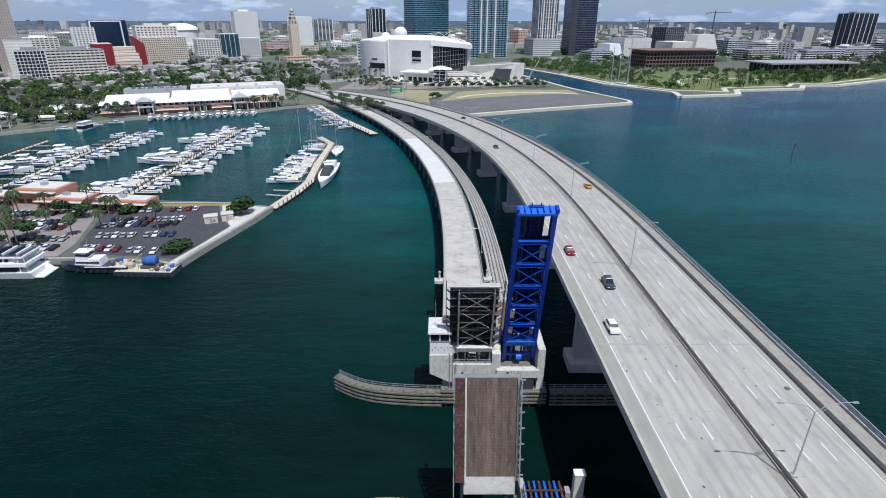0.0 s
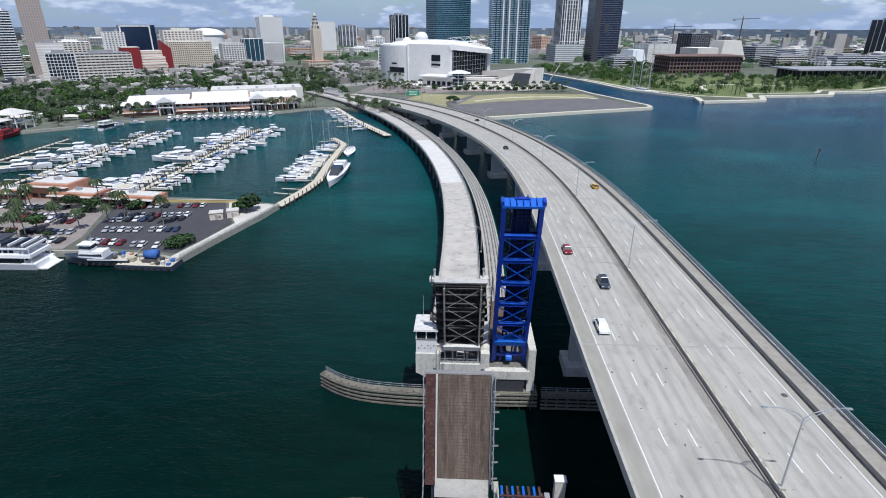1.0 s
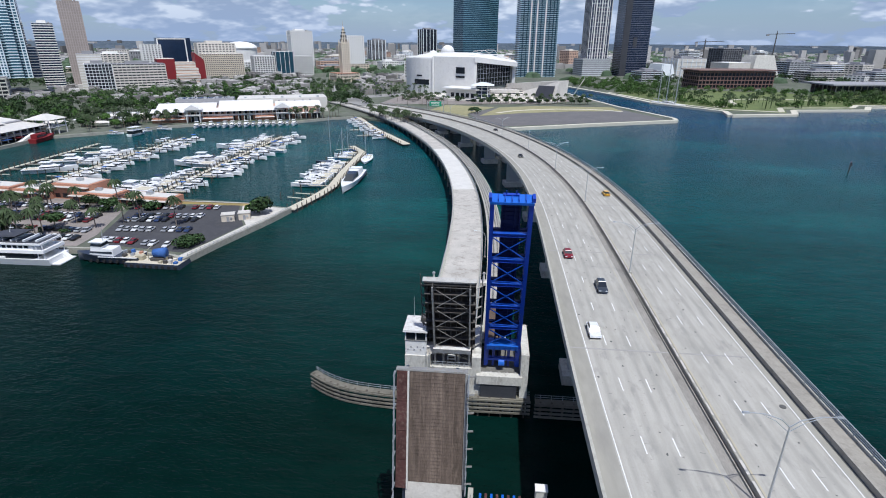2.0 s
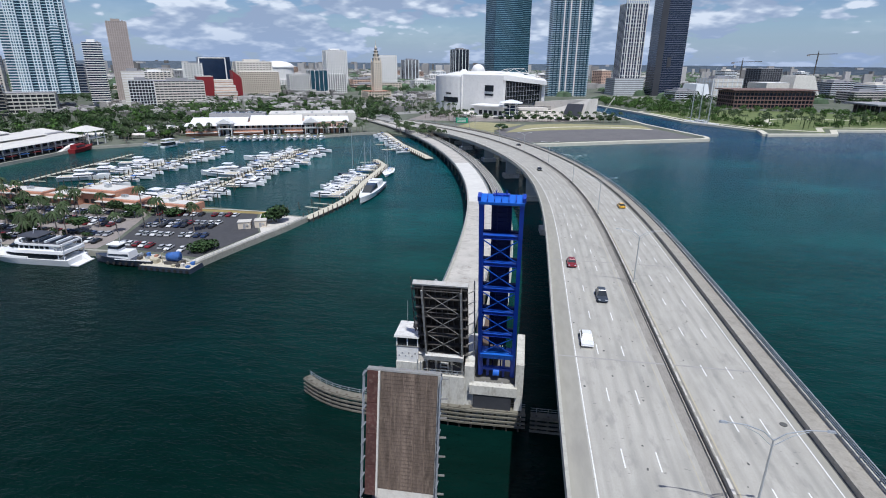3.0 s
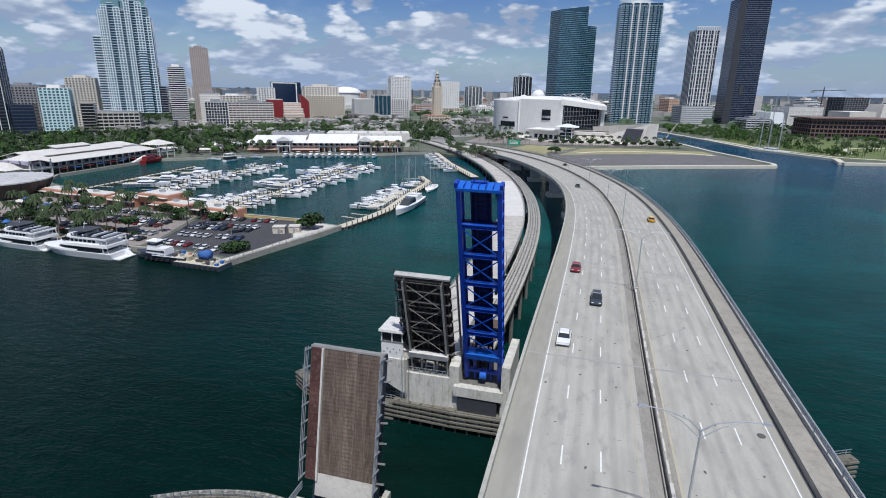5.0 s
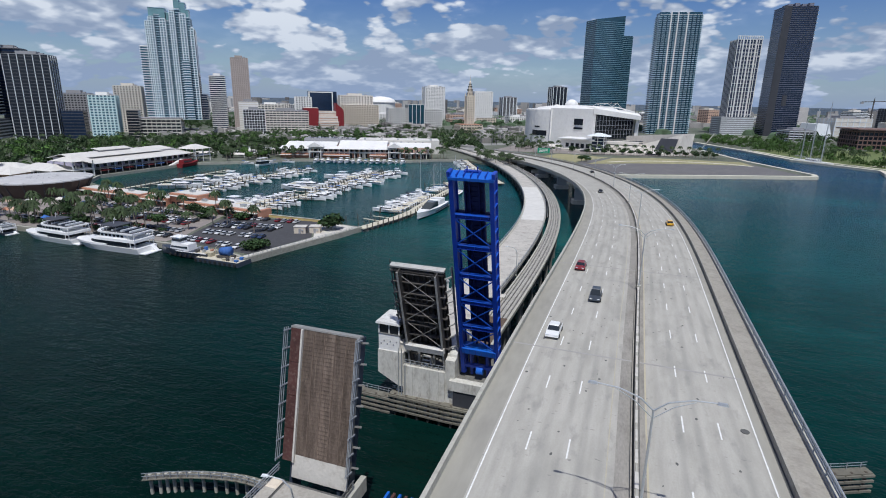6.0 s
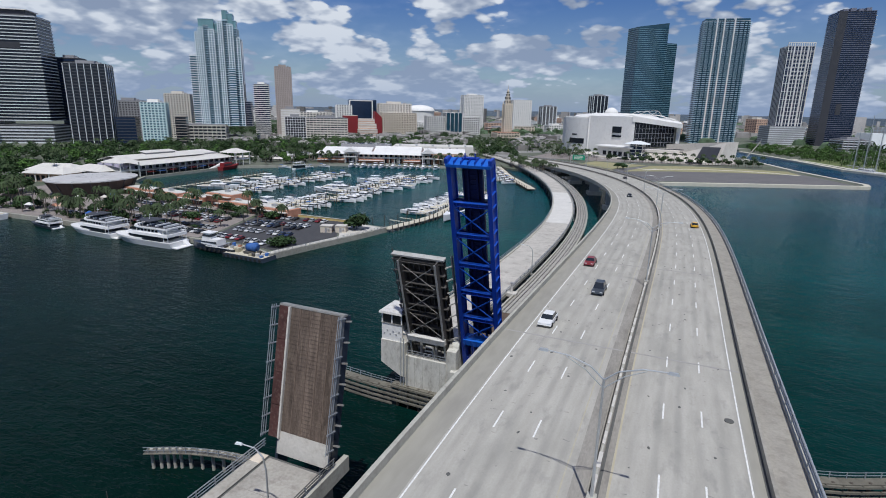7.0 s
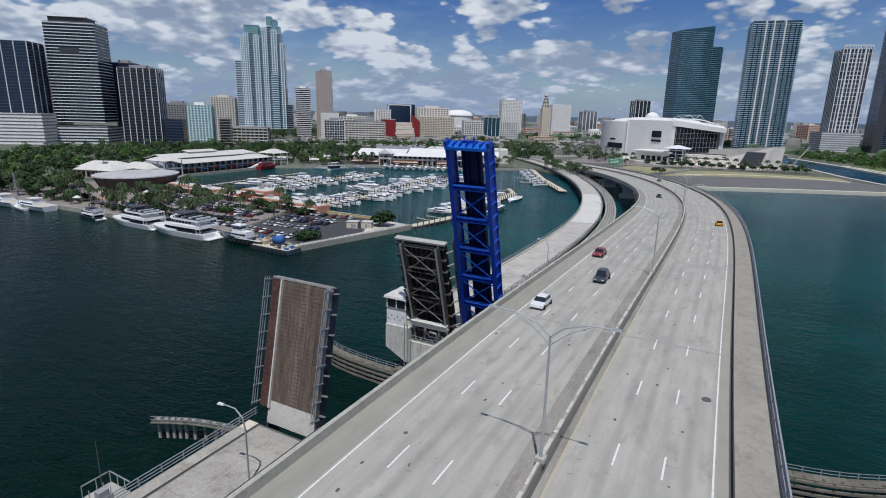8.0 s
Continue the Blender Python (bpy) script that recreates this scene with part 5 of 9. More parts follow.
part("slanted_crown", Geo().add([(-41, -18, 214), (25, -18, 214), (25, 18, 214), (-41, 18, 214), (-41, -18, 217), (25, -18, 227), (25, 18, 227), (-41, 18, 217)],
     [(0, 3, 2, 1), (4, 5, 6, 7), (0, 1, 5, 4), (1, 2, 6, 5), (2, 3, 7, 6), (3, 0, 4, 7)]), M_GLT, t, "sloping glass screen on the roof", local=True)
t = thing("residential_tower", "tall aqua glass tower with pale balconies and white vertical ribs", "tower", (96, 1205, 0), 11)
block(t, 0, 0, 77, 36, 222, LAND_Z, M_GLT, (M_AQUAB, 3.5, 0.95, 1.6), None, M_WHITE, False)
for x in (-18, -5.5, 12):
    part("white_rib", Geo().box(x - 1.0, x + 1.0, -21.2, -18.0, LAND_Z, 227), M_WHITE, t, local=True)
for x in (-33, -25, -12, 3, 20, 28, 34):
    part("glass_fin", Geo().box(x - 0.9, x + 0.9, -20.4, -18.0, LAND_Z, 222), M_GLT, t, local=True)
g = Geo()
for i in range(62):
    z = 6 + i * 3.5
    g.box(38.0, 41.2, -17, -9, z, z + 1.0).box(-41.0, -38.0, -17, -11, z, z + 1.0)
part("balcony", g, M_AQUAB, t, local=True, kind="stuff")
for x0, x1 in ((-38, -20), (-16, 10), (14, 38)):
    part("roof_screen", Geo().box(x0, x1, -16, 16, 222.3, 227), M_GLT, t, local=True)
t = thing("residential_tower", "slim white framed tower with dark glass bays", "tower", (230, 1285, 0), 15)
block(t, 0, 0, 46, 34, 184, 36, M_GLB, (M_NAVYB, 3.6, 0.6, 0.3), (M_WHITE, 5.75, 1.2, 0.9), M_WHITE, False)
for k in range(13):
    part("crown_fin", Geo().box(-23.4 + k * 3.9 - 0.5, -23.4 + k * 3.9 + 0.5, -18.3, -16.0, 184, 191), M_WHITE, t, local=True)
part("crown_beam", Geo().box(-24, 24, -18.2, -17.2, 190, 191.4), M_WHITE, t, local=True)
for x in (-12.5, 0.0, 12.5):
    part("white_mullion", Geo().box(x - 1.1, x + 1.1, -18.6, -17.0, 36, 184), M_WHITE, t, local=True)
for k in range(19):
    part("white_transom", Geo().box(-23 + 12 * (k % 2), 23 - 6 * (k % 3), -18.0, -17.0, 42 + 7.4 * k, 42.8 + 7.4 * k), M_WHITE, t, local=True)
block(t, -6, -6, 64, 50, 36, LAND_Z, M_GREY, (M_BAL, 4, 1.2, 0.4), None, M_GREY, False, name="podium")
t = thing("residential_tower", "very tall dark navy tower with thin balcony lines", "tower", (306, 1280, 0), 9)
block(t, 0, 0, 58, 48, 240, LAND_Z, M_GLB, (M_NAVYB, 3.5, 0.55, 0.9), None, M_CHAR, True)
part("dark_spine", Geo().box(-29.5, -16, -25.2, -24, LAND_Z, 241), M_CHAR, t, local=True)
g = Geo()
for k in range(66):
    g.box(27.5, 31.5, -24 + 6 * (k % 2), 2 + 8 * (k % 3), 8 + 3.5 * k, 8.7 + 3.5 * k)
part("balcony", g, M_BAL, t, local=True, kind="stuff")
for k in range(4):
    part("roof_frame", Geo().box(-22 + 12 * k, -14 + 12 * k, -20, 8, 240.9, 245 + 1.5 * (k % 2)), M_NAVYB, t, local=True)
part("notch", Geo().box(-6, 2, -25.4, -24.2, 60, 80), M_CHAR, t, local=True)
tower("office_tower", "dark slab tower with pale vertical stripes", 1075, 1500, 80, 45, 90, M_GLD, None, (M_BAL, 16, 1.6, 0.6), turn=15)

# south group by the marketplace
t = thing("office_tower", "tall grey office tower banded with white horizontal stripes", "tower", (-742, 462, 0), GRID)
block(t, 0, 0, 60, 44, 156, 30, M_GLD, (M_BAL, 3.9, 1.0, 0.8), None, M_GREY, False)
block(t, 0, 0, 66, 52, 24, LAND_Z, M_CHAR, (M_BAL, 3.9, 1.7, 0.6), None, M_GREY, False, name="podium")
block(t, -4, 0, 44, 30, 164, 156, M_CHAR, (M_WHITE, 7.5, 0.8, 2.0), None, M_WHITE, False, name="roof_house")
part("sky_opening", Geo().box(-14, 10, -22.95, -21, 118, 125), M_CHAR, t, local=True)
t = thing("office_tower", "dark glass office tower with white vertical ribs", "tower", (-672, 500, 0), GRID)
block(t, 0, 0, 48, 30, 102, LAND_Z, M_GLD, (M_CHAR, 3.9, 1.2, 0.2), (M_BAL, 8.0, 0.8, 0.8), M_GREY, True)
t = thing("office_tower", "dark glass tower on a white banded podium", "tower", (-778, 398, 0), GRID)
block(t, 0, 0, 58, 40, 128, 40, M_GLB, (M_CHAR, 3.9, 0.8, 0.2), (M_BAL, 14.5, 1.0, 0.8), M_GREY, False)
block(t, 0, -3, 76, 52, 40, LAND_Z, M_GREY, (M_WHITE, 4.2, 2.2, 0.6), None, M_GREY, False, name="podium")
tower("office_tower", "slim dark office tower behind the striped one", -835, 470, 30, 30, 112, M_GLD, (M_GREY, 3.9, 0.9, 0.4))
tower("office_tower", "dark blue tower behind the ribbed office", -738, 522, 30, 26, 112, M_GLB, (M_CHAR, 3.9, 0.9, 0.3))
tower("apartment_block", "pale turquoise apartment block with small windows", -614, 545, 30, 20, 56, M_GLA, (mat("pale_aqua_stucco", (0.50, 0.66, 0.66), 0.8), 3.4, 1.5, 0.3), (mat("pale_aqua_pier", (0.55, 0.70, 0.70), 0.8), 4.2, 1.6, 0.35), roof=M_WHITE)
tower("apartment_block", "cream hotel block with rows of windows", -700, 660, 36, 26, 70, M_WIN, (M_BEIGE, 3.4, 1.6, 0.3), (M_BEIGE, 4.0, 2.0, 0.35), roof=M_BEIGE)
tower("apartment_block", "grey beige office block behind the hotel", -735, 600, 40, 26, 58, M_WIN, (M_GREY, 3.4, 1.6, 0.3), (M_GREY, 4.0, 1.6, 0.35))
t = thing("residential_tower", "pair of tall white and pale aqua apartment towers", "tower", (-600, 655, 0), GRID)
# stepped bays: x, width, depth forward, height, mostly white or mostly glass
M_CROWN = mat("pale_teal_crown_glass", (0.19, 0.34, 0.36), 0.2, 0.2, 0.2, 0.06, 0.0, spec=0.6)
M_WBAY = mat("white_aqua_bay_wall", (0.66, 0.74, 0.77), 0.65, 0, 0.06, 0.1, 0.0)
for i, (x, w, f, h, white) in enumerate(((-27.5, 5, 1, 156, 1), (-22, 6, 3, 162, 1), (-15, 8, 0, 165, 0), (-7.5, 7, 3, 160, 1), (-1, 6, 0, 158, 0),
                                         (5, 6, 4, 171, 1), (11.5, 7, 0, 174, 0), (18.5, 7, 4.5, 168, 1), (24.5, 5, 1, 163, 0), (29, 4, 2.5, 150, 1))):
    block(t, x, -f / 2, w, 30 + f, h, 24, M_GLA if white else M_GLT, (M_WBAY if white else M_AQUAB, 3.3, 1.2 if white else 0.9, 0.35 if white else 0.9), (M_WBAY, 3.0, 1.1, 0.45) if white else None, M_BAL, False, name="bay")
part("lower_bay", Geo().box(13, 22.5, -22.5, -14, 24, 106), M_GLA, t, "projecting lower bay", local=True)
g = Geo()
for k in range(25):
    g.box(12.7, 22.8, -22.9, -14, 24.5 + 3.3 * k, 25.7 + 3.3 * k)
part("bay_band", g, M_WBAY, t, local=True, kind="stuff")
for x0, x1, y0, z0, z1 in ((-24.8, -4, -14, 160.9, 174), (-3.5, 2, -10, 158.9, 169), (8, 15, -14, 174.9, 187), (15, 22, -12, 168.9, 183), (22, 26, -10, 163.9, 174)):
    part("roof_crown", Geo().box(x0, x1, y0, 12, z0, z1), M_CROWN, t, "teal glass roof crown", local=True)
    part("crown_edge", Geo().box(x0 - 0.4, x1 + 0.4, y0 - 0.4, 12.4, z1, z1 + 0.8), M_AQUAB, t, local=True)
# navy slab puts the shade of this end into its colour
part("side_wall", Geo().box(31.1, 32.0, -13, 13, 24, 148), M_GLB, t, "end wall coloured dark as its shaded side", local=True)
block(t, -35.5, 2, 10, 24, 124, 24, M_GLA, (M_BAL, 3.3, 1.2, 0.8), None, M_WHITE, False, name="low_wing")
block(t, 36.5, 0, 8, 26, 60, 24, M_GLB, (M_GREY, 3.3, 0.8, 0.6), None, M_GREY, False, name="low_wing")
block(t, -26, -26, 62, 34, 26, LAND_Z, M_WIN, (M_PIER, 4.5, 1.6, 0.5), (M_PIER, 6, 0.8, 0.4), M_GREY, False, name="podium")
tower("office_block", "dark navy low office with blank walls", -640, 522, 24, 18, 36, M_GLB, (M_CHAR, 3.9, 1.0, 0.2), None, roof=M_CHAR, crown=False, category="office")
tower("office_block", "dark brown low block beside the turquoise one", -590, 566, 14, 16, 38, M_GLD, (M_BROWN, 3.6, 0.8, 0.2), None, roof=M_BROWN, crown=False, category="office")
tower("apartment_block", "white apartment tower with dark balconies", -629, 772, 24, 22, 90, M_GLB, (M_WHITE, 3.3, 1.3, 0.6), None, roof=M_WHITE)
tower("office_tower", "plain brown beige office tower", -606, 802, 27, 26, 120, M_BROWN, (M_ROSEB, 3.6, 0.6, 0.12), (M_ROSEB, 3.0, 1.1, 0.2), roof=M_BROWN)
tower("office_block", "low beige block beside the brown tower", -560, 760, 30, 24, 50, M_WHITE, (M_BEIGE, 3.6, 1.6, 0.2), None)
t = thing("office_block", "long beige office slab with a dark gridded end", "office", (-512, 760, 0), GRID)
block(t, -30, 0, 32, 30, 38, LAND_Z, M_GLD, (M_BAL, 4.0, 0.7, 0.4), (M_BAL, 4.0, 0.7, 0.45), M_GREY)
block(t, 20, 0, 66, 28, 37, LAND_Z, M_WIN, (M_BEIGE, 3.6, 1.9, 0.4), (M_BEIGE, 5.5, 0.9, 0.3), M_GREY, name="long_wing")
t = thing("office_block", "college building with dark red panels and beige tiers", "office", (-508, 915, 0), GRID)
block(t, -30, 0, 26, 36, 40, LAND_Z, M_RED, None, None, M_BEIGE, False)
for k, (w, h, y) in enumerate(((36, 16, -12), (34, 25, -6), (34, 34, 2))):
    block(t, 0, y, w, 30, h, LAND_Z, M_PINK, (M_BEIGE, 4.2, 2.4, 0.4), None, M_BEIGE, False, name="terrace_tier")
part("red_gable", Geo().add([(15, -16, LAND_Z), (29, -16, LAND_Z), (29, 16, LAND_Z), (15, 16, LAND_Z), (15, -16, 50), (29, -16, 38), (29, 16, 38), (15, 16, 50)],
     [(0, 3, 2, 1), (4, 5, 6, 7), (0, 1, 5, 4), (1, 2, 6, 5), (2, 3, 7, 6), (3, 0, 4, 7)]), M_RED, t, "slanted dark red wing", local=True)
t = thing("office_block", "stepped beige civic block with dense small windows", "office", (-492, 1010, 0), GRID)
block(t, 0, -6, 70, 40, 46, LAND_Z, M_WIN, (M_TANST, 3.4, 1.6, 0.4), (M_TANST, 3.4, 1.5, 0.45), M_BEIGE, False)
block(t, -4, 14, 64, 36, 64, LAND_Z, M_WIN, (M_BEIGE, 3.8, 1.9, 0.3), (M_BEIGE, 6.0, 2.4, 0.35), M_BEIGE, True, name="upper_block")
t = thing("office_block", "navy glass courthouse in a white portal frame", "office", (-650, 1130, 0), GRID)
block(t, 0, 0, 64, 30, 72, LAND_Z, M_GLB, (M_GLB, 3.9, 0.5, 0.1), None, M_GLB, False)
for x in (-30, 22):
    part("portal_frame", Geo().box(x - 1.2, x + 1.2, -15.8, -14.8, LAND_Z, 72), M_WHITE, t, local=True)
part("portal_frame", Geo().box(-31, 23, -15.8, -14.8, 70, 72.2), M_WHITE, t, local=True)
block(t, -44, -16, 34, 24, 60, LAND_Z, M_WIN, (M_WHITE, 3.9, 2.0, 0.4), (M_WHITE, 6, 3.0, 0.4), M_WHITE, False, name="white_wing")
t = thing("office_block", "white and teal glass campus building", "office", (-424, 1140, 0), GRID)
block(t, -40, 0, 40, 28, 40, LAND_Z, M_WIN, (M_WHITE, 4, 1.7, 0.4), (M_WHITE, 5, 1.8, 0.4), M_WHITE, False)
block(t, 0, -3, 36, 30, 48, LAND_Z, M_GLT, (M_GLA, 4, 0.5, 0.2), (M_WHITE, 9, 0.7, 0.3), M_WHITE, False, name="glass_centre")
block(t, 40, 0, 40, 28, 40, LAND_Z, M_WIN, (M_WHITE, 4, 1.7, 0.4), (M_WHITE, 5, 1.8, 0.4), M_WHITE, False, name="right_wing")
tower("office_tower", "plain white tower with fine window ribs", -446, 1320, 50, 30, 90, M_WIN, (M_WHITE, 3.4, 2.1, 0.3), (M_WHITE, 4, 2.2, 0.35), roof=M_WHITE)
tower("office_tower", "white slab office with blank side wall", -320, 1320, 44, 26, 80, M_WIN, (M_WHITE, 3.4, 2.5, 0.3), (M_WHITE, 5, 3.2, 0.35), roof=M_WHITE, crown=False)
tower("apartment_block", "grey twin apartment block on the horizon", -385, 1900, 52, 30, 72, M_WIN, (M_GREY, 3.4, 1.4, 0.4), (M_BAL, 12, 3, 0.5))
tower("office_tower", "dark tower with a pale rib near the arena", -180, 1620, 44, 30, 100, M_GLD, None, (M_BAL, 11, 1.8, 0.6))
tower("office_block", "yellow edged parking structure", -380, 1420, 80, 40, 26, M_WIN, (mat("ochre_wall", (0.50, 0.38, 0.12), 0.8), 4, 2.2, 0.4), None)
t = thing("dome_arena", "white domed arena behind the civic blocks", "arena", (-640, 1420, 0))
part("drum", Geo().tube((-640, 1420, LAND_Z), (-640, 1420, 50), 40, n=28), M_WHITE, t)
part("roof_dome", Geo().dome(-640, 1420, 50, 42, 42, 16, 28, 6), M_WHITE, t, smooth=True)

# landmark tower in tan stone
f = thing("landmark_tower", "slender cream stone landmark tower with a tiered cupola", "tower", (-250, 982, 0), GRID)
block(f, 0, 4, 42, 34, 16, LAND_Z, M_WIN, (M_TANST, 5, 2.6, 0.5), (M_TANST, 5, 2.0, 0.5), M_TERRA, False, name="base")
block(f, 0, 0, 13, 13, 66, 16, M_WIN, (M_TANST, 4, 2.3, 0.3), (M_TANST, 3.2, 2.0, 0.4), M_TANST, False, name="shaft")
for z, r, h in ((66.9, 5.6, 7), (73.9, 4.4, 6.5), (80.4, 3.2, 5), (85.4, 2.2, 4)):
    b = part("tier", Geo().tube((0, 0, z), (0, 0, z + h), r, r * 0.95, n=8), M_TANST, f, local=True)
    for k in range(8):
        a = k * math.tau / 8 + 0.39
        part("arch_window", Geo().box(r * 0.97 * math.cos(a) - 0.6, r * 0.97 * math.cos(a) + 0.6, r * 0.97 * math.sin(a) - 0.6, r * 0.97 * math.sin(a) + 0.6, z + 1.2, z + h - 1.4), M_WIN, b, local=True)
part("dome", Geo().dome(0, 0, 89.4, 2.0, 2.0, 3.2, 12, 4), M_TANST, f, smooth=True, local=True)
part("spire", Geo().tube((0, 0, 92.4), (0, 0, 102), 0.45, 0.08, 6), M_TANST, f, local=True)
for x in (-6.2, 6.2):
    for y in (-6.2, 6.2):
        part("corner_turret", Geo().tube((x, y, 66), (x, y, 71.5), 1.1, 0.5, 8), M_TANST, f, local=True)

# ---- arena ----
arena = thing("sports_arena", "large white rounded sports arena with a glazed front", "arena", (-35, 850, 0))
AC = (-45.0, 850.0)


def arc(cx, cy, r, a0, a1, n):
    return [(cx + r * math.cos(radians(a0 + (a1 - a0) * i / n)), cy + r * math.sin(radians(a0 + (a1 - a0) * i / n))) for i in range(n + 1)]


part("drum", Geo().prism(arc(*AC, 74, -12, 249.4, 44) + [(-16, 756), (6, 784), (26, 822)], LAND_Z, 48), M_WHITE, arena, "smooth white curved wall")
part("facade_wall", Geo().prism([(-71.5, 780), (-13, 745.5), (-10, 751), (-16, 770), (-60, 800)], LAND_Z, 51), M_WHITE, arena, "tall flat white facade wall")
part("roof", Geo().prism(arc(*AC, 71, 0, 350, 40), 48, 49.2), M_ROOFW, arena)
part("roof_crown", Geo().dome(AC[0], AC[1], 49, 60, 60, 6, 36, 4), M_ROOFW, arena, smooth=True)
fd = Vector((58.5, -34.5, 0)).normalized()
fn = Vector((fd.y, -fd.x, 0))
for z0, z1 in ((30.0, 38.0), (24.5, 27.0)):
    p, q = Vector((-38, 759.8, 0)) + fn * 0.2, Vector((-26, 752.8, 0)) + fn * 0.2
    part("facade_window", Geo().beam(p + Vector((0, 0, (z0 + z1) / 2)), q + Vector((0, 0, (z0 + z1) / 2)), 0.5, z1 - z0), M_GLD, arena)
part("strip_window", Geo().prism(arc(*AC, 74.3, 222, 244, 10) + arc(*AC, 73, 244, 222, 10), 13, 20), M_GLD, arena)
part("strip_window", Geo().prism(arc(*AC, 74.3, 226, 234, 6) + arc(*AC, 73, 234, 226, 6), 24, 26), M_GLD, arena)
part("drum_rib", Geo().tube((-71.8, 779.6, LAND_Z), (-71.8, 779.6, 50.5), 1.1, n=8), M_WHITE, arena)
part("glass_front", Geo().prism([(-9, 752), (36, 820), (28, 828), (-16, 760)], 12, 44), M_GLD, arena, "dark raked glass front")
for i in range(13):
    x, y = -8.6 + 45 * i / 12, 751.2 + 68 * i / 12
    part("glass_mullion", Geo().box(x - 0.16, x + 0.16, y - 0.16, y + 0.16, 12, 42), M_GREY, arena)
for z in (18, 24, 30, 36):
    part("glass_transom", Geo().beam((-8.6, 751.2, z), (36.4, 819.2, z), 0.3, 0.3), M_GREY, arena)
part("front_canopy", Geo().add([(-13, 744, 45), (46, 826, 36.5), (42, 846, 38), (-12, 800, 46), (-13, 744, 52), (46, 826, 42), (42, 846, 45), (-12, 800, 54)],
     [(0, 3, 2, 1), (4, 5, 6, 7), (0, 1, 5, 4), (1, 2, 6, 5), (2, 3, 7, 6), (3, 0, 4, 7)]), M_WHITE, arena, "white sloping roof edge over the glass")
part("end_wall", Geo().prism(arc(34, 838, 10, -60, 120, 10), LAND_Z, 42), M_WHITE, arena, "rounded white end wall", smooth=False)
part("roof_spine", Geo().path([(-40, 800, 51), (-10, 806, 53.5), (14, 816, 53), (36, 832, 47)], 0.8), M_WHITE, arena)
part("terrace", Geo().prism([(-50, 752), (-20, 714), (12, 700), (60, 704), (50, 740), (30, 770), (0, 752)], LAND_Z, 8), M_BEIGE, arena, "stepped beige terraces")
part("terrace", Geo().prism([(-14, 730), (10, 712), (46, 716), (34, 752), (6, 744)], 8, 13), M_BEIGE, arena)
for k in range(3):
    part("terrace_rail", Geo().beam((-10 + 4 * k, 712 + 7 * k, 9.5 + 2 * k), (50, 708 + 10 * k, 9.5 + 2 * k), 0.4, 1.0), M_CHAR, arena)
part("entrance_block", Geo().prism([(-47, 704), (-8, 684), (-2, 702), (-40, 726)], LAND_Z, 15), M_WHITE, arena, "white entrance pavilion")
part("entrance_roof", Geo().prism([(-52, 702), (-6, 678), (4, 704), (-40, 732)], 15, 16.4), M_WHITE, arena)
for k in range(5):
    x, y = -40 + 6.4 * k, 700.2 - 3.3 * k
    part("entrance_window", Geo().beam((x, y - 0.1, 8), (x + 4, y - 2.15, 8), 0.4, 5), M_GLD, arena)
part("stair_tower", Geo().prism([(-8, 684), (6, 682), (8, 696), (-4, 700)], LAND_Z, 20), M_GLB, arena, "small glazed stair tower")
for z in (6, 10, 14, 18):
    part("stair_band", Geo().prism([(-8.3, 683.7), (6.3, 681.7), (8.3, 696.3), (-4.3, 700.3)], z, z + 0.7), M_WHITE, arena)
for x, y in ((-8, 684), (-1, 683), (6, 682), (8, 696)):
    part("stair_post", Geo().box(x - 0.4, x + 0.4, y - 0.4, y + 0.4, LAND_Z, 20.5), M_WHITE, arena)
part("stair_canopy", Geo().taper(-14, 14, 678, 702, 20.5, 24, 12, 10), M_BAL, arena)
part("service_wing", Geo().add([(30, 760, LAND_Z), (86, 683, LAND_Z), (104, 706, LAND_Z), (62, 786, LAND_Z), (30, 760, 18), (93, 694, 26), (106, 712, 26), (62, 786, 18)],
     [(0, 3, 2, 1), (4, 5, 6, 7), (0, 1, 5, 4), (1, 2, 6, 5), (2, 3, 7, 6), (3, 0, 4, 7)]), M_BEIGE, arena, "wedge-shaped beige service wing")
part("service_portal", Geo().add([(64.5, 711.0, 6), (83.5, 685.4, 6), (88, 693.0, 20), (70, 716.5, 19)], [(0, 1, 2, 3)]), M_CHAR, arena)
part("lower_plinth", Geo().prism([(-84, 748), (-44, 690), (10, 668), (84, 676), (92, 690), (30, 752), (-60, 762)], LAND_Z, 4), M_BEIGE, arena)
# charcoal strip drawn as the shade along the plinth front
part("plinth_shade", Geo().beam((-20, 675.8, 3.2), (70, 672.5, 3.2), 1.0, 1.6), M_CHAR, arena)
for k, (x, y) in enumerate(((-96, 1010), (-70, 1004))):
    g = thing("radome", "white spherical dome on a rooftop", "dome", (x, y, 40), group="roof domes")
    part("shell", Geo().dome(x, y, 46 + 6 * k, 9 + 3 * k, 9 + 3 * k, 9 + 3 * k, 18, 10, -0.9), M_WHITE, g, smooth=True)
    part("collar", Geo().tube((x, y, LAND_Z), (x, y, 42 + 6 * k), 7, n=14), M_WHITE, g)
t = thing("office_block", "white news building with a purple band", "office", (-90, 1020, 0), GRID)
block(t, 0, 0, 110, 40, 36, LAND_Z, M_WIN, (M_WHITE, 5, 3.0, 0.4), (M_WHITE, 12, 3.0, 0.4), M_WHITE, False)

# ---- park side, north of the channel ----
t = thing("museum_building", "long low brown museum building with concrete frame", "museum", (395, 965, 0), 10)
M_MAROON = mat("dark_maroon_frame", (0.17, 0.105, 0.09), 0.8, 0, 0.2, 0.1, 0.1, (0.28, 0.24, 0.21))
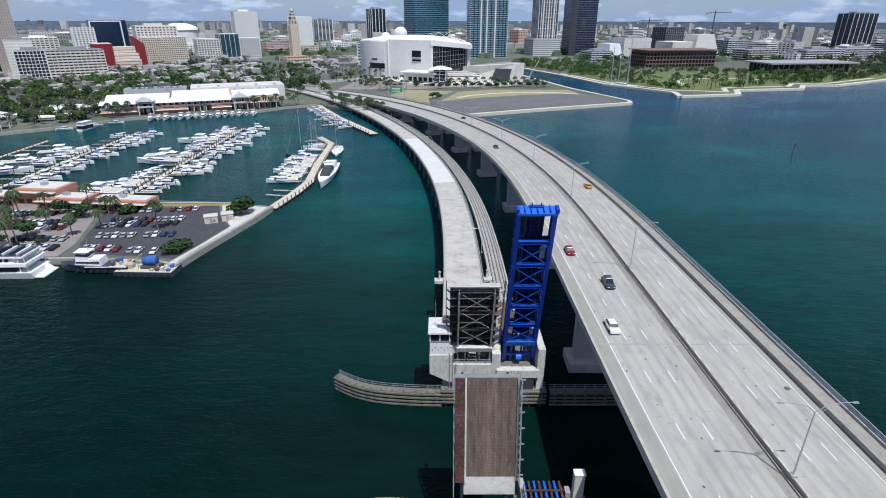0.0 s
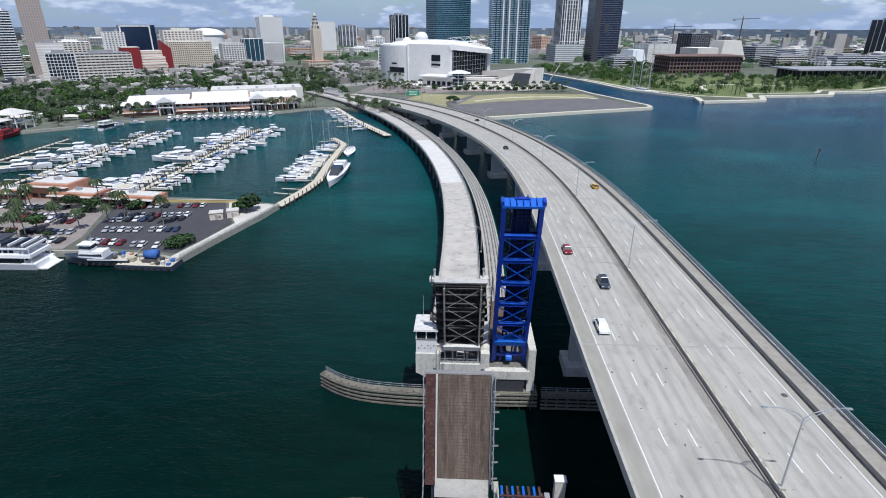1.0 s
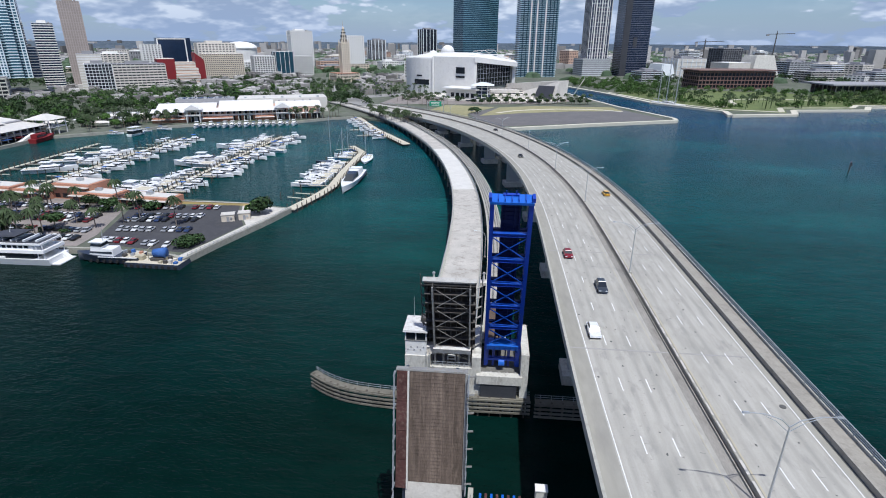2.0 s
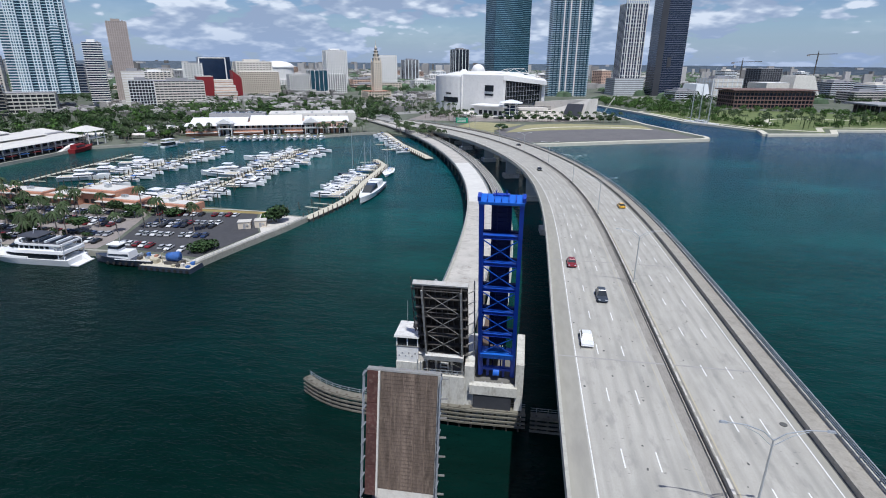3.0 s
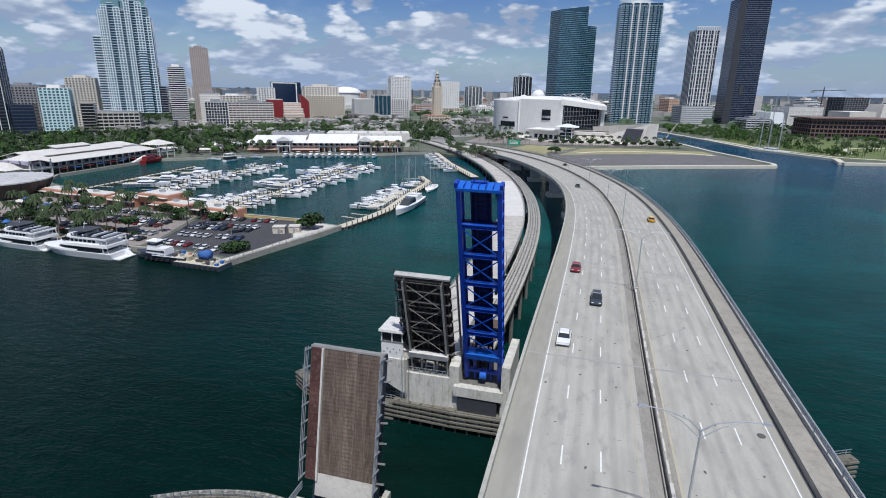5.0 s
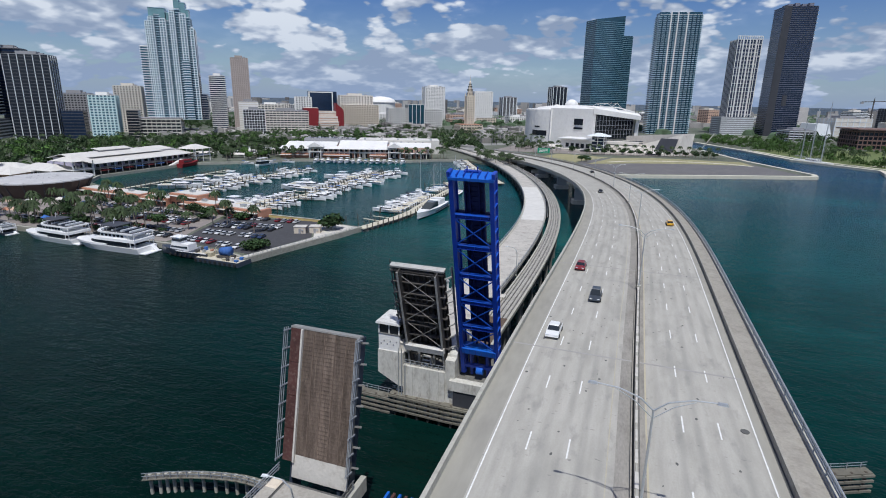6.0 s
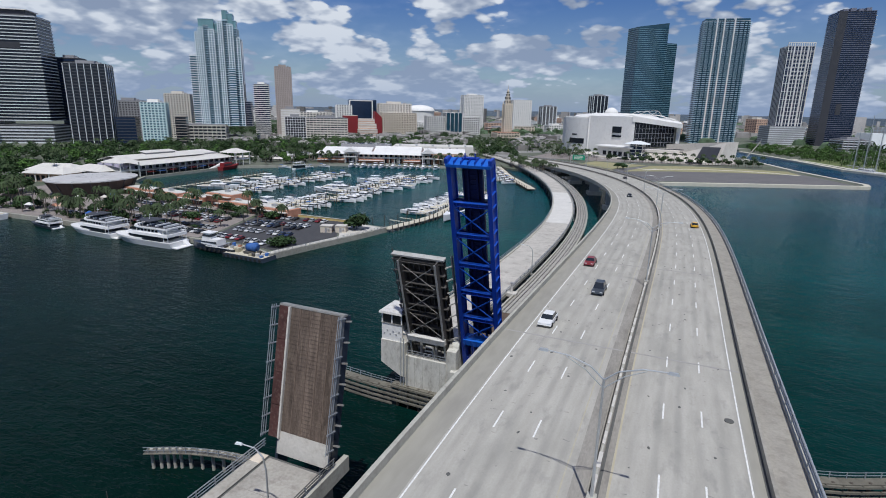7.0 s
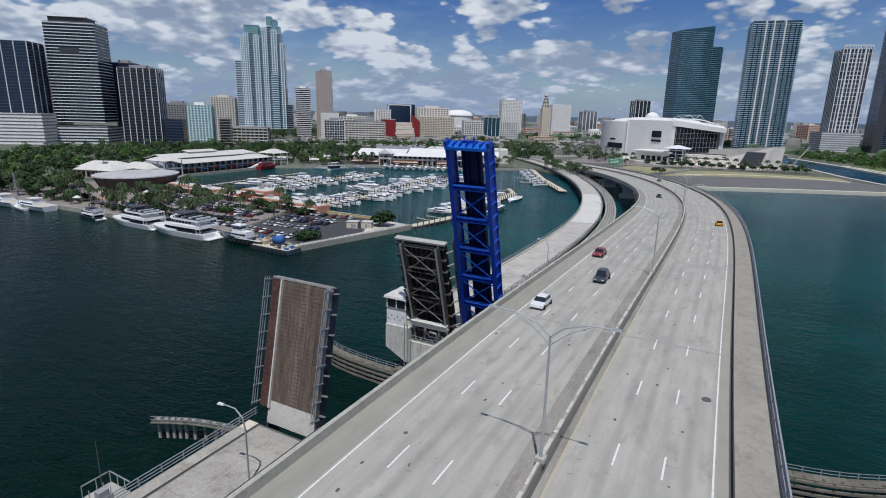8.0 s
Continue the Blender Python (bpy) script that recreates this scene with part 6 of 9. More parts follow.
block(t, 0, 0, 125, 50, 28, LAND_Z, M_GLD, (M_MAROON, 6, 1.6, 1.2), (M_MAROON, 6, 0.9, 1.0), M_GREY, False)
part("roof_plate", Geo().box(-68, 66, -30, 28, 28.9, 30.4), M_MAROON, t, "flat brown roof plate", local=True)
t = thing("museum_building", "low pavilion museum with wide flat roof", "museum", (560, 880, 0), 8)
block(t, 0, 0, 130, 50, 14, LAND_Z, M_GLD, None, (M_CONC, 9, 0.9, 1.2), M_BAL, False)
part("roof_plate", Geo().box(-76, 74, -34, 30, 15, 17.0), M_GREY, t, "grey overhanging roof", local=True)
t = thing("concert_hall", "angular pale concert hall volumes", "hall", (505, 1180, 0), 20)
block(t, -30, 0, 50, 50, 34, LAND_Z, M_BEIGE, None, None, M_WHITE, False)
part("sloped_hall", Geo().taper(0, 70, -26, 26, LAND_Z, 48, 14, 10), M_PIER, t, local=True)
t = thing("concert_hall", "white blocky opera house", "hall", (400, 1210, 0), 20)
block(t, 0, 0, 66, 50, 40, LAND_Z, M_BEIGE, (M_BAL, 8, 1.0, 0.4), (M_BAL, 11, 1.6, 0.5), M_GREY, True)
part("sloped_hall", Geo().taper(-70, -34, -26, 26, LAND_Z, 30, 6, 6), M_BAL, t, local=True)
t = thing("construction_tower", "dark unfinished tower frame wrapped in netting", "construction site", (560, 1420, 0), 25)
block(t, 0, 0, 60, 44, 58, LAND_Z, M_CHAR, (M_GREY, 4, 0.5, 0.8), (M_GREY, 7, 0.5, 0.6), M_GREY, False)
for cx, cy, h in ((705, 1500, 95), (520, 1450, 76)):
    c = thing("tower_crane", "slim tower crane over the building site", "crane", (cx, cy, 0), group="tower cranes")
    part("mast", Geo().box(cx - 1, cx + 1, cy - 1, cy + 1, LAND_Z, h), M_STEEL, c)
    part("jib", Geo().beam((cx - 22, cy, h - 4), (cx + 46, cy + 8, h - 2), 1.2, 1.4), M_STEEL, c)
    part("counterweight", Geo().box(cx - 24, cx - 18, cy - 1.5, cy + 1.5, h - 8, h - 4), M_GREY, c)
    part("apex", Geo().beam((cx, cy, h - 4), (cx, cy, h + 5), 1.0, 1.0, (1, 0, 0)), M_STEEL, c)
rng = random.Random(11)
for k, (x, y, w, h) in enumerate(((620, 1120, 70, 22), (720, 1090, 90, 24), (840, 1160, 110, 22), (900, 1060, 70, 26), (300, 1100, 40, 20), (990, 1230, 90, 30), (1150, 1180, 110, 20), (760, 1330, 80, 30), (640, 1260, 50, 34))):
    tower("office_block", "low pale commercial block behind the park", x, y, w, 40, h, M_GLD if k % 2 else M_WIN, (M_BAL if k % 3 else M_BEIGE, 4, 1.5, 0.5), (M_GREY, 8, 1.2, 0.6), turn=15, category="office")

# middle distance city
for k in range(120):
    y = rng.uniform(1080, 2300)
    x = rng.uniform(-0.95, 1.0) * (y * 0.95)
    if -150 < x < 420 and y < 1400:
        continue
    if x < 0 and y < 1150 and x > -760:
        continue
    h = rng.choice([10, 12, 15, 18, 22, 28, 36, 48]) * rng.uniform(0.8, 1.2)
    m = rng.choice([M_WHITE, M_BEIGE, M_GREY, M_TANST, M_PINK, M_BAL])
    tower("city_block", "plain mid-rise city block among trees", x, y, rng.uniform(24, 70), rng.uniform(20, 40), h, M_WIN, (m, 4, 2.2, 0.4), (m, 7, 2.5, 0.45) if rng.random() < 0.6 else None, roof=rng.choice([M_WHITE, M_GREY, M_BEIGE]), category="building")
g = Geo()
for k in range(330):  # small roofs, car parks and sheds between the blocks
    x, y = rng.uniform(-620, -150), rng.uniform(600, 1120)
    if y < 0.9 * -x + 190 and x > -330 or abs(x + 175 + (y - 700) * 0.38) < 34 or abs((x + 100) - (y - 770) * 0.75) < 40:
        continue
    w, d, h = rng.uniform(7, 24), rng.uniform(7, 20), rng.uniform(3, 9)
    k0 = len(g.v)
    g.box(-w / 2, w / 2, -d / 2, d / 2, 1, 1.8 + h)
    g.box(-w / 6, w / 8, -d / 5, d / 6, 1.8 + h, 3.0 + h)
    c, sn = math.cos(radians(GRID)), math.sin(radians(GRID))
    g.v[k0:] = [(x + p * c - q * sn, y + p * sn + q * c, z) for p, q, z in g.v[k0:]]
solid("low_roofs", g, M_FARB, "low pale roofs between the civic blocks", "roofs", "stuff")
g = Geo()
for k in range(6500):
    y = 1500 + 3200 * rng.random() ** 0.8
    x = rng.uniform(-1.05, 1.05) * y
    w, d, h = rng.uniform(8, 40), rng.uniform(10, 30), rng.uniform(4, 14)
    if rng.random() < 0.05:
        h = rng.uniform(20, 60)
    g.box(x - w / 2, x + w / 2, y - d / 2, y + d / 2, 1, 1.8 + h)
solid("far_city", g, M_FARB, "far flat city of small pale buildings", "city", "stuff")
# land along the horizon
g = Geo()
n = 180
for r, zt, jag in ((4300, 42, 7), (4700, 55, 5)):
    v = []
    for i in range(n + 1):
        a = radians(-15 + 210 * i / n)
        z = zt + jag * (noise.noise(Vector((i * 0.9, r, 0))) + 0.5 * noise.noise(Vector((i * 3.1, r, 2))))
        v += [(r * math.cos(a), r * math.sin(a), 0), (r * math.cos(a), r * math.sin(a), z)]
    g.add(v, [(2 * i, 2 * i + 1, 2 * i + 3, 2 * i + 2) for i in range(n)])
solid("backdrop", g, M_FAR, "wooded land along the horizon, coloured with haze", "backdrop", "structure")

# ---- boats ----


def hull_geo(L, B, H, stern=0.9, n=8):
    """A planing hull, bow at +x, waterline at z = 0."""
    g = Geo()
    v = []
    for i in range(n + 1):
        t = i / n
        x = -L / 2 + L * t
        w = B / 2 * (stern + (1 - stern) * min(1, t * 3)) * (1 - max(0, (t - 0.36) / 0.64) ** 2.5)
        w = max(w, 0.03)
        sheer = H * (1 + 0.35 * t * t)
        v += [(x, 0, -0.45 * (1 - t)), (x, w * 0.82, 0.1 + 0.25 * H * t), (x, w, sheer), (x, -w, sheer), (x, -w * 0.82, 0.1 + 0.25 * H * t)]
    f = []
    for i in range(n):
        k = i * 5
        for j in range(5):
            m = (j + 1) % 5
            f.append((k + j, k + 5 + j, k + 5 + m, k + m))
    f.append((0, 1, 2, 3, 4))
    return g.add(v, f)


def cabin_geo(x0, x1, w, z0, z1, rake):
    return Geo().add([(x0, -w, z0), (x1, -w * 0.8, z0), (x1, w * 0.8, z0), (x0, w, z0), (x0 + 0.2, -w * 0.9, z1), (x1 - rake, -w * 0.65, z1), (x1 - rake, w * 0.65, z1), (x0 + 0.2, w * 0.9, z1)],
                     [(0, 3, 2, 1), (4, 5, 6, 7), (0, 1, 5, 4), (1, 2, 6, 5), (2, 3, 7, 6), (3, 0, 4, 7)])


def motor_boat(L, fly, cover=None):
    B, H = L * 0.31, 0.55 + L * 0.075
    b = thing("motor_boat", "white motor cruiser moored at the marina dock", "boat", (0, 0, 0), group="marina boats")
    hull = part("hull", hull_geo(L, B, H), M_HULL, b, local=True)
    part("rub_strake", Geo().box(-L * 0.49, L * 0.1, -B * 0.51, B * 0.51, H * 0.80, H * 0.88), M_HULLD, hull, local=True)
    part("cockpit", Geo().box(-L * 0.46, -L * 0.2, -B * 0.36, B * 0.36, H * 0.9, H + 0.12), M_DOCK, b, local=True)
    cab = part("cabin", cabin_geo(-L * 0.2, L * 0.26, B * 0.38, H * 0.95, H + 1.25, L * 0.12), M_HULL, b, local=True)
    part("window_band", cabin_geo(-L * 0.18, L * 0.245, B * 0.385, H + 0.45, H + 1.0, L * 0.055), M_BGLASS, cab, local=True)
    part("foredeck_hatch", Geo().box(L * 0.28, L * 0.33, -0.3, 0.3, H * 1.1, H * 1.1 + 0.18), M_BGLASS, b, local=True)
    if fly:
        part("flybridge", cabin_geo(-L * 0.16, L * 0.10, B * 0.33, H + 1.25, H + 2.0, L * 0.05), M_HULL, b, local=True)
        part("hardtop", Geo().box(-L * 0.18, L * 0.04, -B * 0.32, B * 0.32, H + 3.2, H + 3.32), cover or M_HULL, b, local=True)
        for x in (-L * 0.16, L * 0.02):
            for y in (-B * 0.28, B * 0.28):
                part("hardtop_post", Geo().tube((x, y, H + 1.9), (x, y, H + 3.2), 0.05, n=5), M_GALV, b, local=True)
    else:
        part("bimini", Geo().box(-L * 0.38, -L * 0.14, -B * 0.36, B * 0.36, H + 2.0, H + 2.1), cover or M_HULL, b, local=True)
        for y in (-B * 0.33, B * 0.33):
            part("bimini_post", Geo().tube((-L * 0.36, y, H), (-L * 0.36, y, H + 2.0), 0.04, n=5), M_GALV, b, local=True)
    return b


def sail_boat(L, mast, hullm=M_HULL):
    B, H = L * 0.27, 1.1
    b = thing("sailing_yacht", "sailing yacht with a bare mast at the dock", "boat", (0, 0, 0), group="marina boats")
    part("hull", hull_geo(L, B, H, 0.6), hullm, b, local=True)
    part("deck", Geo().box(-L * 0.42, L * 0.2, -B * 0.3, B * 0.3, H, H + 0.12), M_DOCK, b, local=True)
    part("cabin", cabin_geo(-L * 0.15, L * 0.2, B * 0.26, H + 0.1, H + 0.75, 0.8), M_HULL, b, local=True)
    part("mast", Geo().tube((L * 0.08, 0, H), (L * 0.08, 0, H + mast), 0.16, 0.09, 6), M_GALV, b, local=True)
    part("boom", Geo().tube((L * 0.08, 0, H + 1.8), (-L * 0.32, 0, H + 1.7), 0.13, n=6), M_CANVAS, b, "boom with a rolled blue sail", local=True)
    part("spreader", Geo().box(L * 0.08 - 0.05, L * 0.08 + 0.05, -1.4, 1.4, H + mast * 0.55, H + mast * 0.55 + 0.07), M_GALV, b, local=True)
    for x in (L * 0.48, -L * 0.48):
        part("stay", Geo().tube((L * 0.08, 0, H + mast * 0.98), (x, 0, H + 0.3), 0.03, n=4), M_GALV, b, local=True)
    return b


BLEN = [13, 16, 18, 11, 27, 14, 10]
BOATS = [motor_boat(13, False), motor_boat(16, True), motor_boat(18, True, M_BGLASS), motor_boat(11, False, M_CANVAS), motor_boat(27, True), motor_boat(14, True, M_CANVAS), motor_boat(10, False, M_BEIGE)]
SAIL = sail_boat(14, 17)
USED = set()


def moor(kind, x, y, heading, scale=1.0):
    """Places the model itself first, copies after that."""
    m = pose(x, y, 0, 0, 0, heading)
    if kind.name not in USED:
        USED.add(kind.name)
        kind.matrix_basis = m
        return kind
    return copy_thing(kind, m)


rng = random.Random(21)


def fill(x, y0, y1, side, gap, skip, kinds, half):
    y = y0
    while y < y1:
        if rng.random() > skip:
            k = rng.choice(kinds)
            hd = (0 if side > 0 else 180) + rng.choice([0, 180]) * (rng.random() < 0.25) + rng.uniform(-10, 10)
            moor(BOATS[k], x + side * (half + BLEN[k] / 2 + rng.uniform(0.6, 3.2)), y, hd)
        y += gap * rng.uniform(0.8, 1.3)


fill(-146, 248, 405, 1, 6.0, 0.14, [0, 1, 5, 2, 3, 6], 1.2)
fill(-146, 245, 402, -1, 6.0, 0.10, [0, 1, 2, 4, 5, 6], 1.2)
fill(-216, 258, 390, 1, 6.2, 0.15, [0, 1, 3, 5, 6], 1.2)
fill(-216, 300, 392, -1, 8.0, 0.35, [0, 1, 4], 1.2)
fill(-69, 266, 318, -1, 5.6, 0.03, [1, 2, 0, 1], 1.5)
for x, y, h in ((-232, 328, 22), (-234, 281, 25), (-236, 302, 18)):
    moor(BOATS[4], x, y, h)
for x, y, hd in ((-80, 338, 175), (-82, 346, 185), (-80, 352, 178)):
    moor(SAIL, x, y, hd)
rng2 = random.Random(8)
for k in range(15):
    t = k / 14
    moor(BOATS[[1, 0, 1, 3, 1][k % 5]], -238 + 76 * t, 447 + 26 * t, -75 + rng2.uniform(-5, 5))
for k in range(9):
    t = k / 8
    moor(BOATS[[3, 0][k % 2]], -118 + 44 * t + 1.0, 505 - 92 * t, 200 + rng2.uniform(-8, 8))
for x, y, hd in ((-282, 405, 30), (-268, 420, 200), (-258, 432, 20)):
    moor(BOATS[3], x, y, hd)
eastb = sail_boat(27, 24)
eastb.matrix_basis = pose(-64.6, 334, 0, 0, 0, -84)
tagged(eastb, "white sailing yacht outside the pier head")
big = sail_boat(24, 28, M_HULLD)
big.matrix_basis = pose(-82, 322, 0, 0, 0, 178)
tagged(big, "tall-masted dark sailing yacht towering over the dock")

# express yacht on the outer side of the east pier
y1 = thing("express_yacht", "sleek white yacht with a black windscreen moored outside the pier", "boat", (-59.2, 275, 0), -88)
part("hull", hull_geo(43, 8.6, 2.8, n=14), M_HULL, y1, local=True)
part("hull_stripe", Geo().box(-20.6, 2.5, -4.32, 4.32, 1.3, 1.6), M_HULLD, y1, local=True)
part("superstructure", cabin_geo(-16, 9.5, 3.2, 2.6, 5.8, 9.0), M_HULL, y1, local=True)
part("windscreen", cabin_geo(-4, 9.9, 3.0, 3.3, 5.86, 7.6), M_BGLASS, y1, local=True)
part("swim_platform", Geo().box(-23.4, -21.2, -3.6, 3.6, 0.4, 0.7), M_DOCK, y1, local=True)
part("foredeck", Geo().prism([(9.5, -2.4), (17, -1.2), (19, 0), (17, 1.2), (9.5, 2.4)], 3.1, 3.5), M_HULL, y1, local=True)
part("radar_arch", Geo().beam((-9, -3.0, 6.3), (-9, 3.0, 6.3), 1.2, 0.35), M_HULL, y1, local=True)
for y in (-2.9, 2.9):
    part("arch_leg", Geo().beam((-8, y, 5.4), (-9.2, y, 6.4), 0.3, 0.7), M_HULL, y1, local=True)
red_boat = thing("tour_boat", "dark red wooden tour boat moored by the market wing", "boat", (-316, 373, 0), 98)
part("hull", hull_geo(25, 7.0, 3.0, 0.85), M_RED, red_boat, local=True)
part("deckhouse", cabin_geo(-10, 2, 2.4, 3.2, 6.0, 0.6), M_RED, red_boat, local=True)
part("window_band", cabin_geo(-9.6, 1.7, 2.44, 4.2, 5.2, 0.3), M_BGLASS, red_boat, local=True)
part("mast", Geo().tube((3.5, 0, 3.0), (3.5, 0, 15.0), 0.18, 0.09), M_TRUNK, red_boat, local=True)
part("yard", Geo().tube((3.5, -3.4, 10.5), (3.5, 3.4, 10.5), 0.1), M_TRUNK, red_boat, local=True)
ferry = thing("harbour_ferry", "small boxy white two-deck harbour ferry", "boat", (-264.5, 405, 0), 78)
part("hull", hull_geo(15, 5.6, 1.6, 0.95), M_HULL, ferry, local=True)
part("cabin", Geo().box(-6.4, 3.6, -2.4, 2.4, 1.6, 4.2), M_BGLASS, ferry, local=True)
part("upper_deck", Geo().box(-6.8, 4.2, -2.7, 2.7, 4.2, 4.5), M_HULL, ferry, local=True)
part("roof", Geo().box(-6.0, 3.0, -2.5, 2.5, 6.6, 6.8), M_HULL, ferry, local=True)
for x in (-5.8, -1.5, 2.8):
    for y in (-2.4, 2.4):
        part("roof_post", Geo().box(x - 0.08, x + 0.08, y - 0.08, y + 0.08, 4.5, 6.6), M_HULL, ferry, local=True)


def plan(x0, x1, w, nose, stern=1.0, n=7):
    """Half-round pointed deck outline, anticlockwise, bow at +x."""
    up = [(x0, w * stern), (x0 + 0.08 * (x1 - x0), w)]
    up += [(x1 - nose + nose * math.sin(i / n * math.pi / 2), w * (math.cos(i / n * math.pi / 2) * 0.97 + 0.03)) for i in range(n + 1)]
    return [(x, -y) for x, y in up] + [(x, y) for x, y in up[::-1]]


def loft(a, b, z0, z1):
    g, n = Geo(), len(a)
    return g.add([(x, y, z0) for x, y in a] + [(x, y, z1) for x, y in b], [(i, (i + 1) % n, n + (i + 1) % n, n + i) for i in range(n)] + [tuple(range(n))[::-1], tuple(range(n, 2 * n))])


def cruise_ship(cx, cy, turn, L, label, hullm=M_HULL):
    """Excursion ship: long raked bow, recessed dark decks between white overhanging plates."""
    s = thing("excursion_ship", label, "ship", (cx, cy, 0), turn, group="excursion ships")
    h, W = L / 2, min(4.8, L * 0.16)
    k = L / 34
    part("hull", loft(plan(-h, h - 3.2 * k, W * 0.86, L * 0.42), plan(-h, h, W, L * 0.40), -0.3, 2.3 * k), hullm, s, local=True)
    part("boot_stripe", loft(plan(-h - 0.03, h - 3.4 * k, W * 0.875, L * 0.42), plan(-h - 0.03, h - 3.1 * k, W * 0.885, L * 0.42), 0.05, 0.4), M_HULLD, s, local=True)
    part("bulwark", loft(plan(-h * 0.1, h + 0.1, W, L * 0.40), plan(-h * 0.1, h + 0.5, W * 0.98, L * 0.38), 2.3 * k, 3.0 * k), hullm, s, local=True)
    part("main_saloon", loft(plan(-h * 0.70, h * 0.62, W * 0.88, L * 0.26), plan(-h * 0.70, h * 0.50, W * 0.86, L * 0.24), 2.3 * k, 4.5 * k), M_BGLASS, s, "dark recessed main deck", local=True)
    part("upper_plate", loft(plan(-h * 0.95, h * 0.60, W * 1.01, L * 0.27), plan(-h * 0.95, h * 0.46, W * 0.99, L * 0.24), 4.4 * k, 5.5 * k), M_HULL, s, "white overhanging upper deck side", local=True)
    part("upper_saloon", loft(plan(-h * 0.72, h * 0.42, W * 0.86, L * 0.20), plan(-h * 0.72, h * 0.28, W * 0.84, L * 0.18), 5.5 * k, 7.3 * k), M_HULL, s, local=True)
    for i in range(8):
        x = -h * 0.62 + i * h * 0.115
        part("cabin_window", Geo().box(x, x + h * 0.075, -W * 0.875, W * 0.875, 6.0 * k, 6.9 * k), M_BGLASS, s, local=True)
    part("wheelhouse_glass", loft(plan(h * 0.10, h * 0.405, W * 0.80, L * 0.17), plan(h * 0.08, h * 0.32, W * 0.78, L * 0.16), 6.2 * k, 7.1 * k), M_BGLASS, s, local=True)
    part("sun_deck", loft(plan(-h * 0.92, h * 0.30, W * 0.98, L * 0.20), plan(-h * 0.92, h * 0.27, W * 0.97, L * 0.19), 7.3 * k, 7.9 * k), M_HULL, s, "white sun deck with a low rail", local=True)
    part("sun_deck_floor", loft(plan(-h * 0.89, h * 0.18, W * 0.90, L * 0.16), plan(-h * 0.89, h * 0.18, W * 0.90, L * 0.16), 7.9 * k, 7.95 * k), M_CHAR, s, local=True)
    for i in range(7):
        x = -h * 0.8 + i * h * 0.13
        part("deck_bench", Geo().box(x, x + 0.6, -W * 0.7, W * 0.7, 7.95 * k, 8.6 * k), M_HULLD if i % 2 else M_BAL, s, local=True)
    part("awning", loft(plan(-h * 0.40, h * 0.16, W * 0.78, L * 0.10), plan(-h * 0.40, h * 0.12, W * 0.74, L * 0.10), 9.7 * k, 9.95 * k), M_CHAR, s, local=True)
    for x in (-0.38, -0.1, 0.06):
        for y in (-0.7, 0.7):
            part("awning_post", Geo().tube((h * x, W * y, 7.9 * k), (h * x, W * y, 9.8 * k), 0.07, n=5), M_HULL, s, local=True)
    part("mast", Geo().tube((-h * 0.1, 0, 9.9 * k), (-h * 0.16, 0, 12.6 * k), 0.14, 0.06), M_HULL, s, local=True)
    part("radar", Geo().box(-h * 0.16 - 0.8, -h * 0.16 + 0.8, -0.12, 0.12, 11.6 * k, 11.8 * k), M_HULL, s, local=True)
    for x in (-0.93, -0.8):
        for y in (-0.9, 0.9):
            part("stern_post", Geo().box(h * x - 0.12, h * x + 0.12, W * y - 0.1, W * y + 0.1, 2.3 * k, 7.4 * k), M_HULL, s, local=True)
    part("stern_stair", Geo().add([(-h - 2.6 * k, -W * 0.7, 0.3), (-h, -W * 0.7, 2.3 * k), (-h, -W * 0.35, 2.3 * k), (-h - 2.6 * k, -W * 0.35, 0.3), (-h, -W * 0.7, 0.1), (-h, -W * 0.35, 0.1)], [(0, 1, 2, 3), (0, 4, 1), (3, 2, 5), (0, 3, 5, 4)]), M_HULL, s, local=True)
    part("swim_step", Geo().box(-h - 3.0 * k, -h, -W * 0.8, W * 0.8, 0.15, 0.5), M_HULL, s, local=True)
    return s


cruise_ship(-148, 159.2, 181, 34, "large white three-deck excursion ship at the quay")
cruise_ship(-181, 160.4, 178, 31, "white excursion ship moored behind another one")
s = cruise_ship(-213, 158.4, 176, 18, "small navy and white tour boat at the quay", M_HULLD)
for x, y in ((-258, 156), (-284, 154)):
    moor(BOATS[4] if y < 158 else BOATS[1], x, y, 185)
moor(SAIL, -268, 154, 170)
moor(SAIL, -262, 152, 175)

# tug and work barge
tug = thing("work_boat", "black-hulled work boat with a white wheelhouse", "boat", (-114, 161.5, 0), 181)
part("hull", hull_geo(23, 6.4, 2.5, 0.9), M_HULLD, tug, local=True)
part("bulwark_cap", Geo().box(-11.4, 2.0, -3.2, -3.0, 2.5, 2.75).box(-11.4, 2.0, 3.0, 3.2, 2.5, 2.75), M_HULL, tug, local=True)
part("work_deck", Geo().box(-11.2, -3.0, -2.8, 2.8, 2.5, 2.56), M_DOCK, tug, local=True)
part("deckhouse", cabin_geo(-3, 6, 2.3, 2.6, 5.0, 0.8), M_HULL, tug, local=True)
part("wheelhouse", cabin_geo(1, 5.4, 1.8, 5.0, 7.2, 0.8), M_HULL, tug, local=True)
part("window_band", cabin_geo(0.9, 5.2, 1.85, 5.8, 6.7, 0.3), M_BGLASS, tug, local=True)
part("saloon_window", cabin_geo(-2.6, 5.6, 2.34, 3.5, 4.3, 0.4), M_BGLASS, tug, local=True)
part("wheelhouse_roof", Geo().box(0.4, 5.2, -2.0, 2.0, 7.2, 7.4), M_HULL, tug, local=True)
part("mast", Geo().tube((1.4, 0, 7.4), (1.0, 0, 11.5), 0.12, 0.06), M_GALV, tug, local=True)
